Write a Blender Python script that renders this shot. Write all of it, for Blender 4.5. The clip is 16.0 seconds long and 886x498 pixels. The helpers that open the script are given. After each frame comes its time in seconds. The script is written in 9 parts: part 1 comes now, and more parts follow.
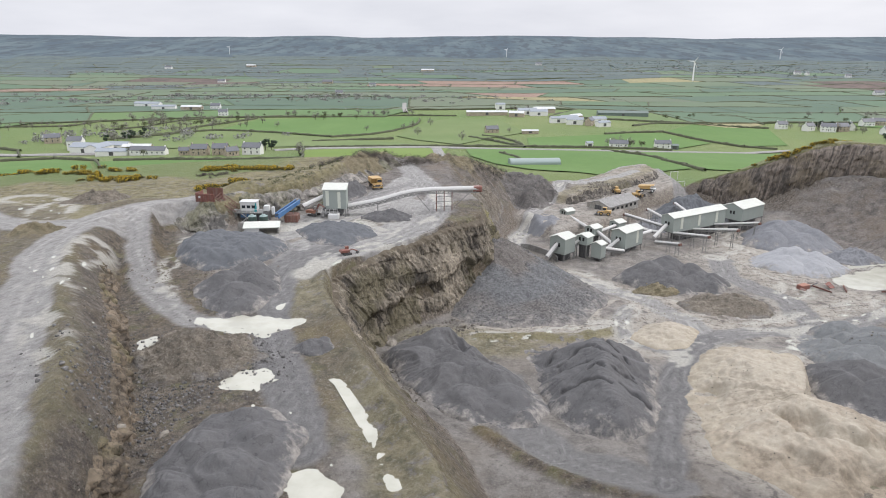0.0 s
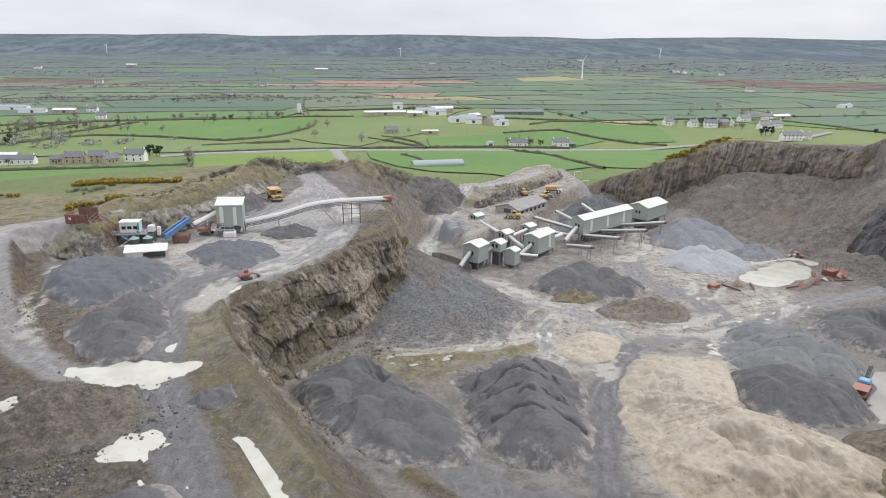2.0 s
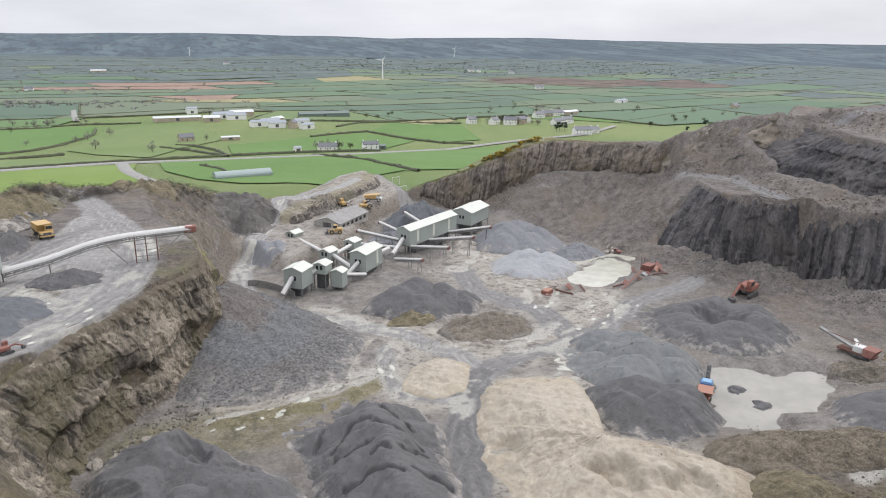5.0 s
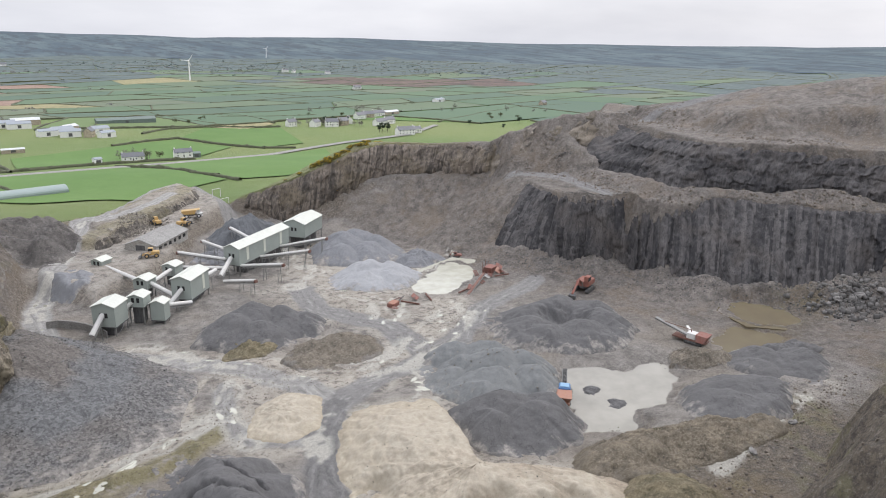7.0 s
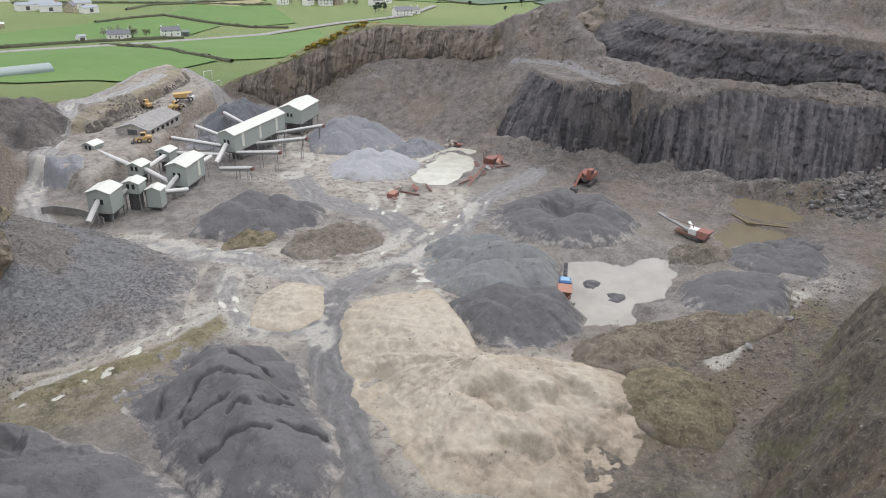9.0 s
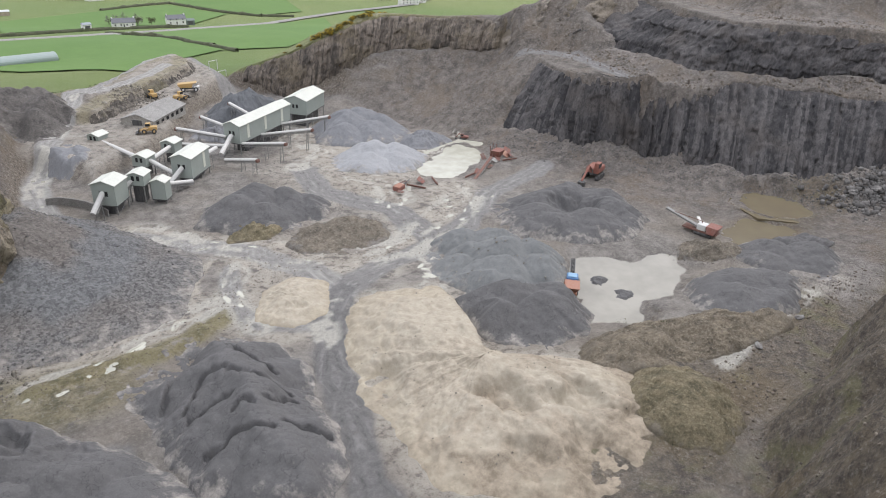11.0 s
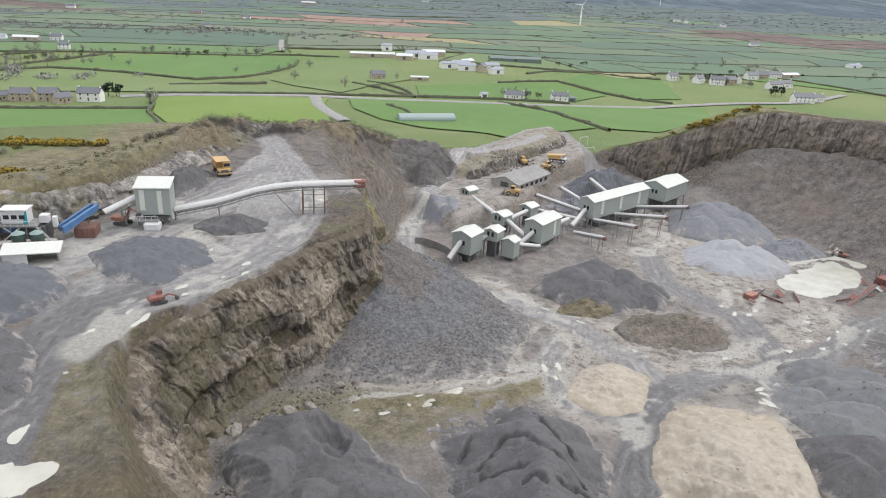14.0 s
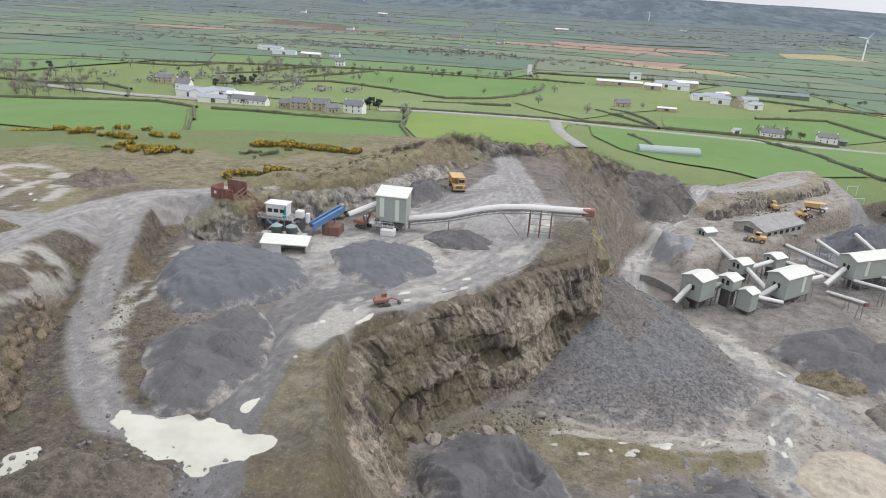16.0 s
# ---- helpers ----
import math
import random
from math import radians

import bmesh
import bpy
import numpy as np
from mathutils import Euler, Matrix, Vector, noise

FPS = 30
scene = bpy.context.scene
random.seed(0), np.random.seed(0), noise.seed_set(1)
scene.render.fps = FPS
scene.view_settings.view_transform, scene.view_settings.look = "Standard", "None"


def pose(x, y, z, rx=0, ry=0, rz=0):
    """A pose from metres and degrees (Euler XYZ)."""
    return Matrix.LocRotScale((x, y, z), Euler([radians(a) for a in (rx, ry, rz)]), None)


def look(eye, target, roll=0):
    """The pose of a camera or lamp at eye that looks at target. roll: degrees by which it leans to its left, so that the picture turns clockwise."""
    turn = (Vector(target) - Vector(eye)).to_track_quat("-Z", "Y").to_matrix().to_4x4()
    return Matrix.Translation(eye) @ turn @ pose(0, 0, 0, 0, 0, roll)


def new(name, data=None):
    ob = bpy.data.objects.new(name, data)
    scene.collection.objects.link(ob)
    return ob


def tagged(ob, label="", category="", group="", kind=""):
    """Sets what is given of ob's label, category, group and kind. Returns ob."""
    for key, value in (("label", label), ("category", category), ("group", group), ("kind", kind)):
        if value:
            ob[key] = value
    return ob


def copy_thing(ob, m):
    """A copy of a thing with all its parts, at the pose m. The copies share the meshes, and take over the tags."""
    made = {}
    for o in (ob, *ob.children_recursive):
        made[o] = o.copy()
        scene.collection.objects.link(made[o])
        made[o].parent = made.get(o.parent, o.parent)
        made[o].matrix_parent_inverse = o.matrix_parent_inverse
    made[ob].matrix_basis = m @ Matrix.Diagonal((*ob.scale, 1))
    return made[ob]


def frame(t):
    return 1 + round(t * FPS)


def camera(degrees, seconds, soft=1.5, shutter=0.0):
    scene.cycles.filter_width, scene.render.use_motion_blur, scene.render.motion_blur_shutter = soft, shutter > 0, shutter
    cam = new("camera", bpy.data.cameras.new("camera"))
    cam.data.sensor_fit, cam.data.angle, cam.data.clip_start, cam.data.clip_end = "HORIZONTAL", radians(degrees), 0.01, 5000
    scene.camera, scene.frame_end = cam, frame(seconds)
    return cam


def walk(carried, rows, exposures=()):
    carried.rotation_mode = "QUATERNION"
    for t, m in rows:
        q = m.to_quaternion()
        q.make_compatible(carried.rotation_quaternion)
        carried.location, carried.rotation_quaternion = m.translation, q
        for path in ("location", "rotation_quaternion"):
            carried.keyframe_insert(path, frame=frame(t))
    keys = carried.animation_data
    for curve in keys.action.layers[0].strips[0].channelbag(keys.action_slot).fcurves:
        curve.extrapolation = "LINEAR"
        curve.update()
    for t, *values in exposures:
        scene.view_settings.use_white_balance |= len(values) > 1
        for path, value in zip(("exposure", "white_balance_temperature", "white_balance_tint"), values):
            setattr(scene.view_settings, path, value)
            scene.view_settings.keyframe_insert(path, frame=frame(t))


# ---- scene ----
cam = camera(65.4, 16.0, soft=1.0)
METRES, EYE, TILT, LEAN, TURN = 60.0, 68.2, -1.48, 2.25, 0.0
ROWS = [
    (0.0, 0.0, 0.0, 0.0, 0.69, -15.7, -2.44),
    (0.5, -0.0141, 0.057, 0.002, -1.51, -15.62, -2.45),
    (1.0, -0.0262, 0.115, 0.0043, -3.45, -15.56, -2.47),
    (1.5, -0.0351, 0.1741, 0.0059, -5.52, -15.49, -2.49),
    (2.0, -0.0419, 0.2329, 0.0082, -7.82, -15.43, -2.48),
    (2.5, -0.0449, 0.2916, 0.0113, -10.6, -15.32, -2.48),
    (3.0, -0.0483, 0.3519, 0.013, -14.21, -15.17, -2.45),
    (5.5, -0.0165, 0.6414, 0.0279, -28.47, -14.65, -2.09),
    (6.0, -0.0034, 0.6978, 0.0309, -34.6, -14.46, -1.84),
    (6.5, 0.0057, 0.7548, 0.036, -38.47, -14.34, -1.74),
    (7.0, 0.0164, 0.7987, 0.0375, -38.72, -14.29, -1.88),
    (7.5, 0.0212, 0.8251, 0.033, -38.85, -15.67, -2.17),
    (8.0, 0.0239, 0.8433, 0.0354, -39.03, -19.36, -2.57),
    (8.5, 0.0229, 0.8504, 0.0333, -39.08, -22.61, -2.92),
    (11.0, 0.0367, 0.8809, 0.0441, -38.34, -24.41, -3.05),
    (11.5, 0.0457, 0.8991, 0.0433, -37.54, -21.65, -3.06),
    (12.0, 0.0461, 0.9128, 0.041, -31.84, -20.89, -3.59),
    (12.5, 0.0488, 0.9176, 0.04, -25.09, -20.97, -3.96),
    (13.0, 0.0505, 0.9247, 0.0376, -19.25, -20.66, -4.25),
    (13.5, 0.0508, 0.9308, 0.0369, -13.72, -20.32, -4.53),
    (14.0, 0.0518, 0.9389, 0.0351, -8.34, -20.08, -4.79),
    (14.5, 0.0532, 0.9479, 0.0339, -2.89, -19.95, -5.05),
    (15.0, 0.0548, 0.9573, 0.0311, 2.22, -19.83, -5.24),
    (15.5, 0.0537, 0.9667, 0.0303, 7.06, -19.79, -5.42),
    (16.0, 0.056, 0.9761, 0.0313, 11.48, -19.86, -5.5),
]
walk(cam, [(t, pose(0, 0, EYE, TILT, LEAN, TURN) @ pose(METRES * x, METRES * y, METRES * z, 90 + pitch, roll, yaw)) for t, x, y, z, yaw, pitch, roll in ROWS],
     exposures=((0.0, 0.0, 6480, 12.5), (16.0, 0.0, 6480, 12.5)))

# ---- world, sun, exposure ----
world = bpy.data.worlds.new("world")
scene.world = world
world.use_nodes = True
wn, wl = world.node_tree.nodes, world.node_tree.links
wn.clear()
SUN_EL, SUN_AZ = radians(48), radians(75)
sky = wn.new("ShaderNodeTexSky")
sky.sky_type, sky.sun_disc, sky.sun_elevation, sky.sun_rotation = "NISHITA", False, SUN_EL, SUN_AZ
sky.air_density, sky.dust_density, sky.ozone_density = 1.0, 3.0, 1.0
wc = wn.new("ShaderNodeTexCoord")
wmap = wn.new("ShaderNodeMapping")
wmap.inputs["Scale"].default_value = (1.6, 1.6, 7.0)
cloud = wn.new("ShaderNodeTexNoise")
cloud.inputs["Scale"].default_value, cloud.inputs["Detail"].default_value = 2.2, 6
ramp_n = wn.new("ShaderNodeValToRGB")
ramp_n.color_ramp.elements[0].position, ramp_n.color_ramp.elements[0].color = 0.3, (7.2, 7.5, 8.15, 1)
ramp_n.color_ramp.elements[1].position, ramp_n.color_ramp.elements[1].color = 0.72, (9.25, 9.5, 10.0, 1)
wmix = wn.new("ShaderNodeMix")
wmix.data_type = "RGBA"
wmix.inputs["Factor"].default_value = 0.86
# an overcast sky is brighter overhead than at its rim
wsep = wn.new("ShaderNodeSeparateXYZ")
wup = wn.new("ShaderNodeMapRange")
for key, val in zip(("From Min", "From Max", "To Min", "To Max"), (0.04, 0.9, 1.07, 2.22)):
    wup.inputs[key].default_value = val
wmul = wn.new("ShaderNodeVectorMath")
wmul.operation = "SCALE"
wbg = wn.new("ShaderNodeBackground")
wbg.inputs["Strength"].default_value = 0.1
wout = wn.new("ShaderNodeOutputWorld")
wl.new(wc.outputs["Generated"], wmap.inputs["Vector"])
wl.new(wmap.outputs["Vector"], cloud.inputs["Vector"])
wl.new(cloud.outputs["Fac"], ramp_n.inputs["Fac"])
wl.new(sky.outputs["Color"], wmix.inputs["A"])
wl.new(ramp_n.outputs["Color"], wmix.inputs["B"])
wl.new(wc.outputs["Generated"], wsep.inputs[0])
wl.new(wsep.outputs["Z"], wup.inputs["Value"])
wl.new(wmix.outputs["Result"], wmul.inputs[0])
wl.new(wup.outputs["Result"], wmul.inputs["Scale"])
wl.new(wmul.outputs["Vector"], wbg.inputs["Color"])
wl.new(wbg.outputs["Background"], wout.inputs["Surface"])
sun = new("sun", bpy.data.lights.new("sun", "SUN"))
sun.data.energy, sun.data.angle, sun.data.color = 1.1, radians(18), (1.0, 0.98, 0.96)
sun.matrix_world = look((math.sin(SUN_AZ) * 100, math.cos(SUN_AZ) * 100, 100 * math.tan(SUN_EL)), (0, 0, 0))

# ---- the lie of the land ----
def lattice(ix, iy, seed):
    n = (ix.astype(np.int64) * 374761393 + iy.astype(np.int64) * 668265263 + seed * 974711) & 0xFFFFFFFF
    n = ((n ^ (n >> 13)) * 1274126177) & 0xFFFFFFFF
    return ((n ^ (n >> 16)) & 0xFFFF) / 32767.5 - 1.0


def vnoise(x, y, seed=0):
    """Smooth noise from -1 to 1 with cells of one unit."""
    ix, iy = np.floor(x), np.floor(y)
    fx, fy = x - ix, y - iy
    fx, fy = fx * fx * (3 - 2 * fx), fy * fy * (3 - 2 * fy)
    a, b = lattice(ix, iy, seed), lattice(ix + 1, iy, seed)
    c, d = lattice(ix, iy + 1, seed), lattice(ix + 1, iy + 1, seed)
    return (a + (b - a) * fx) * (1 - fy) + (c + (d - c) * fx) * fy


def fnoise(x, y, size, octaves=4, seed=0, rough=0.5):
    total, amp, k = 0.0, 1.0, 1.0 / size
    for o in range(octaves):
        total = total + amp * vnoise(x * k + 17.3 * o, y * k - 9.1 * o, seed + o)
        amp, k = amp * rough, k * 2.03
    return total


def smooth(a, b, x):
    u = np.clip((x - a) / (b - a), 0, 1)
    return u * u * (3 - 2 * u)


def line_dist(x, y, pts, closed=False):
    """Distance to a polyline, and the share of its length at the nearest place."""
    pts = np.array(pts, float)
    ends = np.roll(pts, -1, 0) if closed else pts[1:]
    starts = pts if closed else pts[:-1]
    run = np.concatenate([[0], np.cumsum(np.hypot(*(ends - starts).T))])
    best, where = np.full(np.shape(x), 1e9), np.zeros(np.shape(x))
    for k, (p, q) in enumerate(zip(starts, ends)):
        d = q - p
        t = np.clip(((x - p[0]) * d[0] + (y - p[1]) * d[1]) / (d @ d), 0, 1)
        r = np.hypot(x - p[0] - t * d[0], y - p[1] - t * d[1])
        near = r < best
        best = np.where(near, r, best)
        where = np.where(near, (run[k] + t * (run[k + 1] - run[k])) / run[-1], where)
    return best, where


def inside(x, y, pts):
    odd = np.zeros(np.shape(x), bool)
    for (ax, ay), (bx, by) in zip(pts, pts[1:] + pts[:1]):
        if ay != by:
            odd ^= ((ay > y) != (by > y)) & (x < (bx - ax) * (y - ay) / (by - ay) + ax)
    return odd


def edge_dist(x, y, pts):
    """Distance to a closed outline, negative inside."""
    return np.where(inside(x, y, pts), -1, 1) * line_dist(x, y, pts, True)[0]


def between(x, y, inner, outer):
    """0 inside the inner outline, 1 outside the outer one, and a straight slope from one to the other."""
    a = np.maximum(edge_dist(x, y, inner), 0)
    b = np.maximum(-edge_dist(x, y, outer), 0)
    return a / (a + b + 1e-6)


PIT_FLOOR = [(16, 198), (8, 187), (2, 179), (-6, 169), (-13, 161), (-15, 152), (-12, 138), (-7, 126), (0, 115), (5, 100), (10, 85), (30, 72), (62, 74),
             (80, 78), (92, 85), (110, 88), (135, 91), (163, 92), (195, 103), (215, 121), (212, 138), (206, 150), (201, 168), (196, 188), (190, 200),
             (182, 215), (177, 230), (168, 250), (167, 279), (163, 302), (157, 320), (142, 337), (130, 360), (120, 398), (94, 385), (74, 345), (66, 318),
             (52, 328), (36, 312), (26, 285), (20, 255), (22, 235), (18, 215)]
PIT_RIM = [(9, 200), (0, 191), (-9, 178), (-20, 166), (-29, 153), (-27, 138), (-21, 123), (-16, 108), (-9, 92), (-2, 78), (4, 60), (30, 48), (64, 60),
           (80, 65), (95, 69), (112, 74), (138, 77), (170, 77), (215, 86), (248, 114), (238, 150), (224, 172), (199, 190), (195, 212), (203, 238),
           (211, 260), (226, 280), (219, 293), (207, 308), (189, 324), (163, 332), (143, 345), (133, 368), (124, 408), (85, 402), (58, 365), (40, 345), (15, 322),
           (-2, 288), (0, 255), (6, 235), (10, 215)]
BENCH_IN = [(30, 196), (8, 199), (10, 212), (3, 246), (-6, 270), (-18, 289), (-25, 270), (-36, 226), (-43, 208), (-56, 196), (-60, 181), (-73, 184),
            (-79, 178), (-79, 165), (-76, 148), (-70, 133), (-59, 115), (-50, 97), (-43, 81), (-36, 50), (30, 45)]
BENCH_OUT = [(40, 196), (20, 250), (0, 290), (-20, 305), (-34, 275), (-42, 236), (-48, 212), (-60, 201), (-64, 187), (-77, 191), (-88, 180), (-89, 166), (-85, 149),
             (-75, 125), (-65, 106), (-55, 90), (-47, 73), (-41, 45), (45, 40)]
HILL_TOP = [(272, 262), (262, 245), (248, 214), (237, 186), (250, 160), (262, 140), (265, 60), (300, 10), (700, -40), (800, 330), (420, 330), (310, 292)]
HILL_BASE = [(236, 278), (217, 262), (229, 244), (228, 215), (222, 188), (236, 164), (250, 148), (252, 120), (250, 60), (290, -30), (750, -120), (950, 420),
             (420, 350), (290, 306)]
YARD = [(42, 268), (52, 276), (64, 284), (76, 297), (84, 312), (94, 332), (110, 346), (124, 362), (124, 420), (60, 420), (30, 300)]
TERRACE = [(48, 318), (57, 316), (66, 325), (86, 347), (110, 370), (114, 382), (108, 420), (60, 420), (40, 340)]
BERM = [(-84, 166), (-82, 149), (-72, 123), (-62, 105), (-53, 90), (-46, 74), (-40, 58)]
RAMP = [(-86, 183), (-80, 170), (-75, 157), (-66, 141), (-57, 129), (-49, 122.5)]


# outlines and water levels of ponds and puddles
PONDS = [
    ("settling_pond", [(128, 221), (134, 230), (146, 235), (160, 240), (165, 233), (158, 224), (147, 217), (136, 215)], -11.6),
    ("muddy_pond", [(122, 150), (131, 146), (135, 141), (146, 139), (141, 131), (129, 124), (121, 126), (111, 121), (103, 128), (110, 137)], -8.6),
    ("milky_puddle", [(-53, 122), (-46, 125), (-36, 126), (-27, 124), (-32, 120), (-33, 115), (-38, 117), (-45, 121)], 15.0),
    ("milky_puddle", [(-37, 98), (-35, 102), (-30, 104), (-28, 100), (-31, 96)], 14.8),
    ("milky_puddle", [(-21, 75), (-17, 77), (-13, 74), (-14, 69), (-19, 69)], 14.4),
    ("water_channel", [(-20.5, 101), (-17.5, 97), (-12.5, 86), (-7.5, 72), (-6, 72), (-11.5, 87), (-16, 97), (-19.5, 102)], 14.5),
    ("brown_pool", [(166, 131), (170, 138), (182, 139), (192, 133), (186, 126), (176, 123)], -8.5),
    ("milky_puddle", [(-57, 113), (-54, 115), (-52, 113), (-55, 110)], 15.2),
    ("brown_pool", [(187, 136), (190, 145), (197, 148), (204, 142), (207, 134), (202, 128), (193, 129)], -7.7),
]


# feet of the rock faces, where fallen stone piles up: line, height and reach
TALUS = [
    ([(250, 108), (232, 120), (214, 137), (206, 150), (201, 168), (196, 188), (190, 200), (184, 214), (181, 228)], 5.5, 10),
    ([(12, 193), (4, 181), (-4, 171), (-12, 161), (-14, 150), (-11, 138), (-6, 126)], 1.4, 4),
    ([(252, 110), (248, 148), (234, 164), (221, 188), (226, 215), (229, 244)], 3.6, 6.5),
]


def country(x, y):
    d = np.hypot(x, y)
    h = np.interp(d, [0, 60, 200, 290, 400, 460, 560, 700, 1000, 2100, 3000, 3800, 4900, 9000],
                  [28, 27, 23.5, 20, -9, -18, -22, -33, -36, -55, -46, -12, 50, 52])
    h = h - 6.5 * smooth(52, 12, line_dist(x, y, [(52, 348), (78, 376), (104, 402)])[0])
    roll = smooth(420, 900, d)
    h = h + roll * (5 * fnoise(x, y, 420, 2, 5) + smooth(2200, 4200, d) * 9 * fnoise(x, y, 900, 3, 8))
    right = smooth(120, 190, x) * smooth(420, 330, y)
    ledge = 14 + np.clip((x - 205) * 0.1, 0, 4) + smooth(266, 296, y) * (7.5 - 0.22 * np.clip(x + y - 517, 0, 200))
    return h * (1 - right) + ledge * right


def pit_floor(x, y):
    z = -6 - 0.045 * np.clip(y - 145, 0, 150) + np.clip((130 - y) * 0.12, 0, 3) - 0.02 * np.clip(x - 60, 0, 120)
    k = smooth(4, -4, edge_dist(x, y, YARD))
    z = z * (1 - k) + (-6.2 + np.clip((y - 340) * 0.02, -0.5, 1)) * k
    k = smooth(0.8, -2.2, edge_dist(x, y, TERRACE) + 0.8 * fnoise(x, y, 7, 2, 74))
    z = z + 3.8 * k
    return z + smooth(288, 325, y) * smooth(140, 175, x) * 9


def terrain(x, y):
    x, y = np.atleast_1d(np.asarray(x, float)), np.atleast_1d(np.asarray(y, float))
    d = np.hypot(x - 60, y - 180)
    near = smooth(420, 300, d)
    h = country(x, y)
    u = uB = between(x, y, BENCH_IN, BENCH_OUT)
    rough = (0.3 * fnoise(x, y, 9, 4, 3) + 0.45 * np.maximum(fnoise(x, y, 21, 4, 13) - 0.1, 0)) * near
    bench = 15.4 + np.clip((y - 130) * 0.018, -1, 2) + 0.4 * rough
    bank = smooth(-34, -40, x) * smooth(176, 160, y)
    u = u * (1 - bank) + bank * np.where(u < 0.3, u * 1.75, 0.525 + (u - 0.3) * 0.679)
    back = smooth(170, 182, y)
    u = u * (1 - back) + back * u ** 2.2
    h = bench * (1 - u) + h * u
    r, _ = line_dist(x, y, BERM)
    h = h + 1.2 * np.exp(-(r / 3.2) ** 2)
    r, along = line_dist(x, y, RAMP)
    k = smooth(5.5, 3.2, r)
    h = h * (1 - k) + k * np.interp(along, [0, 0.2, 0.42, 0.72, 1], [23, 20.4, 17.8, 15.9, 15.3])
    r, _ = line_dist(x, y, [(-28, 148), (-24, 130), (-17, 110), (-9, 92), (0, 66)])
    h = h + 1.5 * np.exp(-(r / 3.0) ** 2) * (1 + 0.4 * fnoise(x, y, 8, 2, 72))
    r, _ = line_dist(x, y, [(-26, 284), (-36, 262), (-46, 232), (-52, 216), (-64, 205)])
    h = h + 2.4 * np.exp(-(r / 6.5) ** 2) * uB * (1 + 0.4 * fnoise(x, y, 12, 2, 71))
    u = between(x, y, HILL_TOP, HILL_BASE)
    # a flat shelf behind the lip, then a long slope up to the crest
    lip = np.interp(y, [60, 140, 160, 190, 205, 246, 290], [266, 268, 266, 248, 250, 264, 290])
    crest = np.interp(y, [60, 130, 150, 168, 200, 221, 243, 258, 290], [370, 352, 345, 338, 322, 310, 296, 280, 300])
    rise = np.interp(y, [60, 130, 150, 168, 200, 221, 243, 258, 330], [30, 27, 25, 22.5, 17, 12.5, 7, 4, 1])
    way = (x - lip - 14 + 5 * fnoise(x, y, 18, 3, 22)) / np.maximum(crest - lip - 14, 8)
    top = 35.6 + 0.9 * fnoise(x, y, 30, 4, 21) + rise * np.clip(0.3 * smooth(0, 0.3, way) + 0.7 * np.clip(way, 0, 1), 0, 1) - 0.1 * np.clip(x - crest, 0, 400)
    cut = smooth(262, 245, y)
    u = u * (1 - cut) + cut * (1 - (1 - u) ** 2.2)
    h = top * (1 - u) + h * u
    # the craggy spur that comes down from the hill to the gorse wall
    r, along = line_dist(x, y, [(262, 240), (249, 250), (234, 266), (222, 281), (208, 300)])
    spur = np.interp(along, [0, 0.2, 0.5, 0.75, 1], [38.5, 40, 34, 26.5, 19]) - 0.95 * np.maximum(r - 1.5, 0) + 1.3 * fnoise(x, y, 8, 3, 24)
    h = np.where(r < 40, np.maximum(h, spur), h)
    ragged = smooth(55, 80, x) * smooth(135, 118, y)
    u = between(x + ragged * 2.5 * fnoise(x, y, 13, 3, 81), y + ragged * 3 * (fnoise(x, y, 12, 3, 85) + 0.4), PIT_FLOOR, PIT_RIM)
    cut = np.maximum(smooth(165, 190, x) * smooth(250, 234, y), smooth(24, 14, x) * smooth(126, 138, y) * smooth(240, 215, y))
    u = u * (1 - cut) + cut * u ** 2.4
    # scree up to a ramp that climbs along the foot of the gorse wall
    wall = smooth(130, 142, x) * smooth(262, 284, y) * (1 - cut)
    ramp = np.interp(x, [140, 165, 186, 203, 214, 222], [0.15, 0.37, 0.5, 0.61, 0.66, 0.7])
    u = u * (1 - wall) + wall * np.interp(u, [0, 0.78, 0.9, 1], [0, 1, 1, 1]) * ramp + wall * (1 - ramp) * smooth(0.88, 1, u)
    wob = u * (1 - u) * 4 * (1 - 0.6 * cut) * (1 + 1.4 * ragged)
    h = (pit_floor(x, y) + rough) * (1 - u) + h * u
    h = h + wob * 0.9 * fnoise(x, y, 7, 4, 11) * near + 0.5 * rough * u
    for pts, high, reach in TALUS:
        lo, hi = np.min(pts, 0) - 30, np.max(pts, 0) + 30
        here = (x > lo[0]) & (x < hi[0]) & (y > lo[1]) & (y < hi[1])
        if here.any():
            r, _ = line_dist(x[here], y[here], pts)
            h[here] += high * np.exp(-(r / reach) ** 2) * (1 + 0.35 * fnoise(x[here], y[here], 8, 3, 61))
    r, _ = line_dist(x, y, [(8, 165), (18, 166), (28, 165), (36, 167), (44, 171)])
    h = h + 1.3 * np.exp(-(r / 1.9) ** 2) * (1 + 0.5 * fnoise(x, y, 6, 2, 73))
    r, _ = line_dist(x, y, [(6, 117), (13, 106), (21, 99), (32, 95), (48, 92)])
    h = h + 1.0 * np.exp(-(r / 1.5) ** 2)
    gully = np.abs(vnoise(x / 5.5 + 0.8 * vnoise(x / 9, y / 9, 63), y / 5.5, 64))
    slope_k = np.clip(wob + 4 * uB * (1 - uB), 0, 1) * near
    h = h - slope_k * 1.3 * (1 - 0.7 * cut) * (0.4 - gully)
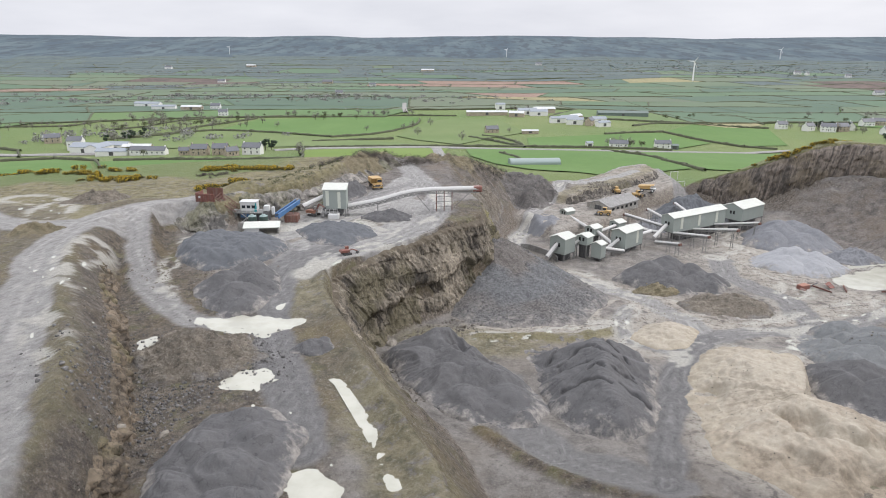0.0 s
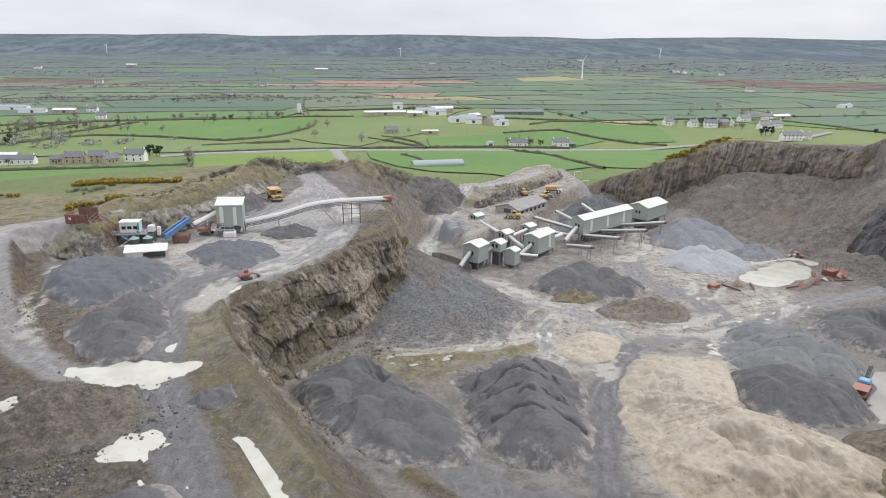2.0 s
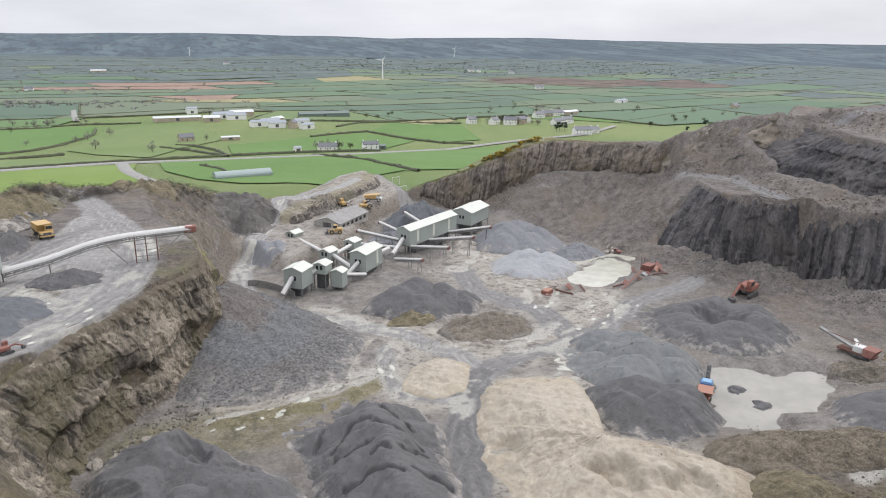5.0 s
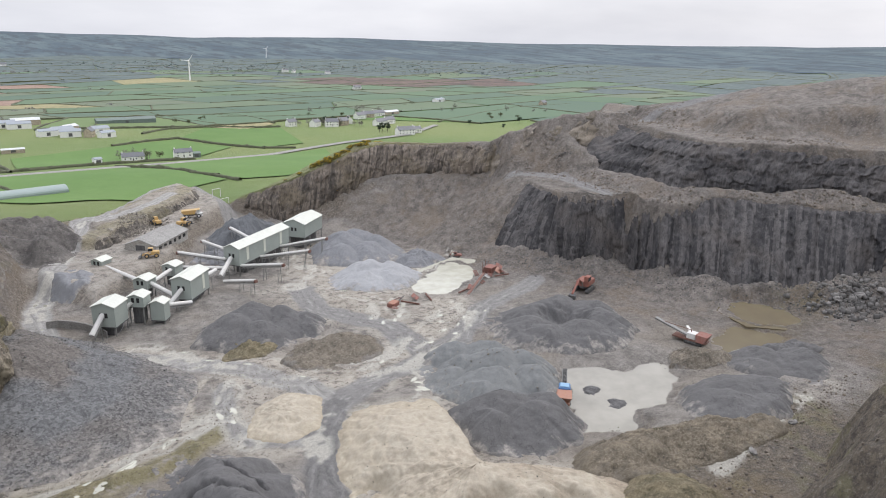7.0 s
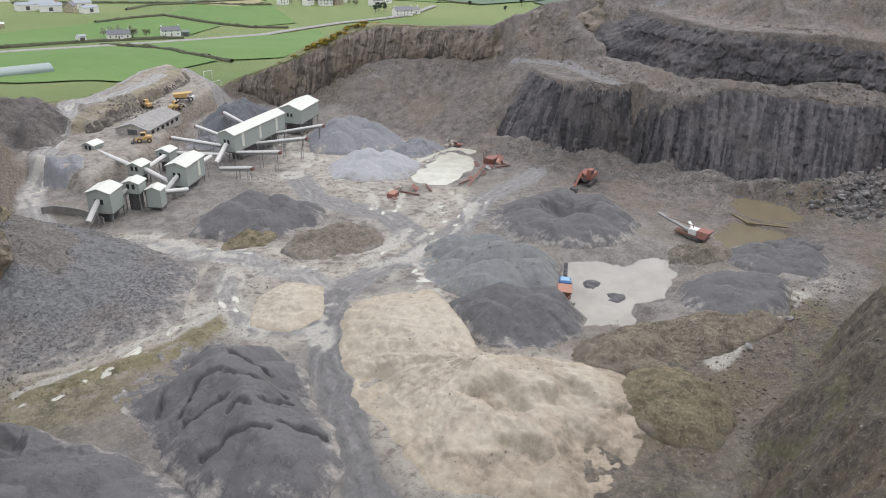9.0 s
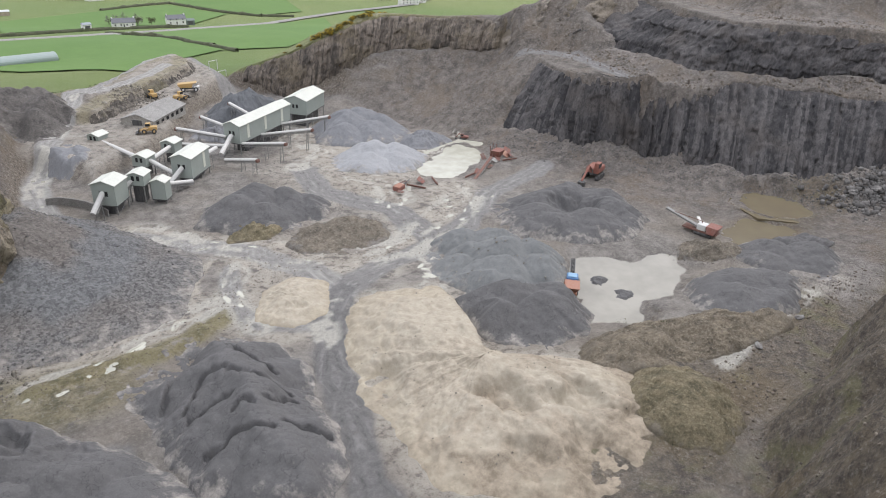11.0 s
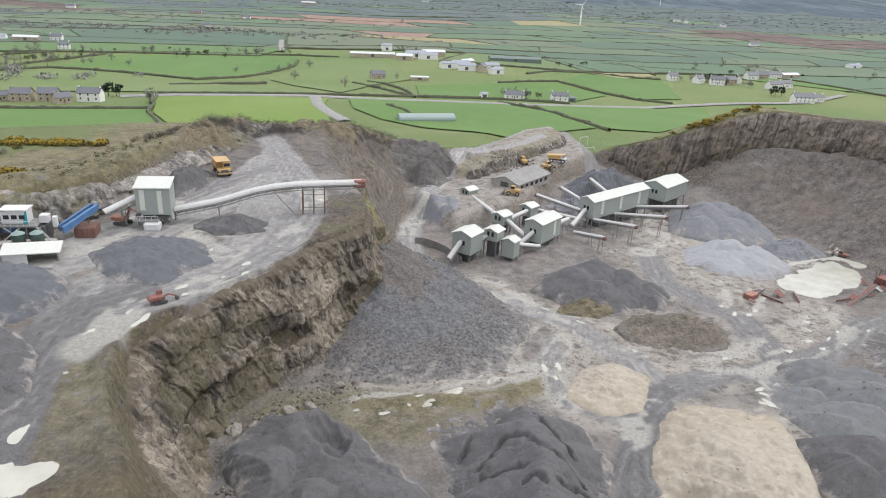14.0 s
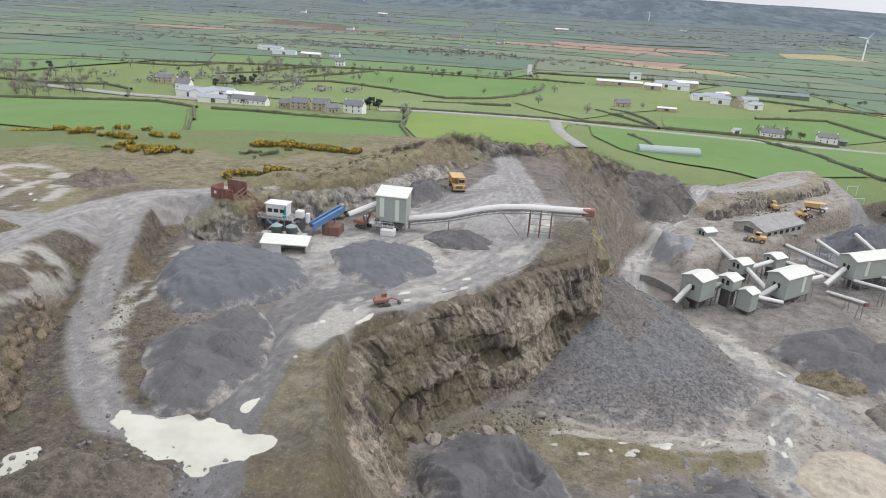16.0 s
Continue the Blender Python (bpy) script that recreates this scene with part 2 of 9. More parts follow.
    for _, outline, level in PONDS:
        cx, cy = np.mean(outline, 0)
        here = np.hypot(x - cx, y - cy) < 45
        if here.any():
            d = edge_dist(x[here], y[here], outline) + 1.5 * fnoise(x[here], y[here], 5, 4, 31, 0.65)
            k = smooth(5, 0, d)
            bed = level - np.clip(-d * 0.16, -0.6, 0.5)
            h[here] = h[here] * (1 - k) + bed * k
    return h


# ---- end of the lie of the land ----

# ---- materials ----
class Nodes:
    """A short hand for node materials."""

    def __init__(self, name):
        self.mat = bpy.data.materials.new(name)
        self.mat.use_nodes = True
        self.n, self.l = self.mat.node_tree.nodes, self.mat.node_tree.links
        self.bsdf = self.n["Principled BSDF"]
        self.coord = self.n.new("ShaderNodeTexCoord").outputs["Object"]

    def put(self, socket, value):
        if hasattr(value, "links"):
            self.l.new(value, socket)
        else:
            socket.default_value = value

    def noise(self, scale, detail=5, rough=0.55, vector=None, stretch=None):
        v = vector or self.coord
        if stretch:
            m = self.n.new("ShaderNodeMapping")
            m.inputs["Scale"].default_value = stretch
            self.l.new(v, m.inputs["Vector"])
            v = m.outputs["Vector"]
        t = self.n.new("ShaderNodeTexNoise")
        t.inputs["Scale"].default_value, t.inputs["Detail"].default_value, t.inputs["Roughness"].default_value = scale, detail, rough
        self.l.new(v, t.inputs["Vector"])
        return t.outputs["Fac"]

    def cells(self, scale, feature="F1", out="Distance", stretch=None):
        v = self.coord
        if stretch:
            m = self.n.new("ShaderNodeMapping")
            m.inputs["Scale"].default_value = stretch
            self.l.new(v, m.inputs["Vector"])
            v = m.outputs["Vector"]
        t = self.n.new("ShaderNodeTexVoronoi")
        t.feature = feature
        t.inputs["Scale"].default_value = scale
        self.l.new(v, t.inputs["Vector"])
        return t.outputs[out]

    def shards(self, scale, stretch, warp=0.35):
        """A random value for each broken slab of rock."""
        m = self.n.new("ShaderNodeMapping")
        m.inputs["Scale"].default_value = stretch
        self.l.new(self.coord, m.inputs["Vector"])
        t = self.n.new("ShaderNodeTexNoise")
        t.inputs["Scale"].default_value, t.inputs["Detail"].default_value = scale * 1.7, 5
        self.l.new(m.outputs["Vector"], t.inputs["Vector"])
        add = self.n.new("ShaderNodeVectorMath")
        add.operation = "MULTIPLY_ADD"
        add.inputs[1].default_value = (warp / scale * 2,) * 3
        self.l.new(t.outputs["Color"], add.inputs[0])
        self.l.new(m.outputs["Vector"], add.inputs[2])
        v = self.n.new("ShaderNodeTexVoronoi")
        v.inputs["Scale"].default_value = scale
        self.l.new(add.outputs[0], v.inputs["Vector"])
        p = self.n.new("ShaderNodeSeparateXYZ")
        self.l.new(v.outputs["Color"], p.inputs[0])
        return p.outputs[0]

    def span(self, value, a, b, lo=0.0, hi=1.0):
        m = self.n.new("ShaderNodeMapRange")
        self.put(m.inputs["Value"], value)
        for k, v in zip(("From Min", "From Max", "To Min", "To Max"), (a, b, lo, hi)):
            m.inputs[k].default_value = v
        return m.outputs["Result"]

    def mix(self, fac, a, b, how="MIX"):
        m = self.n.new("ShaderNodeMix")
        m.data_type, m.blend_type = "RGBA", how
        self.put(m.inputs["Factor"], fac)
        for s, v in (("A", a), ("B", b)):
            self.put(m.inputs[s], v if hasattr(v, "links") else (*v, 1))
        return m.outputs["Result"]

    def math(self, how, a, b):
        m = self.n.new("ShaderNodeMath")
        m.operation = how
        self.put(m.inputs[0], a)
        self.put(m.inputs[1], b)
        return m.outputs[0]

    def attr(self, name):
        a = self.n.new("ShaderNodeAttribute")
        a.attribute_name = name
        return a.outputs["Fac"]

    def random(self):
        return self.n.new("ShaderNodeObjectInfo").outputs["Random"]

    def island(self):
        return self.n.new("ShaderNodeNewGeometry").outputs["Random Per Island"]

    def steep(self, a, b):
        g = self.n.new("ShaderNodeNewGeometry")
        s = self.n.new("ShaderNodeSeparateXYZ")
        self.l.new(g.outputs["Normal"], s.inputs[0])
        return self.span(s.outputs["Z"], a, b)

    def done(self, color, rough=0.9, metal=0.0, bump=None, strength=0.5, distance=0.1):
        self.put(self.bsdf.inputs["Base Color"], color if hasattr(color, "links") else (*color, 1))
        self.put(self.bsdf.inputs["Roughness"], rough)
        self.bsdf.inputs["Metallic"].default_value = metal
        if bump is not None:
            b = self.n.new("ShaderNodeBump")
            b.inputs["Strength"].default_value, b.inputs["Distance"].default_value = strength, distance
            self.l.new(bump, b.inputs["Height"])
            self.l.new(b.outputs["Normal"], self.bsdf.inputs["Normal"])
        return self.mat


def speckled(name, lo, hi, scale=1.2, rough=0.92, big=0.06, bump=0.5, distance=0.15, spill=None, grain=1.0, cracks=0.0):
    """A loose or grainy surface: fine stones, clumps and broad stains; spill is what it mingles with at its foot."""
    k = Nodes(name)
    fine, mid, broad = k.noise(scale * 2.4, 6, 0.8), k.noise(scale * 0.4, 8, 0.75), k.noise(big, 5, 0.6)
    half = 0.12 / grain ** 0.8
    c = k.mix(k.span(mid, 0.5 - half, 0.5 + half), lo, hi)
    c = k.mix(k.span(broad, 0.42, 0.62, 0, 0.45), c, tuple(0.7 * a + 0.3 * b for a, b in zip(lo, hi)))
    c = k.mix(k.span(fine, 0.53, 0.66, 0, 0.75 * grain), c, tuple(min(0.9, v * 1.4) for v in hi))
    c = k.mix(k.span(fine, 0.46, 0.34, 0, 0.75 * grain), c, tuple(v * 0.5 for v in lo))
    if cracks:
        seam = k.math("ABSOLUTE", k.math("SUBTRACT", k.noise(0.16, 4, 0.6), 0.5), 0.0)
        c = k.mix(k.span(seam, 0.0, 0.009, cracks, 0.0), c, tuple(v * 0.3 for v in lo))
    if spill:
        foot = k.math("ADD", k.attr("rim"), k.span(k.noise(0.3, 7, 0.7), 0.3, 0.7, -0.22, 0.22))
        ground_c = k.mix(k.span(k.noise(0.8, 7, 0.75), 0.38, 0.62), tuple(v * 0.55 for v in spill), spill)
        c = k.mix(k.span(foot, 0.88, 1.04), c, ground_c)
    relief = k.math("ADD", mid, k.math("MULTIPLY", fine, 0.7))
    return k.done(c, rough, 0, relief, min(1.0, bump * 1.8), distance * 2.4 * (0.4 + 0.6 * grain))


def painted(name, color, rough=0.55, dirt=0.35, metal=0.0, scale=0.6):
    """Painted or sheeted metal with dust and streaks."""
    k = Nodes(name)
    streak = k.noise(scale, 6, 0.6, stretch=(3.0, 3.0, 0.5))
    blot = k.noise(scale * 3, 5)
    dust = tuple(0.6 * v + 0.4 * w for v, w in zip(color, (0.3, 0.29, 0.27)))
    c = k.mix(k.span(streak, 0.35, 0.75, 0, dirt * 2), color, dust)
    c = k.mix(k.span(blot, 0.55, 0.75, 0, dirt), c, tuple(v * 0.5 for v in color))
    return k.done(c, rough, metal, blot, 0.15, 0.02)

# ---- helpers for building ----
def mesh_object(name, verts, faces, mats=(), smooth_shade=False, parent=None, label=""):
    me = bpy.data.meshes.new(name)
    me.from_pydata([tuple(v) for v in verts], [], [tuple(f) for f in faces])
    for m in mats:
        me.materials.append(m)
    if smooth_shade:
        me.shade_smooth()
    ob = new(name, me)
    if parent:
        ob.parent = parent
    if label:
        ob["label"] = label
    return ob


def grid_mesh(name, x, y, z, mats=(), smooth_shade=True, wrap=False):
    """A mesh over arrays of places, rows by columns; wrap joins the last column to the first."""
    rows, cols = x.shape
    me = bpy.data.meshes.new(name)
    v = np.stack([x, y, z], -1).reshape(-1, 3)
    i = np.arange(rows * cols).reshape(rows, cols)
    if wrap:
        i = np.concatenate([i, i[:, :1]], 1)
    q = np.stack([i[:-1, :-1], i[:-1, 1:], i[1:, 1:], i[1:, :-1]], -1).reshape(-1, 4)
    me.vertices.add(len(v))
    me.vertices.foreach_set("co", v.ravel())
    me.loops.add(q.size)
    me.loops.foreach_set("vertex_index", q.ravel())
    me.polygons.add(len(q))
    me.polygons.foreach_set("loop_start", np.arange(0, q.size, 4))
    me.update(calc_edges=True)
    me.validate()
    for m in mats:
        me.materials.append(m)
    if smooth_shade:
        me.shade_smooth()
    return new(name, me)


def add_mask(ob, name, values):
    a = ob.data.attributes.new(name, "FLOAT", "POINT")
    a.data.foreach_set("value", np.asarray(values, np.float32).ravel())


def height(x, y):
    if y > 430:
        return float(country(np.array([x]), np.array([y]))[0])
    return float(terrain(x, y)[0])


# ---- the ground, one sheet to the horizon ----
ROADS = [  # line, half width, tone: 1 pale dry stone, 0 dark wet grit
    ([(-41, 44), (-53, 70), (-62, 87), (-74, 111), (-86, 138), (-91, 162), (-86, 184), (-72, 194)], 4.2, 1.0),
    ([(-86, 183), (-80, 170), (-75, 157), (-66, 141), (-57, 129), (-49, 122.5), (-37, 124)], 2.8, 0.75),
    ([(-20, 80), (-25, 96), (-31, 110), (-35, 126), (-38, 140), (-40, 153), (-37, 164), (-30, 168)], 3.6, 0.25),
    ([(-31, 162), (-18, 172), (-8, 188), (-4, 205), (-5, 228), (-13, 255), (-20, 285)], 4.2, 0.8),
    ([(-31, 162), (-36, 176), (-42, 190), (-34, 215), (-20, 235), (-10, 245)], 3.2, 0.6),
    ([(36, 98), (41, 114), (46, 128), (51, 142), (58, 156), (67, 166)], 3.0, 0.2),
    ([(67, 166), (80, 171), (96, 174), (114, 180), (138, 196), (170, 205)], 3.6, 0.5),
    ([(67, 166), (66, 180), (58, 198), (45, 214), (34, 228), (25, 246), (27, 275), (38, 303), (55, 340), (78, 372), (112, 402)], 3.8, 0.85),
    ([(57, 154), (47, 163), (46, 175), (52, 190)], 2.0, 0.75),
    ([(38, 303), (46, 328), (60, 340), (82, 354), (100, 372)], 2.4, 0.9),
    ([(100, 174), (104, 200), (94, 225), (100, 245)], 4.5, 0.5),
    ([(118, 345), (124, 375), (122, 402)], 4.5, 0.55),
    ([(-86, 165), (-105, 160), (-140, 185)], 4.0, 0.9),
    ([(210, 262), (218, 240), (212, 215), (208, 200)], 2.5, 0.3),
    ([(-50, 178), (-40, 192), (-30, 208), (-18, 228), (-14, 250)], 7.5, 1.0),
    ([(-48, 176), (-42, 168), (-39, 158)], 3.5, 0.6),
    ([(-38, 168), (-24, 178), (-14, 186), (-10, 200), (-14, 214)], 7.0, 1.0),
    ([(12, 140), (14, 120), (20, 106), (36, 98)], 4.5, 0.3),
    ([(262, 250), (290, 230), (340, 215), (420, 210)], 5.0, 0.15),
]


def axis(lo, hi, step, far_lo, far_hi, grow=1.06):
    core = list(np.arange(lo, hi + step, step))
    out, s = [], step
    p = core[-1]
    while p < far_hi:
        s *= grow
        p += s
        out.append(p)
    left, s, p = [], step, lo
    while p > far_lo:
        s *= grow
        p -= s
        left.append(p)
    return np.array(left[::-1] + core + out)


gx, gy = np.meshgrid(axis(-112, 258, 0.8, -5000, 5600), axis(58, 404, 0.8, -900, 5600))
gz = terrain(gx.ravel(), gy.ravel()).reshape(gx.shape)
g = Nodes("quarry_ground")
grit, fine, mid, broad = g.noise(4.2, 5, 0.8), g.noise(1.25, 8, 0.78), g.noise(0.2, 8, 0.72), g.noise(0.035, 5)
col = g.mix(g.span(mid, 0.4, 0.6), (0.17, 0.156, 0.142), (0.32, 0.296, 0.268))
col = g.mix(g.span(broad, 0.45, 0.62, 0, 0.55), col, (0.26, 0.222, 0.178))
rocky = g.mix(g.span(fine, 0.38, 0.6), (0.06, 0.05, 0.041), (0.27, 0.225, 0.175))
col = g.mix(g.steep(0.88, 0.66), col, rocky)
pale = g.mix(g.span(mid, 0.34, 0.66), (0.36, 0.32, 0.268), (0.56, 0.515, 0.44))
col = g.mix(g.math("MULTIPLY", g.attr("pale"), g.span(g.noise(0.4, 8, 0.72), 0.41, 0.47)), col, pale)
basalt = g.mix(g.span(g.noise(0.3, 9, 0.75), 0.4, 0.6), (0.096, 0.085, 0.076), (0.235, 0.207, 0.182))
basalt = g.mix(g.span(g.noise(0.07, 6, 0.65), 0.5, 0.62, 0, 0.7), basalt, g.mix(mid, (0.13, 0.1, 0.075), (0.24, 0.19, 0.14)))
col = g.mix(g.attr("basalt"), col, basalt)
turf = g.mix(g.span(g.noise(0.4, 8, 0.72), 0.38, 0.63), (0.115, 0.106, 0.046), (0.3, 0.256, 0.138))
turf = g.mix(g.span(g.noise(0.09, 5, 0.6), 0.48, 0.62), turf, (0.26, 0.23, 0.12))
soil = g.mix(g.span(g.noise(0.5, 9, 0.78), 0.4, 0.6), (0.05, 0.041, 0.031), (0.195, 0.158, 0.114))
soil = g.mix(g.span(g.noise(0.16, 6), 0.53, 0.64, 0, 0.8), soil, (0.16, 0.15, 0.066))
col = g.mix(g.math("MULTIPLY", g.attr("soil"), g.span(g.noise(0.2, 6), 0.25, 0.45, 0.6, 1.0)), col, soil)
soil_rust = g.math("MULTIPLY", g.attr("soil"), g.span(g.noise(0.07, 6, 0.6), 0.52, 0.62, 0, 0.55))
col = g.mix(soil_rust, col, g.mix(mid, (0.14, 0.1, 0.05), (0.26, 0.2, 0.105)))
col = g.mix(g.math("MULTIPLY", g.attr("grass"), g.span(g.noise(0.33, 8, 0.72), 0.36, 0.46)), col, turf)
col = g.mix(g.span(fine, 0.53, 0.66, 0, 0.7), col, g.mix(0.55, col, (0.5, 0.46, 0.4)))
col = g.mix(g.span(fine, 0.46, 0.33, 0, 0.7), col, g.mix(0.72, col, (0.04, 0.036, 0.03)))
dark_t = g.mix(g.span(g.noise(0.7, 8, 0.75), 0.35, 0.65), (0.115, 0.113, 0.114), (0.21, 0.205, 0.202))
pale_t = g.mix(g.span(g.noise(0.5, 8, 0.75), 0.36, 0.64), (0.29, 0.28, 0.264), (0.46, 0.443, 0.415))
track = g.mix(g.attr("tone"), dark_t, pale_t)
track = g.mix(g.span(g.attr("rut"), 0.2, 0.8, 0, 0.7), track, g.mix(g.attr("tone"), (0.27, 0.262, 0.255), (0.6, 0.578, 0.54)))
track = g.mix(g.span(g.attr("rut"), -0.3, -0.9, 0, 0.7), track, g.mix(g.attr("tone"), (0.075, 0.074, 0.075), (0.2, 0.19, 0.178)))
col = g.mix(g.math("MULTIPLY", g.attr("road"), g.span(g.noise(0.9, 6, 0.7), 0.25, 0.42, 0.55, 1.0)), col, track)
col = g.mix(g.attr("streak"), col, g.mix(g.span(fine, 0.35, 0.65), (0.42, 0.4, 0.35), (0.66, 0.64, 0.57)))
field = g.mix(g.span(g.noise(0.006, 5), 0.35, 0.65), (0.13, 0.195, 0.055), (0.185, 0.225, 0.078))
col = g.mix(g.attr("field"), col, field)
col = g.mix(g.span(grit, 0.54, 0.68, 0, 0.45), col, g.mix(0.5, col, (0.5, 0.47, 0.42)))
col = g.mix(g.span(grit, 0.46, 0.32, 0, 0.45), col, g.mix(0.6, col, (0.04, 0.036, 0.032)))
ground_mat = g.done(col, 0.93, 0, g.math("ADD", fine, g.math("ADD", mid, g.math("MULTIPLY", grit, 0.45))), 1.0, 0.8)
ground = grid_mesh("ground", gx, gy, gz, [ground_mat])
tagged(ground, "grey stony quarry floor and benches with tyre tracks", "ground", kind="structure")
fx, fy = gx.ravel(), gy.ravel()
road, rut, tone = np.zeros_like(fx), np.zeros_like(fx), np.zeros_like(fx)
for pts, half, pale_k in ROADS:
    r, along = line_dist(fx, fy, pts)
    here = r < half + 4
    rh, ah = r[here], along[here]
    k = smooth(half + 0.7, half - 0.5, rh + 0.8 * fnoise(fx[here], fy[here], 6, 4, 41))
    wander = vnoise(ah * 14, ah * 0, 44) * 0.9
    new_rut = np.cos((rh + wander) * 2 * np.pi / 2.1) * (0.5 + 0.5 * vnoise(ah * 60, rh * 0.8, 46))
    win = k > road[here]
    rut[here] = np.where(win, new_rut, rut[here])
    tone[here] = np.where(win, pale_k, tone[here])
    road[here] = np.maximum(road[here], k)
add_mask(ground, "road", road)
add_mask(ground, "rut", rut)
add_mask(ground, "tone", tone)
pit_u = between(fx, fy, PIT_FLOOR, PIT_RIM)
bench_u = between(fx, fy, BENCH_IN, BENCH_OUT)
hill_u = between(fx, fy, HILL_TOP, HILL_BASE)
strip = 0.75 * smooth(11, 7, line_dist(fx, fy, [(-31, 152), (-28, 130), (-20, 110), (-9, 90), (2, 66)])[0] + 2 * fnoise(fx, fy, 7, 3, 52))
turf_mask = np.clip(smooth(0.6, 1.0, bench_u) * smooth(0.8, 1, pit_u) * (hill_u > 0.98) * smooth(170, 120, fx) + strip, 0, 1)
turf_mask = np.maximum(turf_mask, smooth(290, 325, fy) * smooth(0.8, 1, pit_u) * (hill_u > 0.9) * (fx > 120))
turf_mask = np.maximum(turf_mask, 0.9 * smooth(4.5, 2, line_dist(fx, fy, [(8, 165), (18, 166), (28, 165), (36, 167), (44, 171)])[0]))
turf_mask = np.maximum(turf_mask, 0.7 * smooth(12, 5, line_dist(fx, fy, [(-6, 160), (4, 163), (14, 161)])[0]))
turf_mask = np.maximum(turf_mask, 0.6 * smooth(6, 2, line_dist(fx, fy, [(52, 320), (64, 330), (84, 352), (106, 374), (110, 384)])[0]))
turf_mask = np.maximum(turf_mask, 0.5 * smooth(9, 4, line_dist(fx, fy, [(52, 372), (70, 392), (96, 398)])[0]))
turf_mask = np.maximum(turf_mask, 0.75 * smooth(14, 6, line_dist(fx, fy, [(46, 348), (66, 366), (92, 390)])[0] + 3 * fnoise(fx, fy, 9, 3, 65)))
turf_free = turf_mask * (1 - road)
soil_mask = 0.85 * smooth(20, 10, line_dist(fx, fy, [(58, 56), (80, 66), (100, 72), (135, 80), (170, 80), (220, 92)])[0])
soil_mask = np.maximum(soil_mask, smooth(7, 2.5, line_dist(fx, fy, [(-42, 60), (-51, 84), (-59, 98), (-69, 117), (-79, 143), (-84, 165)])[0]) * 0.6)
soil_mask = np.maximum(soil_mask, 0.6 * smooth(0.05, 0.3, pit_u) * smooth(0.98, 0.7, pit_u) * smooth(130, 120, fy) * smooth(40, 20, fx))
soil_mask = np.maximum(soil_mask, 0.8 * smooth(16, 6, line_dist(fx, fy, [(70, 92), (95, 98), (120, 100), (140, 98)])[0]))
soil_mask = np.maximum(soil_mask, 0.85 * smooth(-12, -20, fx) * smooth(135, 120, fy) * smooth(0.3, 0.0, bench_u))
soil_mask = np.maximum(soil_mask, 0.75 * smooth(6, -2, edge_dist(fx, fy, [(-58, 110), (-50, 118), (-38, 117), (-33, 108), (-34, 96), (-38, 78), (-44, 80), (-52, 96)])))
soil_mask = np.maximum(soil_mask, 0.4 * smooth(0.1, 0.35, pit_u) * smooth(1.0, 0.85, pit_u) * smooth(226, 240, fy) * smooth(60, 40, fx))
soil_mask = np.maximum(soil_mask, 0.9 * smooth(7, 4, line_dist(fx, fy, [(-32, 152), (-24, 163), (-13, 175), (-5, 189), (6, 200), (6, 214)])[0] + 1.5 * fnoise(fx, fy, 5, 3, 59)))
soil_mask = np.maximum(soil_mask, 0.6 * smooth(12, 5, line_dist(fx, fy, [(180, 130), (196, 132), (210, 132)])[0]))
soil_mask = np.maximum(soil_mask, smooth(2.6, 1.2, line_dist(fx, fy, [(6, 117), (13, 106), (21, 99), (32, 95), (48, 92)])[0]))
soil_mask = np.maximum(soil_mask, 0.9 * smooth(3, -3, edge_dist(fx, fy, [(-76, 174), (-71, 157), (-62, 141), (-52, 130), (-48, 128), (-52, 140), (-58, 148), (-68, 158), (-72, 170)]) + 2 * fnoise(fx, fy, 6, 3, 57)))
soil_mask = np.maximum(soil_mask, 0.9 * smooth(13, 8, line_dist(fx, fy, RAMP)[0] + 3 * fnoise(fx, fy, 7, 3, 56)))
soil_mask = np.maximum(soil_mask, 0.85 * smooth(6, -4, edge_dist(fx, fy, [(-60, 60), (-84, 112), (-94, 150), (-100, 176), (-150, 190), (-170, 150), (-130, 60)]) + 4 * fnoise(fx, fy, 12, 3, 58)))
add_mask(ground, "soil", soil_mask * (1 - road))
add_mask(ground, "grass", turf_free * (1 - 0.8 * soil_mask))
dd = np.hypot(fx, fy)
blotch = 0.35 * fnoise(fx, fy, 12, 4, 53, 0.6)
basalt = smooth(150, 172, fx + 0.12 * (fy - 200) + 14 * blotch) * smooth(330, 300, fy) * smooth(520, 380, dd)
basalt = np.maximum(basalt, smooth(0.04, 0.25, pit_u) * smooth(228, 242, fy) * smooth(70, 50, fx) * smooth(360, 335, fy))
basalt = np.maximum(basalt, smooth(0.05, 0.4, pit_u) * smooth(150, 130, fy) * (fx > 40))
basalt = np.maximum(basalt, 0.7 * smooth(-36, -44, fx) * smooth(150, 130, fy) * smooth(0.05, 0.3, bench_u))
add_mask(ground, "basalt", 0.92 * np.clip(basalt + 0.5 * blotch * (basalt > 0.05), 0, 1))
heath = 0.8 * smooth(-2, 8, fy - 213 - 0.33 * (fx + 145) + 9 * fnoise(fx, fy, 14, 4, 51)) * smooth(-56, -74, fx) * smooth(0.9, 1, bench_u)
add_mask(ground, "field", np.where((fx > 150) & (fx < 420), smooth(318, 342, fy + 4 * fnoise(fx, fy, 9, 3, 54)), 1) * np.maximum(heath, smooth(330, 420, dd)) * smooth(0.9, 1, pit_u) * (hill_u > 0.9))
pale = 0.9 * smooth(12, 3, line_dist(fx, fy, [(58, 190), (80, 172), (110, 190), (130, 205)])[0])
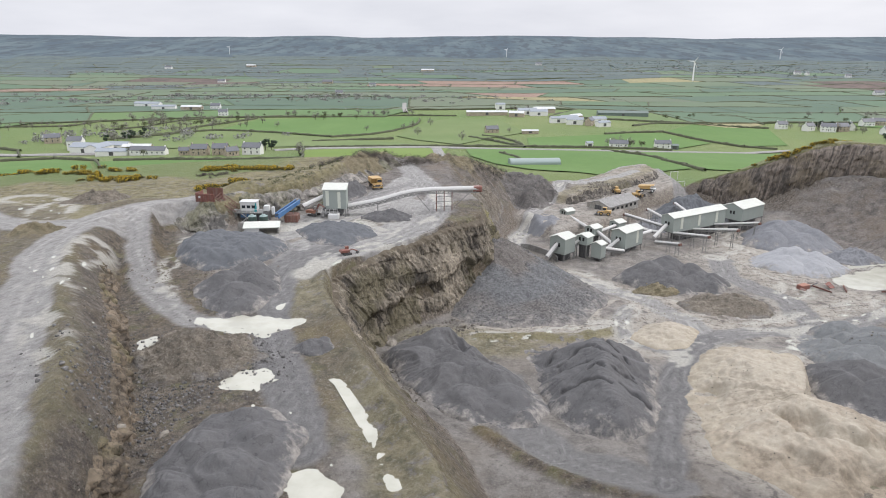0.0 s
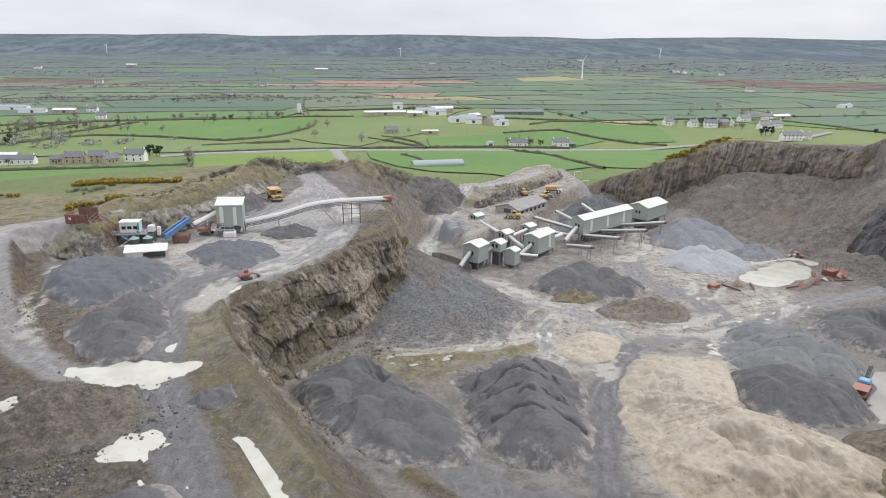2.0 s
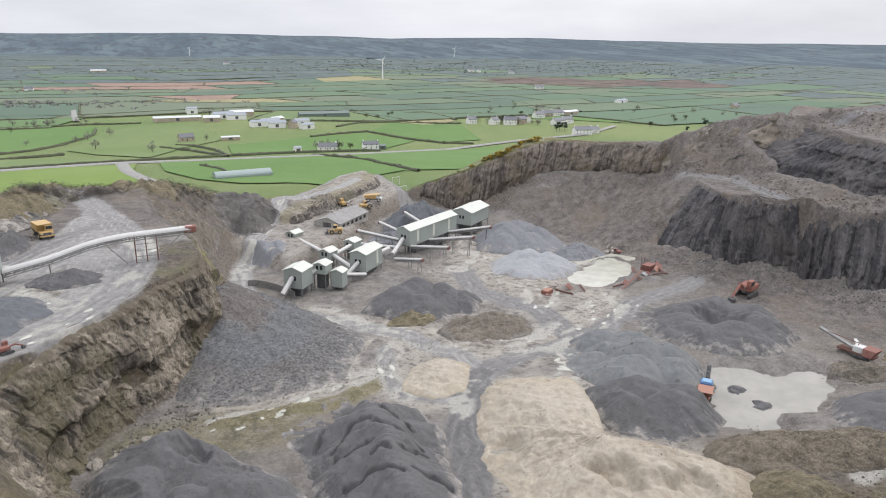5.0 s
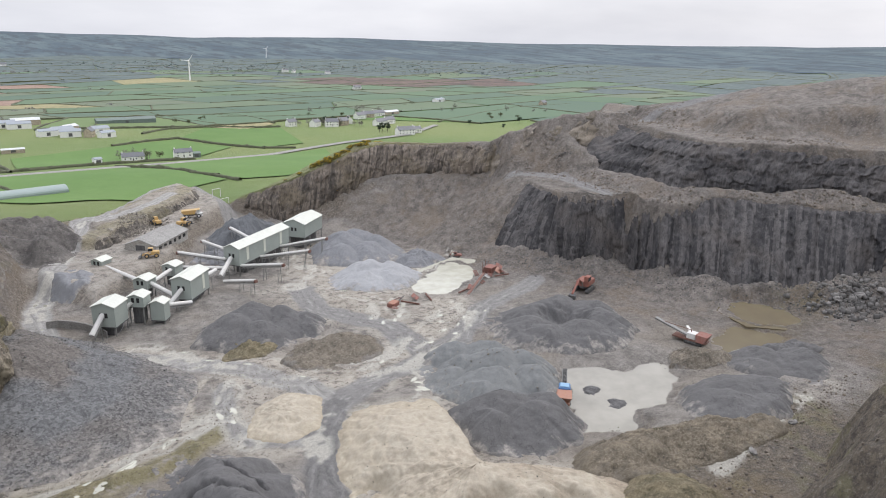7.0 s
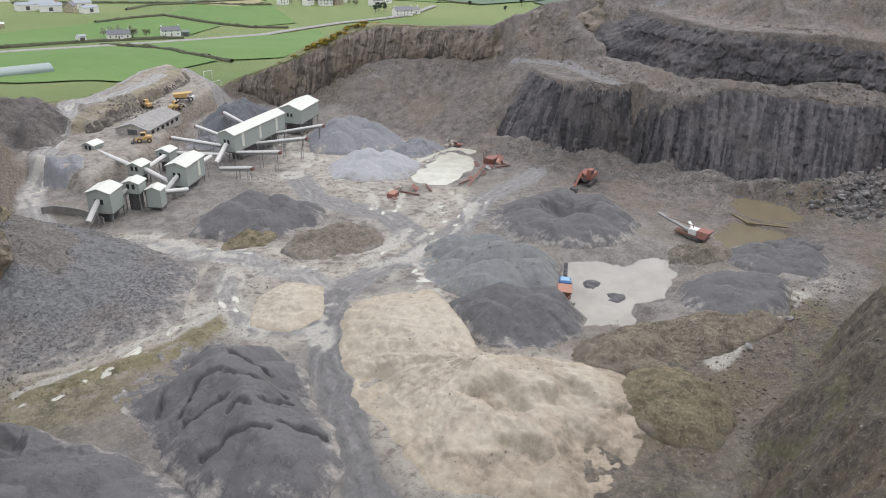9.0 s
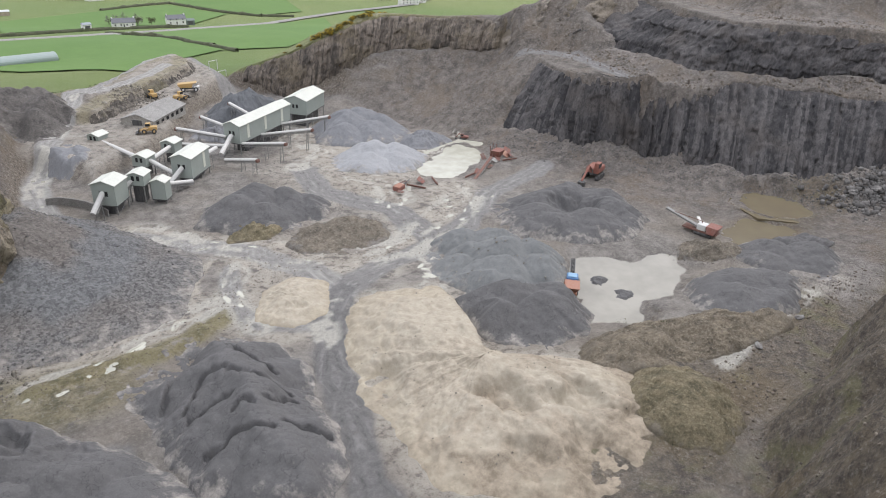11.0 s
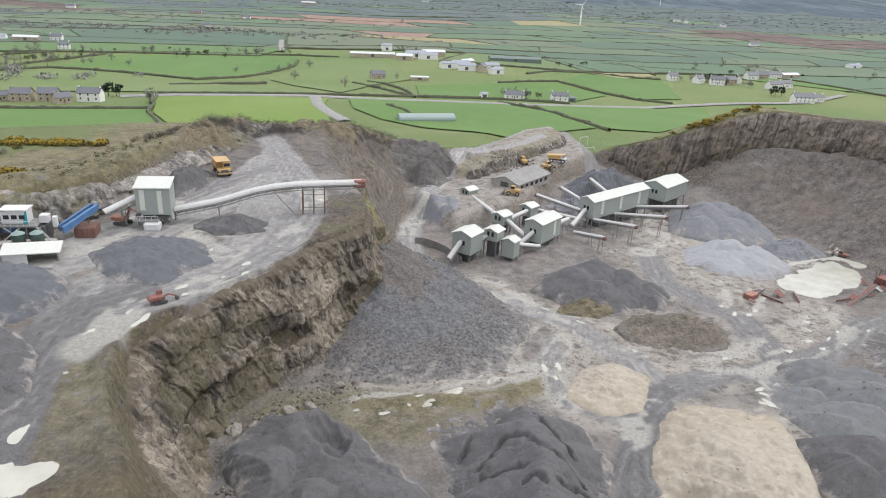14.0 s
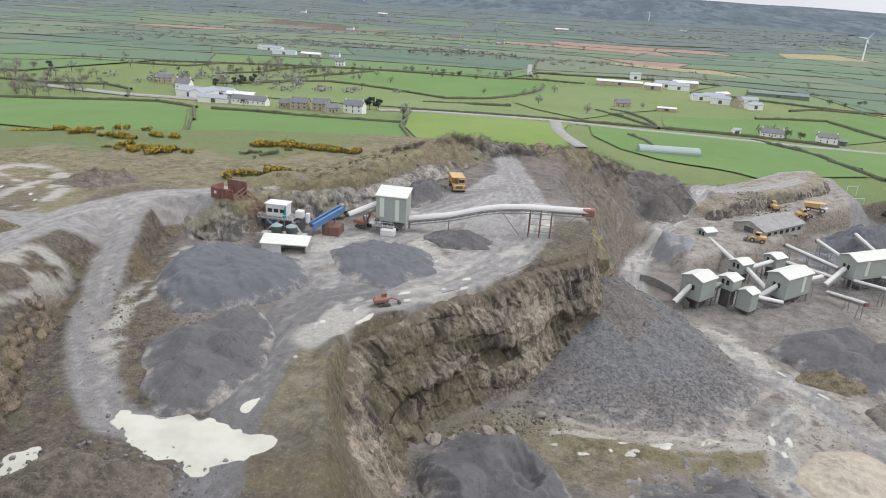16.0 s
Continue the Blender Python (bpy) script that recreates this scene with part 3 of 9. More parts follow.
pale = np.maximum(pale, 0.8 * smooth(9, 2, line_dist(fx, fy, [(8, 166), (24, 168), (36, 176), (52, 176)])[0]))
pale = np.maximum(pale, 0.9 * smooth(7, 2, line_dist(fx, fy, [(48, 212), (38, 226), (60, 200), (72, 190)])[0]))
pale = np.maximum(pale, 0.7 * smooth(14, 3, line_dist(fx, fy, [(48, 170), (56, 178), (62, 148)])[0]))
pale = np.maximum(pale, 0.4 * smooth(7, 1, line_dist(fx, fy, [(90, 96), (110, 100), (135, 104), (160, 104)])[0]))
pale = np.maximum(pale, 0.5 * smooth(6, 1, line_dist(fx, fy, [(-40, 178), (-30, 175), (-18, 176), (-8, 192)])[0]))
pale = np.maximum(pale, 0.95 * smooth(9, 1, edge_dist(fx, fy, [(66, 158), (84, 153), (78, 141), (75, 130), (82, 121), (92, 111), (86, 99), (70, 94), (56, 99), (49, 108), (51, 120), (58, 146)])))
pale = np.maximum(pale, 0.42 * smooth(3, -3, edge_dist(fx, fy, YARD)))
pale = np.maximum(pale, smooth(3.0, 1.2, line_dist(fx, fy, [(9, 171), (20, 172), (28, 173)])[0] + fnoise(fx, fy, 4, 3, 68)))
pale = np.maximum(pale, smooth(1.6, 0.7, line_dist(fx, fy, [(28, 173), (34.5, 171.5), (39.5, 175.5), (42.5, 187), (49, 195)])[0] + 0.5 * fnoise(fx, fy, 4, 3, 69)))
pale = np.maximum(pale, 0.6 * smooth(12, 2, line_dist(fx, fy, [(92, 250), (112, 246), (122, 262), (150, 268), (166, 262)])[0]))
pale = np.maximum(pale, 0.8 * smooth(10, 2, edge_dist(fx, fy, [(46, 164), (54, 178), (64, 178), (66, 170), (60, 158), (51, 157)])))
pale = np.maximum(pale, 0.6 * smooth(16, 6, line_dist(fx, fy, [(-134, 200), (-118, 190), (-100, 172)])[0]))
pale = np.maximum(pale, 0.75 * smooth(8, -6, edge_dist(fx, fy, [(92, 212), (96, 250), (110, 268), (118, 300), (150, 302), (168, 262), (152, 240), (126, 226), (112, 206)]) + 5 * fnoise(fx, fy, 14, 3, 60)))
pale = np.maximum(pale, 0.6 * smooth(6, -6, edge_dist(fx, fy, [(52, 196), (64, 186), (78, 178), (100, 182), (124, 196), (112, 206), (92, 204), (70, 200)]) + 4 * fnoise(fx, fy, 10, 3, 62)))
add_mask(ground, "pale", pale)


def ribbons(x, y, line, wide, seed, fill=0.0):
    """Ragged pale streaks of dried slurry that run along a line."""
    r, along = line_dist(x, y, line)
    run = np.hypot(*np.diff(np.array(line, float), axis=0).T).sum()
    n = vnoise(along * run / 9, r / 1.5 + 0.8 * vnoise(x / 5, y / 5, seed), seed + 1) + 0.55 * fnoise(x, y, 2.2, 3, seed + 2)
    return smooth(0.1 - fill, 0.36 - fill, n) * smooth(wide, wide * 0.5, r)


STREAKS = [([(-33, 150), (-30, 163), (-17, 173), (-8, 188), (-3, 206), (-4, 228)], 5, 1), ([(-52, 178), (-44, 186), (-34, 196), (-24, 192), (-18, 186)], 7, 2), ([(-46, 190), (-36, 206), (-26, 216)], 6, 3),
           ([(42, 222), (52, 206), (64, 192), (74, 180), (92, 177), (112, 186), (132, 200)], 9, 4), ([(6, 168), (18, 169), (32, 174), (46, 176)], 5, 5), ([(108, 238), (116, 222), (110, 208)], 8, 6),
           ([(82, 154), (90, 160), (92, 168)], 4, 7), ([(-55, 84), (-66, 104), (-76, 126), (-81, 150)], 5, 8), ([(24, 250), (26, 272), (38, 302), (56, 340)], 4, 9), ([(46, 162), (46, 176), (54, 190)], 4, 10),
           ([(-126, 196), (-112, 190), (-104, 172)], 9, 11), ([(148, 240), (162, 248), (170, 254)], 5, 12), ([(70, 160), (60, 162), (54, 150)], 4, 13), ([(-70, 176), (-66, 150), (-58, 130)], 3, 14),
           ([(100, 250), (116, 262), (112, 280), (124, 300)], 6, 15), ([(150, 104), (130, 103), (108, 100)], 2.5, 16)]
streak = np.zeros_like(fx)
for line, wide, seed in STREAKS:
    lo_c, hi_c = np.min(line, 0) - wide, np.max(line, 0) + wide
    here = (fx > lo_c[0]) & (fx < hi_c[0]) & (fy > lo_c[1]) & (fy < hi_c[1])
    streak[here] = np.maximum(streak[here], ribbons(fx[here], fy[here], line, wide, 200 + 5 * seed))
add_mask(ground, "streak", 0.9 * streak)

# ---- water ----
w = Nodes("milky_water")
water_mat = w.done(w.mix(w.span(w.noise(0.25, 4), 0.35, 0.65), (0.4, 0.392, 0.322), (0.48, 0.47, 0.395)), 0.15, 0, w.noise(2.0, 3), 0.05, 0.02)
w = Nodes("muddy_water")
mud_mat = w.done(w.mix(w.span(w.noise(0.12, 5), 0.35, 0.65), (0.24, 0.226, 0.19), (0.31, 0.294, 0.25)), 0.15, 0, w.noise(2.0, 3), 0.05, 0.02)
w = Nodes("brown_water")
brown_mat = w.done(w.mix(w.noise(0.2, 4), (0.115, 0.09, 0.06), (0.17, 0.145, 0.085)), 0.25, 0, w.noise(2.0, 3), 0.08, 0.02)
WATER = {"settling_pond": "pale milky settling pond on the quarry floor", "muddy_pond": "pale muddy pond beside the floating pump",
         "milky_puddle": "cream coloured puddle on the rock bench", "water_channel": "narrow strip of milky water along the bench",
         "brown_pool": "shallow brown pool at the foot of the rock face"}
for name, outline, level in PONDS:
    c = np.mean(outline, 0)
    wide = (1.15, 4.0) if "pond" in name else (1.06, 2.4)
    ring = [tuple(c + (np.array(p) - c) * wide[0] + wide[1] * (np.array(p) - c) / np.hypot(*(np.array(p) - c))) for p in outline]
    ob = mesh_object(name, [(x, y, level) for x, y in ring] + [(x, y, level - 0.6) for x, y in ring],
                     [tuple(range(len(ring)))] + [(k, (k + 1) % len(ring), len(ring) + (k + 1) % len(ring), len(ring) + k) for k in range(len(ring))],
                     [{"brown_pool": brown_mat, "muddy_pond": mud_mat}.get(name, water_mat)])
    tagged(ob, WATER[name], "pond" if "pond" in name else "puddle", kind="structure")


# ---- rock faces ----
def resample(pts, n):
    pts = np.array(pts, float)
    run = np.concatenate([[0], np.cumsum(np.hypot(*np.diff(pts, axis=0).T))])
    s = np.linspace(0, run[-1], n)
    return np.stack([np.interp(s, run, pts[:, 0]), np.interp(s, run, pts[:, 1])], -1), s


def slabs(u, z, wide, high, seed):
    """Broken slabs: for each place the outward step of its slab, with a slant of its own, and the slab's tone."""
    p, q = u / wide, z / high
    ip, iq = np.floor(p), np.floor(q)
    best, second = np.full(p.shape, 1e9), np.full(p.shape, 1e9)
    step, tone = np.zeros(p.shape), np.zeros(p.shape)
    for dp in (-1, 0, 1):
        for dq in (-1, 0, 1):
            cp, cq = ip + dp, iq + dq
            jp, jq = cp + 0.5 + 0.45 * lattice(cp, cq, seed), cq + 0.5 + 0.45 * lattice(cp, cq, seed + 31)
            d = (p - jp) ** 2 + (q - jq) ** 2
            near = d < best
            second = np.where(near, best, np.minimum(second, d))
            best = np.where(near, d, best)
            s = lattice(cp, cq, seed + 62) + 0.9 * lattice(cp, cq, seed + 93) * (p - jp) + 0.7 * lattice(cp, cq, seed + 124) * (q - jq)
            step, tone = np.where(near, s, step), np.where(near, 0.5 + 0.5 * lattice(cp, cq, seed + 155), tone)
    return step - 0.25 * smooth(0.09, 0.02, np.sqrt(second) - np.sqrt(best)), tone


def beds(u, z, wide, high, seed):
    """Bedded, jointed rock: for each place the outward step of its block and the block's tone."""
    q = z / high + 0.35 * vnoise(u / (wide * 3.5), z / (high * 6), seed) + 0.08 * u / wide * lattice(np.array(seed), np.array(3), 5)
    row = np.floor(q)
    stretch = 0.75 + 0.35 * lattice(row, row * 0, seed + 11)
    p = u / (wide * stretch) + 3.7 * lattice(row, row * 0 + 1, seed + 17) + 0.12 * vnoise(u / wide, z / high, seed + 19)
    col = np.floor(p)
    fp, fq = p - col, q - row
    s = lattice(col, row, seed + 62) + 0.5 * lattice(row, row * 0 + 2, seed + 63)
    s = s + 0.55 * lattice(col, row, seed + 93) * (fp - 0.5) + 0.6 * lattice(col, row, seed + 124) * (fq - 0.5)
    gap = np.minimum(np.minimum(fp, 1 - fp) * wide, np.minimum(fq, 1 - fq) * high)
    return s - 0.5 * smooth(0.16, 0.04, gap), 0.5 + 0.5 * lattice(col, row, seed + 155)


def rock_face(name, base, top, mat, label, step=0.7, blocks=1.2, columns=0.0, bulge=1.0, seed=0, dip=2.0, lift=0.0, sway=0.05, slab=3.2, tall=1.5, lip=0.0, under=0.0, bedded=False):
    """A broken rock face from its foot up to its lip."""
    length = max(np.hypot(*np.diff(np.array(top), axis=0).T).sum(), np.hypot(*np.diff(np.array(base), axis=0).T).sum())
    n = int(length / step)
    b, s = resample(base, n)
    t, s = resample(top, n)
    zb = terrain(b[:, 0], b[:, 1]) - 1.5
    zt = terrain(t[:, 0], t[:, 1]) + lift
    rows = max(8, int(np.percentile(np.abs(zt - zb), 80) / step))
    out = b - t
    tangent = np.gradient(t, axis=0)
    normal = np.stack([tangent[:, 1], -tangent[:, 0]], -1)
    normal *= np.sign((normal * out).sum(1, keepdims=True))
    for _ in range(12):
        normal = (np.roll(normal, 1, 0) + normal + np.roll(normal, -1, 0))
        normal /= np.hypot(normal[:, :1], normal[:, 1:]) + 1e-9
    v = np.linspace(0, 1, rows + 2)[:, None]
    sv, zv = np.broadcast_to(s, (rows + 2, n)), zb + (zt - zb) * v
    big = fnoise(sv, zv * 0.6, 9, 3, seed)
    wu = sv + 1.2 * vnoise(sv / 4, zv / 4, seed + 3) + 0.3 * vnoise(sv, zv, seed + 4)
    broken = beds if bedded else slabs
    off_a, tone_a = broken(wu, zv, slab, slab * tall, seed + 5)
    off_b, tone_b = broken(wu, zv, slab * 0.36, slab * 0.42 * tall, seed + 6)
    small = fnoise(sv, zv, 1.2, 3, seed + 9)
    push = bulge * np.sin(np.pi * np.clip(v, 0.02, 0.98)) ** 0.6 + blocks * (0.45 * big + 0.75 * off_a + 0.3 * off_b + 0.04 * small)
    if columns:
        off_c, tone_c = slabs(sv + 0.15 * small, zv, 1.1, 14.0, seed + 12)
        push = push + columns * 0.7 * off_c
        tone_a, tone_b = 0.35 * tone_a + 0.65 * tone_c, 0.5 * tone_b + 0.5 * tone_c
    push = push + under * (smooth(0.36, 0.52, v + 0.12 * big) - 0.75)
    ends = smooth(0, 4, s) * smooth(0, 4, s[-1] - s)
    push = push * smooth(1.02, 0.9, v) * ends - dip * (1 - ends) - 1.3 * smooth(0.93, 1.0, v)
    lean = v + sway * np.sin(v * np.pi * 5 + 2 * fnoise(sv, zv * 0, 20, 2, seed + 20))
    x = b[:, 0] + (t[:, 0] - b[:, 0]) * lean + normal[:, 0] * push
    y = b[:, 1] + (t[:, 1] - b[:, 1]) * lean + normal[:, 1] * push
    z = zv + 0.4 * small * smooth(0, 0.2, v) * smooth(1, 0.9, v)
    ob = grid_mesh(name, x, y, z, [mat], smooth_shade=False)
    per_face = ob.data.attributes.new("slab", "FLOAT", "FACE")
    per_face.data.foreach_set("value", (((0.3 * tone_a + 0.25 * tone_b + 0.45 * np.clip(0.5 + 0.55 * fnoise(sv, zv, 7, 4, seed + 15), 0, 1)) if bedded else 0.6 * tone_a + 0.4 * tone_b))[:-1, :-1].astype(np.float32).ravel())
    add_mask(ob, "lip", lip * smooth(0.9, 0.94, v + 0.05 * small))
    return tagged(ob, label, "rock face", kind="structure")


def rock_material(name, dark, light, stain, size=0.4, stretch=(1, 1, 0.45), stain_at=0.5, joint=0.7):
    """Broken rock: slabs that each weather differently, dark clefts between them, stains and a fine grain."""
    k = Nodes(name)
    slab, chip = k.attr("slab"), k.shards(size * 2.8, stretch, 0.1)
    n1, n2, n3 = k.noise(0.5, 9, 0.75, stretch=stretch), k.noise(2.6, 7, 0.8), k.noise(0.08, 5)
    tone = k.math("ADD", k.math("MULTIPLY", slab, 0.95), k.math("ADD", k.math("MULTIPLY", chip, 0.2), k.span(n1, 0.35, 0.65, -0.2, 0.14)))
    c = k.mix(k.span(tone, 0.24, 0.86), dark, light)
    c = k.mix(k.span(n3, stain_at, stain_at + 0.13, 0, 0.65), c, stain)
    j = k.math("ABSOLUTE", k.math("SUBTRACT", k.noise(joint, 6, 0.7, stretch=stretch), 0.5), 0.0)
    c = k.mix(k.span(j, 0.0, 0.022, 0.85, 0.0), c, tuple(v * 0.3 for v in dark))
    c = k.mix(k.span(n2, 0.56, 0.68, 0, 0.2), c, tuple(min(1, v * 1.3) for v in light))
    c = k.mix(k.span(n2, 0.44, 0.33, 0, 0.3), c, tuple(v * 0.45 for v in dark))
    c = k.mix(k.attr("lip"), c, k.mix(n2, (0.05, 0.04, 0.028), (0.16, 0.13, 0.09)))
    return k.done(c, 0.9, 0, k.math("ADD", k.math("MULTIPLY", tone, 0.25), k.math("MULTIPLY", n2, 0.3)), 0.8, 0.5)


brown_rock = rock_material("brown_rock", (0.04, 0.034, 0.027), (0.34, 0.293, 0.225), (0.11, 0.096, 0.05), stain_at=0.48)
dark_rock = rock_material("dark_rock", (0.028, 0.027, 0.029), (0.112, 0.104, 0.101), (0.1, 0.088, 0.08), 0.55, (1, 1, 0.16), stain_at=0.54)
grey_rock = rock_material("grey_rock", (0.07, 0.066, 0.06), (0.33, 0.305, 0.268), (0.16, 0.155, 0.08))
rock_face("rock_face", [(15.5, 212), (16, 198), (8, 187), (2, 179), (-6, 169), (-13, 161), (-15, 152), (-13, 140), (-9.5, 131), (-5, 122), (-1, 114)],
          [(9.8, 213), (9, 200), (0, 191), (-9, 178), (-20, 166), (-28.5, 153), (-26, 141), (-20, 129), (-14, 121), (-8, 113)], brown_rock,
          "weathered brown quarry face with fallen blocks below", 0.26, 0.62, 0.0, 0.3, 1, sway=0.02, slab=2.6, tall=1.5, lip=0.9, under=2.6, bedded=True)
rock_face("rock_face", [(-18, 284), (-25, 268), (-36, 226), (-43, 208), (-56, 196), (-61, 190)], [(-24, 287), (-32, 268), (-41, 230), (-47, 212), (-59, 201), (-65, 194)],
          grey_rock, "low grey rock face behind the crushing plant", 0.4, 0.9, 0.0, 1.8, 2, slab=2.4, tall=0.7, lift=0.4, bedded=True)
rock_face("rock_face", [(-60, 181), (-66, 182.5), (-72, 182.5), (-76, 180)], [(-64, 187), (-69, 189), (-75, 189), (-79, 186)], grey_rock,
          "rounded grey rock buttress under the loading ramp", 0.4, 0.8, 0.0, 2.2, 3, slab=2.6, tall=0.8, bedded=True)
rock_face("rock_face", [(250, 108), (232, 120), (214, 137), (206, 150), (201, 168), (196, 188), (190, 200), (184, 214), (181, 228), (178, 240)],
          [(262, 112), (248, 118), (238, 150), (226, 172), (210, 186), (199, 193), (196, 212), (203, 236), (207, 248)], dark_rock,
          "tall dark columnar rock face of the lower bench", 0.5, 0.7, 1.3, 1.6, 4, sway=0.0, slab=3.5, tall=2.4)
rock_face("rock_face", [(252, 90), (252, 120), (250, 148), (236, 164), (222, 188), (228, 215), (229, 244), (216, 262)],
          [(264, 90), (263, 120), (260, 142), (249, 161), (237, 186), (247, 214), (260, 243), (266, 258)], dark_rock,
          "dark broken rock face of the upper bench", 0.45, 1.3, 0.2, 1.2, 6, sway=0.03, slab=3.2, tall=1.1, bedded=True)
rock_face("rock_face", [(131, 366), (142, 340), (162, 327), (186, 318.5), (203, 303.5), (214, 289), (219, 279)], [(134, 368), (144, 345), (163, 332), (189, 324), (207, 308), (219, 293), (225, 281)],
          rock_material("wall_rock", (0.065, 0.056, 0.047), (0.235, 0.196, 0.158), (0.18, 0.147, 0.1), 0.55, (1, 1, 0.3)), "dark rock wall topped with yellow gorse", 0.6, 1.0, 0.4, 2.4, 8, sway=0.0)
rock_face("rock_face", [(234, 238), (224, 252), (216, 268), (213, 284)], [(256, 242), (246, 252), (233, 266), (223, 279)], rock_material("spur_rock", (0.11, 0.095, 0.08), (0.29, 0.25, 0.205), (0.17, 0.14, 0.1)),
          "brown craggy rock spur beside the upper ledge", 0.8, 1.9, 0.0, 1.0, 9, slab=6.0, tall=0.7)


bank_in = [(-75, 144), (-70, 133), (-59, 115), (-50, 97), (-43, 81), (-36, 55)]
bank_out = [(-84, 148), (-75, 126), (-65, 107), (-55, 91), (-47, 74), (-41, 52)]
rock_face("rock_face", bank_in, [(0.66 * p[0] + 0.34 * q[0], 0.66 * p[1] + 0.34 * q[1]) for p, q in zip(bank_in, bank_out)],
          rock_material("earthy_bank", (0.045, 0.037, 0.029), (0.23, 0.18, 0.125), (0.15, 0.135, 0.06)), "steep band of rusty brown rock below the haul road", 0.4, 0.9, 0.0, 0.7, 10, slab=2.0, tall=0.8, lip=0.5, bedded=True)


rock_face("rock_face", [(54, 313.5), (58, 314), (67, 323), (87, 345), (111.5, 369), (116, 380)], [(54, 317), (57, 318), (65, 327), (85, 349), (109, 373), (113, 382)],
          rock_material("dark_earth", (0.05, 0.044, 0.038), (0.17, 0.15, 0.125), (0.14, 0.125, 0.07)),
          "dark earth and rock wall behind the yard", 0.5, 0.5, 0.0, 0.7, 11, dip=0.6, slab=2.0, tall=0.9, lip=0.8)
rock_face("rock_face", [(20, 216), (19, 228), (15, 242), (11, 254)], [(10, 214), (8, 228), (4, 242), (1, 252)],
          rock_material("mossy_rock", (0.06, 0.052, 0.038), (0.26, 0.225, 0.16), (0.2, 0.185, 0.05), stain_at=0.44), "mossy rock shoulder below the conveyor head", 0.5, 1.2, 0.0, 1.0, 12, slab=2.6, tall=1.2, lip=0.5)


# ---- loose rock ----
def loose_rock(name, line, spread, count, lo, hi, mat, label, seed=0):
    """Many angular stones scattered along a line."""
    gen = np.random.default_rng(seed)
    c, _ = resample(line, 400)
    p = c[gen.integers(0, 400, count)] + gen.normal(size=(count, 2)) * spread
    s = lo * (hi / lo) ** (gen.random(count) ** 2.2)
    z = terrain(p[:, 0], p[:, 1]) + 0.12 * s
    cube = np.array([(x, y, w) for w in (-1, 1) for y in (-1, 1) for x in (-1, 1)], float)
    v = cube[None] * (0.55 + 0.45 * gen.random((count, 8, 3))) * (0.5 + 0.5 * gen.random((count, 1, 3))) * s[:, None, None]
    a = gen.random(count) * 6.283
    t = gen.normal(size=count) * 0.4
    ca, sa, ct, st = np.cos(a)[:, None], np.sin(a)[:, None], np.cos(t)[:, None], np.sin(t)[:, None]
    y2, z2 = v[..., 1] * ct - v[..., 2] * st, v[..., 1] * st + v[..., 2] * ct
    x3, y3 = v[..., 0] * ca - y2 * sa, v[..., 0] * sa + y2 * ca
    w = np.stack([x3 + p[:, :1], y3 + p[:, 1:], z2 + z[:, None]], -1).reshape(-1, 3)
    quads = np.array([(0, 2, 3, 1), (4, 5, 7, 6), (0, 1, 5, 4), (2, 6, 7, 3), (0, 4, 6, 2), (1, 3, 7, 5)])
    q = (quads[None] + 8 * np.arange(count)[:, None, None]).reshape(-1, 4)
    me = bpy.data.meshes.new(name)
    me.vertices.add(len(w))
    me.vertices.foreach_set("co", w.ravel())
    me.loops.add(q.size)
    me.loops.foreach_set("vertex_index", q.ravel())
    me.polygons.add(len(q))
    me.polygons.foreach_set("loop_start", np.arange(0, q.size, 4))
    me.update(calc_edges=True)
    me.materials.append(mat)
    return tagged(new(name, me), label, "rubble", kind="stuff")


def stone_mix(name, dark, light):
    k = Nodes(name)
    c = k.mix(k.island(), dark, light)
    return k.done(k.mix(k.span(k.noise(2.0, 5), 0.4, 0.7, 0, 0.5), c, tuple(v * 0.6 for v in dark)), 0.9, 0, k.noise(3.0, 4), 0.4, 0.1)


grey_stone = stone_mix("grey_loose_stone", (0.085, 0.081, 0.077), (0.24, 0.228, 0.214))
dim_stone = stone_mix("dark_loose_stone", (0.1, 0.094, 0.09), (0.2, 0.188, 0.178))
tan_stone = stone_mix("tan_loose_stone", (0.1, 0.09, 0.075), (0.3, 0.27, 0.225))
brown_stone = stone_mix("brown_loose_stone", (0.115, 0.095, 0.077), (0.26, 0.22, 0.175))
loose_rock("fallen_rock", [(240, 112), (222, 124), (206, 140), (199, 158), (193, 180), (186, 200), (177, 218), (172, 232)], 4.5, 4200, 0.08, 0.45, dim_stone, "grey rubble fallen from the rock face", 1)
loose_rock("fallen_rock", [(228, 118), (218, 122), (212, 126)], 4, 420, 0.3, 1.3, grey_stone, "large grey boulders in the corner of the pit", 2)
loose_rock("ledge_rubble", [(244, 122), (246, 140), (232, 158), (216, 180), (214, 200), (220, 225), (222, 250), (212, 262)], 3.5, 1800, 0.1, 0.6, brown_stone, "brown rubble lying along the ledge", 3)
loose_rock("slope_rubble", [(206, 280), (196, 262), (186, 248), (180, 262), (192, 290), (214, 290)], 9, 3000, 0.08, 0.4, brown_stone, "brown stones on the slope", 4)
loose_rock("hilltop_rubble", [(252, 225), (262, 250), (280, 262), (270, 215), (256, 180), (268, 150)], 7, 1500, 0.12, 0.6, brown_stone, "broken brown rock on the hilltop", 5)
loose_rock("fallen_rock", [(16, 190), (6, 176), (-4, 164), (-10, 154), (-9, 140), (-4, 128)], 3.2, 2200, 0.08, 0.5, tan_stone, "tan blocks fallen below the cliff", 6)
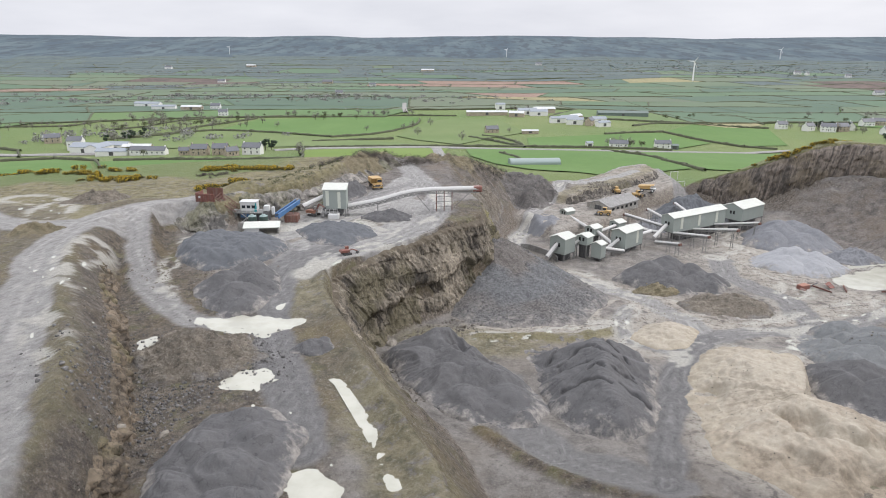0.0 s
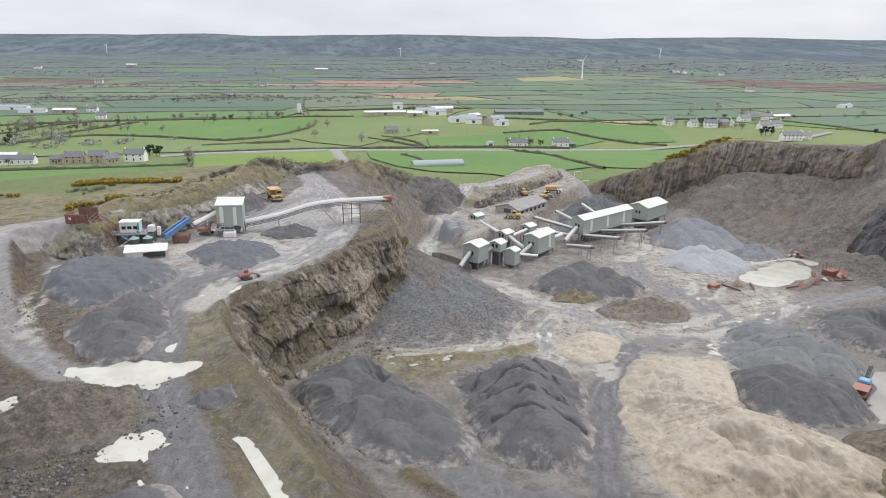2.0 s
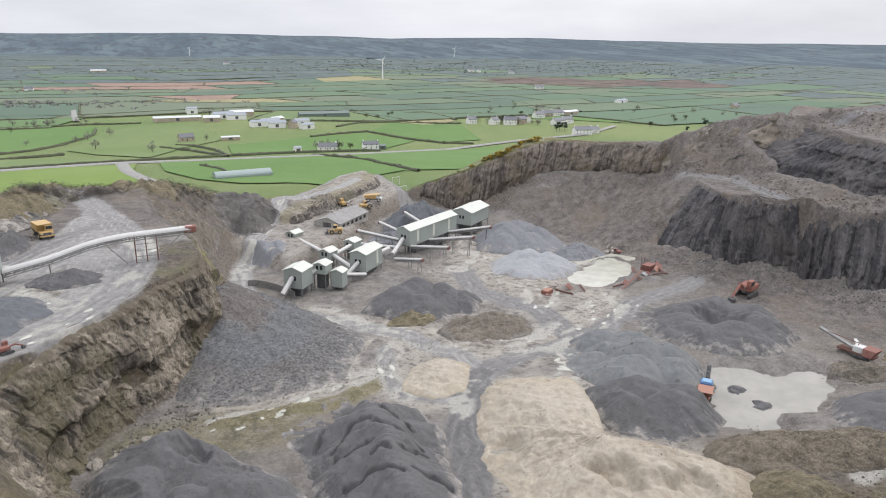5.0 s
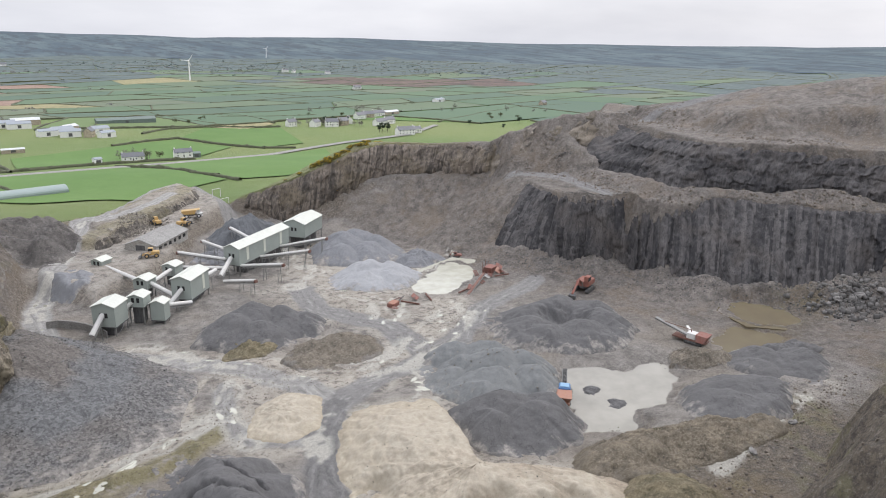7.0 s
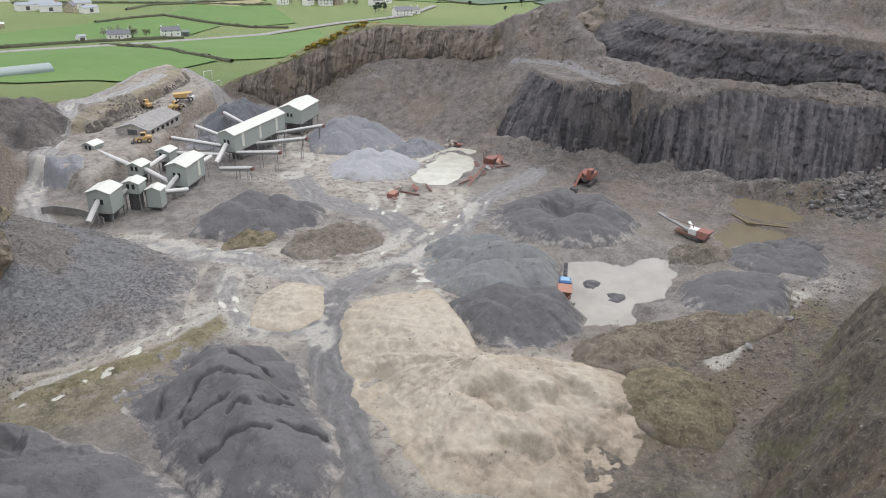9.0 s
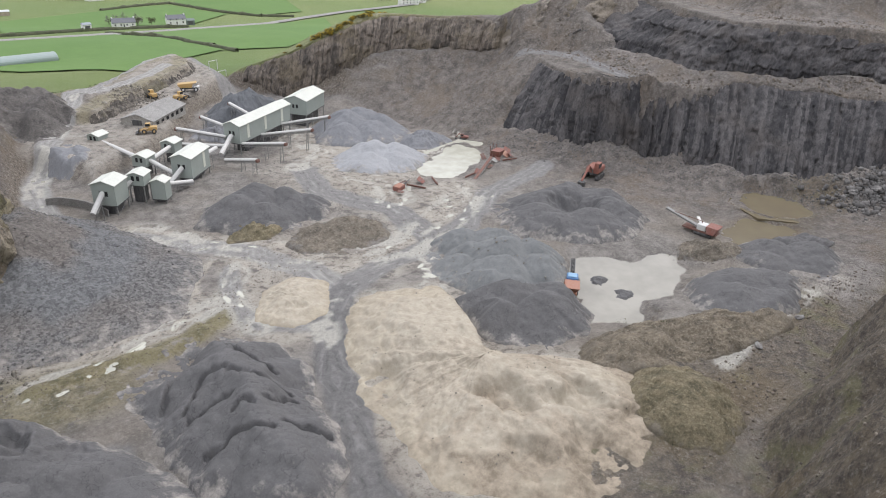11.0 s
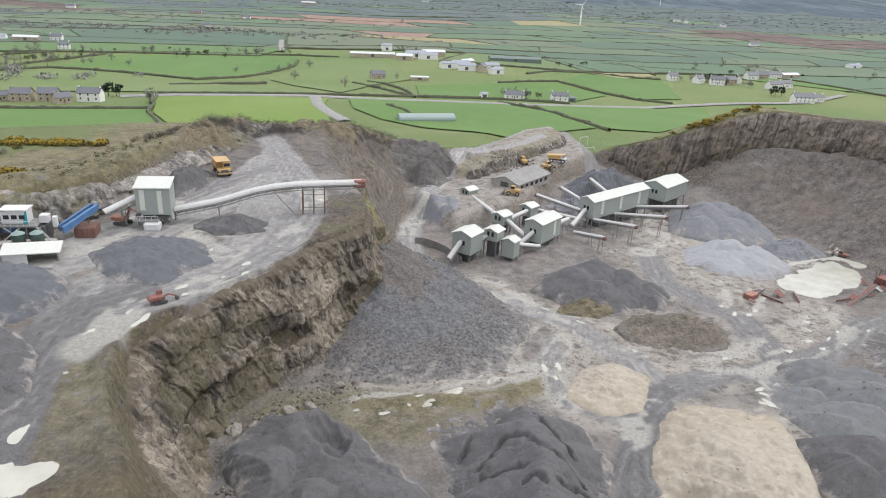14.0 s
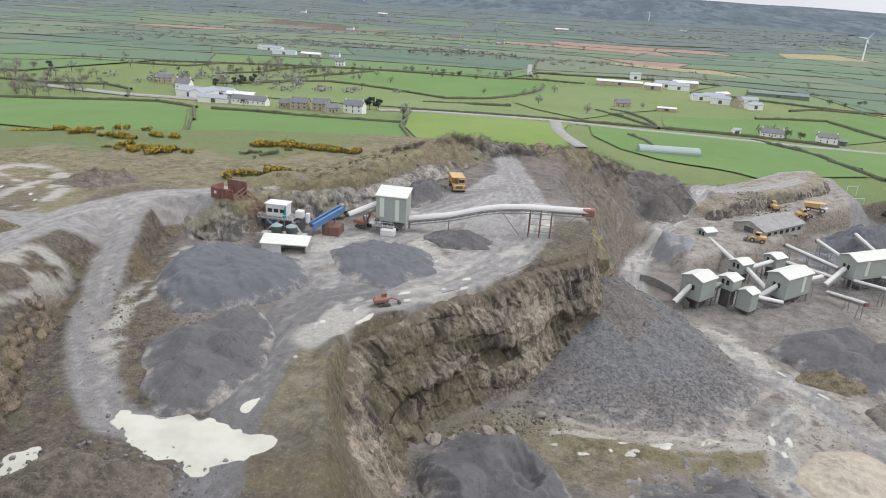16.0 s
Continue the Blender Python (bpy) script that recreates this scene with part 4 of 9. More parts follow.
loose_rock("bench_rubble", [(-55, 110), (-45, 112), (-34, 108), (-42, 98), (-48, 92), (-44, 80)], 4.5, 3600, 0.07, 0.42, grey_stone, "broken stone strewn over the bench", 7)
loose_rock("bench_rubble", [(-50, 136), (-52, 148), (-60, 146), (-66, 152)], 4, 1400, 0.06, 0.3, brown_stone, "loose stone beside the ramp", 8)
loose_rock("slope_rubble", [(86, 86), (100, 92), (120, 98), (145, 100), (165, 102)], 4, 900, 0.08, 0.45, brown_stone, "rough boulders at the foot of the slope", 9)
loose_rock("slope_rubble", [(60, 60), (85, 72), (110, 80), (150, 88), (190, 92)], 6, 1800, 0.06, 0.3, brown_stone, "stones on the brown slope", 10)
loose_rock("floor_stone", [(8, 160), (20, 164), (36, 168), (48, 180), (60, 190), (80, 178), (104, 180), (124, 200)], 6, 2600, 0.05, 0.2, brown_stone, "small stones on the quarry floor", 11)
loose_rock("floor_stone", [(60, 232), (84, 236), (100, 250), (110, 226), (96, 208)], 9, 2000, 0.05, 0.22, grey_stone, "small grey stones on the quarry floor", 12)
loose_rock("bank_stone", [(-38, 60), (-48, 86), (-55, 101), (-64, 119), (-75, 145)], 1.6, 700, 0.07, 0.3, brown_stone, "loose brown rock on the bank", 13)
loose_rock("yard_rubble", [(66, 326), (74, 334), (84, 340), (70, 340)], 3, 900, 0.12, 0.55, tan_stone, "rubble heaped behind the old workshop", 14)
loose_rock("heap_stone", [(158, 128), (152, 134), (146, 132)], 2.5, 500, 0.1, 0.5, tan_stone, "pale stones heaped beside the pond", 15)


def boulder(x, y, r, mat, seed, label):
    gen = random.Random(seed)
    bm = bmesh.new()
    bmesh.ops.create_icosphere(bm, subdivisions=2, radius=r)
    for v in bm.verts:
        k = 1 + 0.28 * noise.noise(v.co * (1.3 / r) + Vector((seed, 0, 0))) * 2
        k = 0.8 * k + 0.2 * round(k * 3) / 3
        v.co = Vector((v.co.x * k * 1.15, v.co.y * k * 0.75, v.co.z * k * 0.5))
    me = bpy.data.meshes.new("boulder")
    bm.to_mesh(me)
    bm.free()
    me.materials.append(mat)
    ob = new("boulder", me)
    ob.matrix_basis = pose(x, y, height(x, y) + r * 0.25, gen.uniform(-20, 20), gen.uniform(-20, 20), gen.uniform(0, 360))
    return tagged(ob, label, "boulder", "large fallen blocks")


for k, (x, y, r) in enumerate([(-14.5, 157, 1.6), (-11, 158, 1.1), (-6, 163, 1.5), (-2, 165, 1.1), (-12, 149, 1.3), (3, 172, 1.2), (-9, 153, 0.9), (222, 121, 1.8), (216, 125, 1.5), (226, 117, 1.7),
                               (-46, 86, 0.9), (-44, 80, 0.8), (-40, 84, 0.7), (118, 99, 1.0), (128, 101, 1.1), (136, 100, 0.9)]):
    boulder(x, y, r, tan_stone if x < 20 else grey_stone, k + 1, "pale angular block below the cliff" if -20 < x < 20 else "grey rounded boulder lying on the slope")

# ---- stockpiles ----
def stockpile(name, outline, apex, high, mat, label, ridges=0.0, seed=0, top=0.1, category="stockpile", rings=40, sink=0.5, lumps=0.14, hollow=0.0, foot=1.0, cap=None):
    """A heap with its highest place at apex, out to an uneven outline, lying on the ground."""
    pts = np.array(outline, float)
    n = int(np.clip(np.hypot(*(np.roll(pts, -1, 0) - pts).T).sum() / 0.55, 60, 320))
    a = np.linspace(0, 2 * np.pi, n, endpoint=False)
    reach = np.zeros(n)
    for k, t in enumerate(a):
        d = np.array([math.cos(t), math.sin(t)])
        for p, q in zip(pts, np.roll(pts, -1, 0)):
            e = q - p
            den = d[0] * e[1] - d[1] * e[0]
            if abs(den) > 1e-9:
                w = p - np.array(apex)
                far, at = (w[0] * e[1] - w[1] * e[0]) / den, (w[0] * d[1] - w[1] * d[0]) / den
                if far > 0 and 0 <= at <= 1:
                    reach[k] = max(reach[k], far)
    for _ in range(max(2, n // 22)):
        reach = (np.roll(reach, 1) + 2 * reach + np.roll(reach, -1)) / 4
    reach = reach * (1 + 0.07 * fnoise(2 * np.cos(a) + seed, 2 * np.sin(a), 1, 4, seed, 0.65))
    r = np.linspace(0, 1, rings)[:, None] ** 0.9
    px, py = apex[0] + r * reach * np.cos(a), apex[1] + r * reach * np.sin(a)
    base = terrain(px.ravel(), py.ravel()).reshape(px.shape)
    if cap is not None:
        base = np.minimum(base, cap)
    core = base[-1].mean()
    form = np.clip((1 - r) / (1 - top), 0, 1)
    form = np.where(form > 0.82, 0.82 + (form - 0.82) * 0.45, form)
    form = form ** foot
    size = max(2.5, 0.25 * float(reach.mean()))
    bumps = fnoise(px, py, size, 5, seed + 50, 0.55)
    h = high * form * (1 + lumps * bumps) + 0.25 * bumps * smooth(0, 0.15, form)
    if ridges:
        warp = 0.55 * vnoise(px / 6, py / 6, seed + 70) + 0.2 * vnoise(px / 2.3, py / 2.3, seed + 71)
        ca, sa = np.cos(a + 0.3 * warp), np.sin(a + 0.3 * warp)
        lobes = 1 - 2.3 * np.abs(vnoise(2.6 * ca + 0.5 * warp + 9, 2.6 * sa + 0.9 * r, seed + 74))
        lobes = lobes + 0.5 * (1 - 2.3 * np.abs(vnoise(5.5 * ca + warp, 5.5 * sa - 0.8 * r + 5, seed + 78)))
        fold = 1 - 2.4 * np.abs(vnoise(px / 6.5 + warp + py / 14, py / 3.0 - 1.6 * warp, seed + 80))
        h = h + ridges * (0.34 * lobes + 0.55 * fold) * smooth(0, 0.3, form) * smooth(0.97, 0.6, form)
    if hollow:
        h = h - hollow * np.exp(-((px - apex[0]) ** 2 + (py - apex[1]) ** 2) / (0.22 * reach.mean()) ** 2)
    z = base * smooth(0.0, 0.85, r) + core * (1 - smooth(0.0, 0.85, r)) + h - sink * smooth(0.93, 1, r)
    ob = grid_mesh(name, px, py, z, [mat], wrap=True)
    add_mask(ob, "rim", np.broadcast_to(r, px.shape))
    return tagged(ob, label, category)


def tipped_heap(name, outline, tips, mat, label, slope=0.66, blunt=1.6, scarps=0.0, bites=(), seed=0, category="stockpile", rings=64, edge=0.7, rough=0.14, cap=None, sink=0.35, clefts=()):
    """A heap tipped load by load: overlapping cones, each with its own tip (x, y, height), that meet in creases, slumped here and there, within an outline."""
    pts = np.array(outline, float)
    mid_x, mid_y = np.average(np.array(tips)[:, 0], weights=np.array(tips)[:, 2]), np.average(np.array(tips)[:, 1], weights=np.array(tips)[:, 2])
    n = int(np.clip(np.hypot(*(np.roll(pts, -1, 0) - pts).T).sum() / 0.4, 80, 420))
    a = np.linspace(0, 2 * np.pi, n, endpoint=False)
    reach = np.zeros(n)
    for p, q in zip(pts, np.roll(pts, -1, 0)):
        e, w = q - p, p - np.array((mid_x, mid_y))
        den = np.cos(a) * e[1] - np.sin(a) * e[0]
        den = np.where(np.abs(den) < 1e-9, 1e-9, den)
        far, at = (w[0] * e[1] - w[1] * e[0]) / den, (w[0] * np.sin(a) - w[1] * np.cos(a)) / den
        reach = np.where((far > 0) & (at >= 0) & (at <= 1), np.maximum(reach, far), reach)
    for _ in range(max(2, n // 30)):
        reach = (np.roll(reach, 1) + 2 * reach + np.roll(reach, -1)) / 4
    reach = reach * (1 + 0.05 * fnoise(2 * np.cos(a) + seed, 2 * np.sin(a), 0.7, 5, seed, 0.65))
    r = np.linspace(0, 1, rings)[:, None]
    px, py = mid_x + r * reach * np.cos(a), mid_y + r * reach * np.sin(a)
    base = terrain(px.ravel(), py.ravel()).reshape(px.shape)
    if cap is not None:
        base = np.minimum(base, cap)
    wx, wy = px + 1.1 * fnoise(px, py, 6, 3, seed + 30), py + 1.1 * fnoise(px, py, 6, 3, seed + 33)
    h = np.full(px.shape, -9.0)
    for tx, ty, th in tips:
        h = np.maximum(h, th - slope * (np.hypot(np.hypot(wx - tx, wy - ty), blunt) - blunt))
    inner = edge * (1 - r) * reach + 0.05
    h = np.where(h > inner, inner + 0.12 * (h - inner) * smooth(0, 3, inner), h)
    if scarps:
        level = h / 1.7 + 0.9 * fnoise(px, py, 9, 3, seed + 40)
        frac = level - np.floor(level)
        h = h + scarps * (smooth(0.0, 0.86, frac) - smooth(0.86, 1.0, frac) - 0.5) * smooth(0.3, 2.2, h)
    for tx, ty, depth, wide in bites:
        h = h - depth * np.exp(-((np.hypot(wx - tx, 0.75 * (wy - ty)) + 0.35 * wide * fnoise(px, py, 3.0, 3, seed + 50)) / wide) ** 4)
    for line in clefts:
        near, run = line_dist(px.ravel() + 0.5 * fnoise(px, py, 2.0, 3, seed + 52).ravel(), py.ravel() + 0.5 * fnoise(px, py, 2.0, 3, seed + 53).ravel(), line)
        h = h - 1.25 * np.exp(-(near / 0.42) ** 2).reshape(px.shape) * smooth(0.1, 1.0, h)
    h = np.maximum(h, 0) + rough * fnoise(px, py, 2.2, 4, seed + 44, 0.6) * smooth(0, 0.8, inner)
    flat = base[-1].mean()
    z = base * smooth(0.0, 0.85, r) + flat * (1 - smooth(0.0, 0.85, r)) + h - sink * smooth(0.95, 1, r)
    ob = grid_mesh(name, px, py, z, [mat], wrap=True)
    add_mask(ob, "rim", np.broadcast_to(r, px.shape) ** 0.8)
    return tagged(ob, label, category)


def spurs(*lines):
    """Tips along lines that run down from a crest: each line is two places (x, y, height)."""
    return [tuple(p + (q - p) * k / 9 for p, q in zip(a, b)) for a, b in lines for k in range(10)]


def strew(ob, count, lo, hi, mat, label, seed=0, below=1.0):
    """Loose stones lying on a heap, as one part of it."""
    gen = np.random.default_rng(seed)
    co = np.zeros(len(ob.data.vertices) * 3)
    ob.data.vertices.foreach_get("co", co)
    co = co.reshape(-1, 3)
    rim = np.zeros(len(co))
    ob.data.attributes["rim"].data.foreach_get("value", rim)
    pick = gen.choice(len(co), count, p=(rim + 0.02) * (rim < below) / ((rim + 0.02) * (rim < below)).sum())
    p = co[pick] + gen.normal(size=(count, 3)) * (0.25, 0.25, 0.0)
    size = lo * (hi / lo) ** (gen.random(count) ** 2.5)
    corner_v = np.array([(x, y, w) for w in (-1, 1) for y in (-1, 1) for x in (-1, 1)], float)
    v = corner_v[None] * (0.5 + 0.5 * gen.random((count, 8, 3))) * (0.5 + 0.5 * gen.random((count, 1, 3))) * size[:, None, None]
    a = gen.random((count, 1)) * 6.283
    x, y = v[..., 0] * np.cos(a) - v[..., 1] * np.sin(a), v[..., 0] * np.sin(a) + v[..., 1] * np.cos(a)
    w = np.stack([x, y, v[..., 2]], -1) + p[:, None]
    quads = np.array([(0, 2, 3, 1), (4, 5, 7, 6), (0, 1, 5, 4), (2, 6, 7, 3), (0, 4, 6, 2), (1, 3, 7, 5)])
    q = (quads[None] + 8 * np.arange(count)[:, None, None]).reshape(-1, 4)
    me = bpy.data.meshes.new("stone_litter")
    me.vertices.add(8 * count)
    me.vertices.foreach_set("co", w.ravel())
    me.loops.add(q.size)
    me.loops.foreach_set("vertex_index", q.ravel())
    me.polygons.add(len(q))
    me.polygons.foreach_set("loop_start", np.arange(0, q.size, 4))
    me.update(calc_edges=True)
    me.materials.append(mat)
    stones = tagged(new("stone_litter", me), label, kind="stuff")
    stones.parent = ob
    return ob


FLOOR = (0.33, 0.306, 0.276)
dark_gravel = speckled("dark_gravel", (0.078, 0.076, 0.076), (0.132, 0.128, 0.127), 1.6, big=0.09, bump=0.22, spill=FLOOR, grain=0.45, cracks=0.45)
night_gravel = speckled("wet_slate_gravel", (0.082, 0.087, 0.094), (0.14, 0.145, 0.152), 2.0, big=0.1, bump=0.25, spill=FLOOR, grain=0.4, cracks=0.2)
slate_gravel = speckled("slate_gravel", (0.135, 0.139, 0.147), (0.235, 0.237, 0.245), 2.0, big=0.1, bump=0.25, spill=FLOOR, grain=0.4)
ck = Nodes("coarse_gravel")
stone = ck.math("ADD", ck.math("MULTIPLY", ck.shards(2.0, (1, 1, 1), 0.05), 0.6), ck.math("MULTIPLY", ck.shards(4.2, (1, 1, 1), 0.05), 0.4))
ck_c = ck.mix(ck.span(stone, 0.2, 0.8), (0.062, 0.06, 0.059), (0.178, 0.173, 0.167))
ck_c = ck.mix(ck.span(ck.noise(0.05, 5, 0.6), 0.48, 0.6, 0, 0.5), ck_c, ck.mix(stone, (0.086, 0.077, 0.069), (0.192, 0.172, 0.155)))
ck_ring = ck.math("ADD", ck.attr("rim"), ck.span(ck.noise(0.08, 5, 0.6), 0.3, 0.7, -0.08, 0.08))
ck_brown = ck.math("MULTIPLY", ck.span(ck_ring, 0.06, 0.12), ck.span(ck_ring, 0.4, 0.36, 0, 0.75))
ck_c = ck.mix(ck_brown, ck_c, ck.mix(stone, (0.085, 0.074, 0.064), (0.18, 0.159, 0.14)))
ck_blue = ck.math("MULTIPLY", ck.span(ck_ring, 0.4, 0.46), ck.span(ck_ring, 0.74, 0.66, 0, 0.6))
ck_c = ck.mix(ck_blue, ck_c, ck.mix(stone, (0.08, 0.084, 0.087), (0.176, 0.182, 0.187)))
ck_foot = ck.math("ADD", ck.attr("rim"), ck.span(ck.noise(0.3, 7, 0.7), 0.3, 0.7, -0.15, 0.15))
ck_c = ck.mix(ck.span(ck_foot, 0.88, 1.0), ck_c, ck.mix(ck.span(ck.noise(0.8, 7, 0.75), 0.38, 0.62), (0.15, 0.138, 0.124), FLOOR))
coarse_gravel = ck.done(ck_c, 0.92, 0, stone, 0.7, 0.3)
green_gravel = speckled("green_gravel", (0.125, 0.13, 0.13), (0.205, 0.21, 0.205), 2.0, big=0.1, bump=0.25, spill=FLOOR, grain=0.4, cracks=0.15)
dust_gravel = speckled("dust_gravel", (0.25, 0.255, 0.262), (0.36, 0.363, 0.367), 2.0, big=0.1, bump=0.2, spill=FLOOR, grain=0.3)
sk = Nodes("sand")
sand_c = sk.mix(sk.span(sk.noise(0.6, 9, 0.75), 0.36, 0.64), (0.315, 0.276, 0.215), (0.43, 0.385, 0.308))
sand_c = sk.mix(sk.span(sk.noise(0.06, 7, 0.66), 0.5, 0.6, 0, 0.5), sand_c, sk.mix(sk.span(sk.noise(0.6, 8, 0.75), 0.4, 0.6), (0.25, 0.212, 0.162), (0.42, 0.36, 0.28)))
sand_c = sk.mix(sk.span(sk.noise(1.6, 6, 0.8), 0.43, 0.33, 0, 0.3), sand_c, (0.2, 0.17, 0.13))
sand_foot = sk.math("ADD", sk.attr("rim"), sk.span(sk.noise(0.2, 8, 0.72), 0.3, 0.7, -0.25, 0.25))
sand_c = sk.mix(sk.span(sand_foot, 0.74, 0.96), sand_c, sk.mix(sk.span(sk.noise(0.4, 8, 0.75), 0.38, 0.62), (0.255, 0.216, 0.158), (0.415, 0.366, 0.283)))
sand_south = sk.n.new("ShaderNodeSeparateXYZ")
sk.l.new(sk.coord, sand_south.inputs[0])
sand_worn = sk.math("ADD", sand_south.outputs["Y"], sk.span(sk.noise(0.09, 6, 0.65), 0.3, 0.7, -26, 26))
sand_c = sk.mix(sk.span(sand_worn, 118, 100, 0, 0.8), sand_c, sk.mix(sk.span(sk.noise(0.45, 9, 0.75), 0.38, 0.62), (0.16, 0.128, 0.092), (0.37, 0.31, 0.236)))
sand_mat = sk.done(sand_c, 0.95, 0, sk.math("ADD", sk.noise(0.5, 8, 0.65), sk.math("MULTIPLY", sk.noise(1.6, 6, 0.8), 0.4)), 0.7, 0.3)
spoil_mat = speckled("spoil", (0.115, 0.1, 0.08), (0.29, 0.25, 0.195), 0.9, big=0.07, bump=0.9, distance=0.4, spill=FLOOR)
night_spoil = speckled("dark_spoil", (0.09, 0.083, 0.077), (0.19, 0.174, 0.16), 0.9, big=0.07, bump=0.8, distance=0.4, spill=FLOOR)
tan_spoil = speckled("tan_spoil", (0.12, 0.1, 0.074), (0.31, 0.262, 0.192), 0.9, big=0.07, bump=0.9, distance=0.4, spill=(0.28, 0.243, 0.19))
mossy_spoil = speckled("mossy_spoil", (0.12, 0.105, 0.062), (0.31, 0.26, 0.165), 0.9, big=0.07, bump=0.9, distance=0.4, spill=(0.27, 0.235, 0.18))
apron = stockpile("coarse_stone_stockpile", [(0, 196), (2, 215), (8, 240), (24, 246), (36, 238), (43, 224), (47, 208), (46, 193), (40, 180), (28, 171), (14, 170), (4, 174), (-4, 182)],
          (13, 217), 14.5, coarse_gravel, "broad apron of coarse grey crushed stone below the conveyor", 0.25, 1, 0.04, rings=70, lumps=0.04, foot=1.1, cap=-7.0)
strew(apron, 6000, 0.09, 0.28, stone_mix("apron_stone", (0.12, 0.117, 0.114), (0.22, 0.214, 0.207)), "coarse grey stones on the apron", 51)
tipped_heap("dark_stockpile", [(18, 157), (26, 164), (38, 165), (46, 157), (49, 145), (45, 136), (43, 126), (40, 117), (32, 112), (24, 116), (20, 126), (19, 140)],
            spurs(((37, 154, 4.2), (34, 146, 7.2)), ((34, 146, 7.2), (33, 133, 7.8)), ((33, 133, 7.8), (32, 121, 5.8)), ((34, 147, 7.0), (21, 151, 1.0)), ((34, 142, 7.2), (20, 142, 1.0)), ((33, 137, 7.4), (20, 133, 1.0)),
                  ((33, 131, 7.2), (21, 125, 1.0)), ((32, 125, 6.4), (25, 116, 1.0)), ((36, 150, 6.0), (46, 153, 1.0)), ((34, 143, 7.2), (48, 145, 1.0)), ((33, 137, 7.2), (45, 136, 1.0)), ((33, 130, 7.0), (43, 127, 1.0)), ((32, 123, 5.8), (39, 116, 1.0))),
            dark_gravel, "dark heap of fines tipped in overlapping ridges", slope=0.8, blunt=1.6, seed=2, rings=130, edge=0.8, rough=0.07,
            clefts=[[(26, 157), (23, 154)], [(28, 155), (24, 148), (22, 146)], [(24, 141), (27, 143.5), (29, 146), (32.5, 144)], [(24.5, 139.5), (28, 139.5), (31, 138)], [(37, 155), (37, 149), (39, 147), (40, 142)],
                    [(33, 143), (34, 141.5), (37.5, 139), (39.5, 135.5)], [(34.5, 133.5), (39.5, 134)], [(30, 134.5), (31.5, 135), (32.5, 132.5)], [(24, 131), (29, 130), (33, 127)], [(35, 128), (40, 124)]])
tipped_heap("dark_stockpile", [(-16, 150), (-10, 161), (-2, 165), (6, 157), (12, 147), (19, 136), (23, 125), (17, 117), (5, 118), (-5, 126), (-12, 138)],
            [(-3, 152, 7.6), (-7, 144, 5.4), (2, 145, 6.8), (7, 137, 5.6), (-1, 136, 5.2), (12, 129, 4.0), (4, 128, 3.8), (16, 123, 2.4)],
            dark_gravel, "dark heap of fines below the cliff, dug into at its crest", slope=0.6, blunt=2.6, bites=((3, 148, 3.6, 3.2), (8, 142, 1.4, 2.6)), seed=4, rings=80)
bank = tipped_heap("sand_bank", [(65, 160), (72, 162), (80, 157), (87, 154), (82, 145), (78, 133), (81, 124), (90, 116), (92, 106), (84, 96), (70, 91), (56, 95), (47, 106), (49, 120), (51, 134), (57, 148)],
            [(62, 136, 5.6), (59, 122, 6.0), (70, 147, 4.4), (70, 132, 5.4), (69, 120, 6.0), (62, 107, 5.6), (76, 113, 5.6), (72, 101, 5.2), (82, 105, 5.0), (78, 151, 3.2)],
            sand_mat, "pale cream bank of tipped sand with worn hollows", slope=0.22, blunt=4.0, scarps=0.25, bites=((56, 131, 1.6, 2.8), (66, 113, 2.4, 3.2), (76, 106, 2.6, 3.0), (69, 97, 2.4, 3.4), (60, 101, 1.8, 3.0), (80, 99, 2.0, 2.6), (72, 109, 1.6, 2.2), (63, 116, 1.2, 2.0)),
            seed=5, category="bank", rings=100, edge=0.3, rough=0.28, sink=0.1)
strew(bank, 500, 0.05, 0.2, tan_stone, "tan stones lying on the sand", 52)
tipped_heap("sand_bank", [(46, 165), (54, 177), (62, 178), (67, 171), (60, 159), (51, 158)], [(55, 168, 2.4), (60, 171, 2.0), (52, 163, 1.8)], sand_mat, "low pale sandy mound between two tracks",
            slope=0.2, blunt=2.5, scarps=0.2, seed=6, category="bank", rings=40, edge=0.35, rough=0.3, sink=0.1)
tipped_heap("spoil_bank", [(80, 92), (82, 103), (92, 108), (101, 104), (102, 95), (95, 88), (86, 86)], [(91, 98, 4.6), (95, 95, 3.6), (86, 96, 3.6)], mossy_spoil, "rounded olive mound of mossy spoil beside the sand",
            slope=0.5, blunt=4.0, scarps=0.3, seed=7, category="bank", rings=44, rough=0.25)
tipped_heap("spoil_bank", [(86, 116), (94, 121), (108, 119), (122, 113), (136, 105), (133, 98), (115, 100), (98, 104), (90, 107)], [(96, 113, 3.4), (104, 112, 3.2), (113, 108, 3.0), (122, 106, 2.6), (130, 102, 2.0)], tan_spoil,
            "rough tan spoil bank beside the pond", slope=0.42, blunt=2.0, scarps=0.5, seed=22, category="bank", rings=50, rough=0.45)
bank = tipped_heap("green_stockpile", [(86, 158), (92, 170), (102, 178), (114, 171), (121, 160), (120, 148), (112, 138), (100, 134), (90, 140)],
            [(104, 170, 4.6), (110, 163, 5.6), (106, 156, 7.0), (113, 153, 6.0), (99, 150, 6.2), (108, 146, 5.6), (94, 148, 4.8), (95, 160, 3.4), (101, 163, 4.2)], green_gravel,
            "grey green heap of crushed stone beside the pond", slope=0.66, blunt=1.4, seed=8, rings=70)
strew(bank, 400, 0.06, 0.3, tan_stone, "pale stones fallen on the heap", 53)
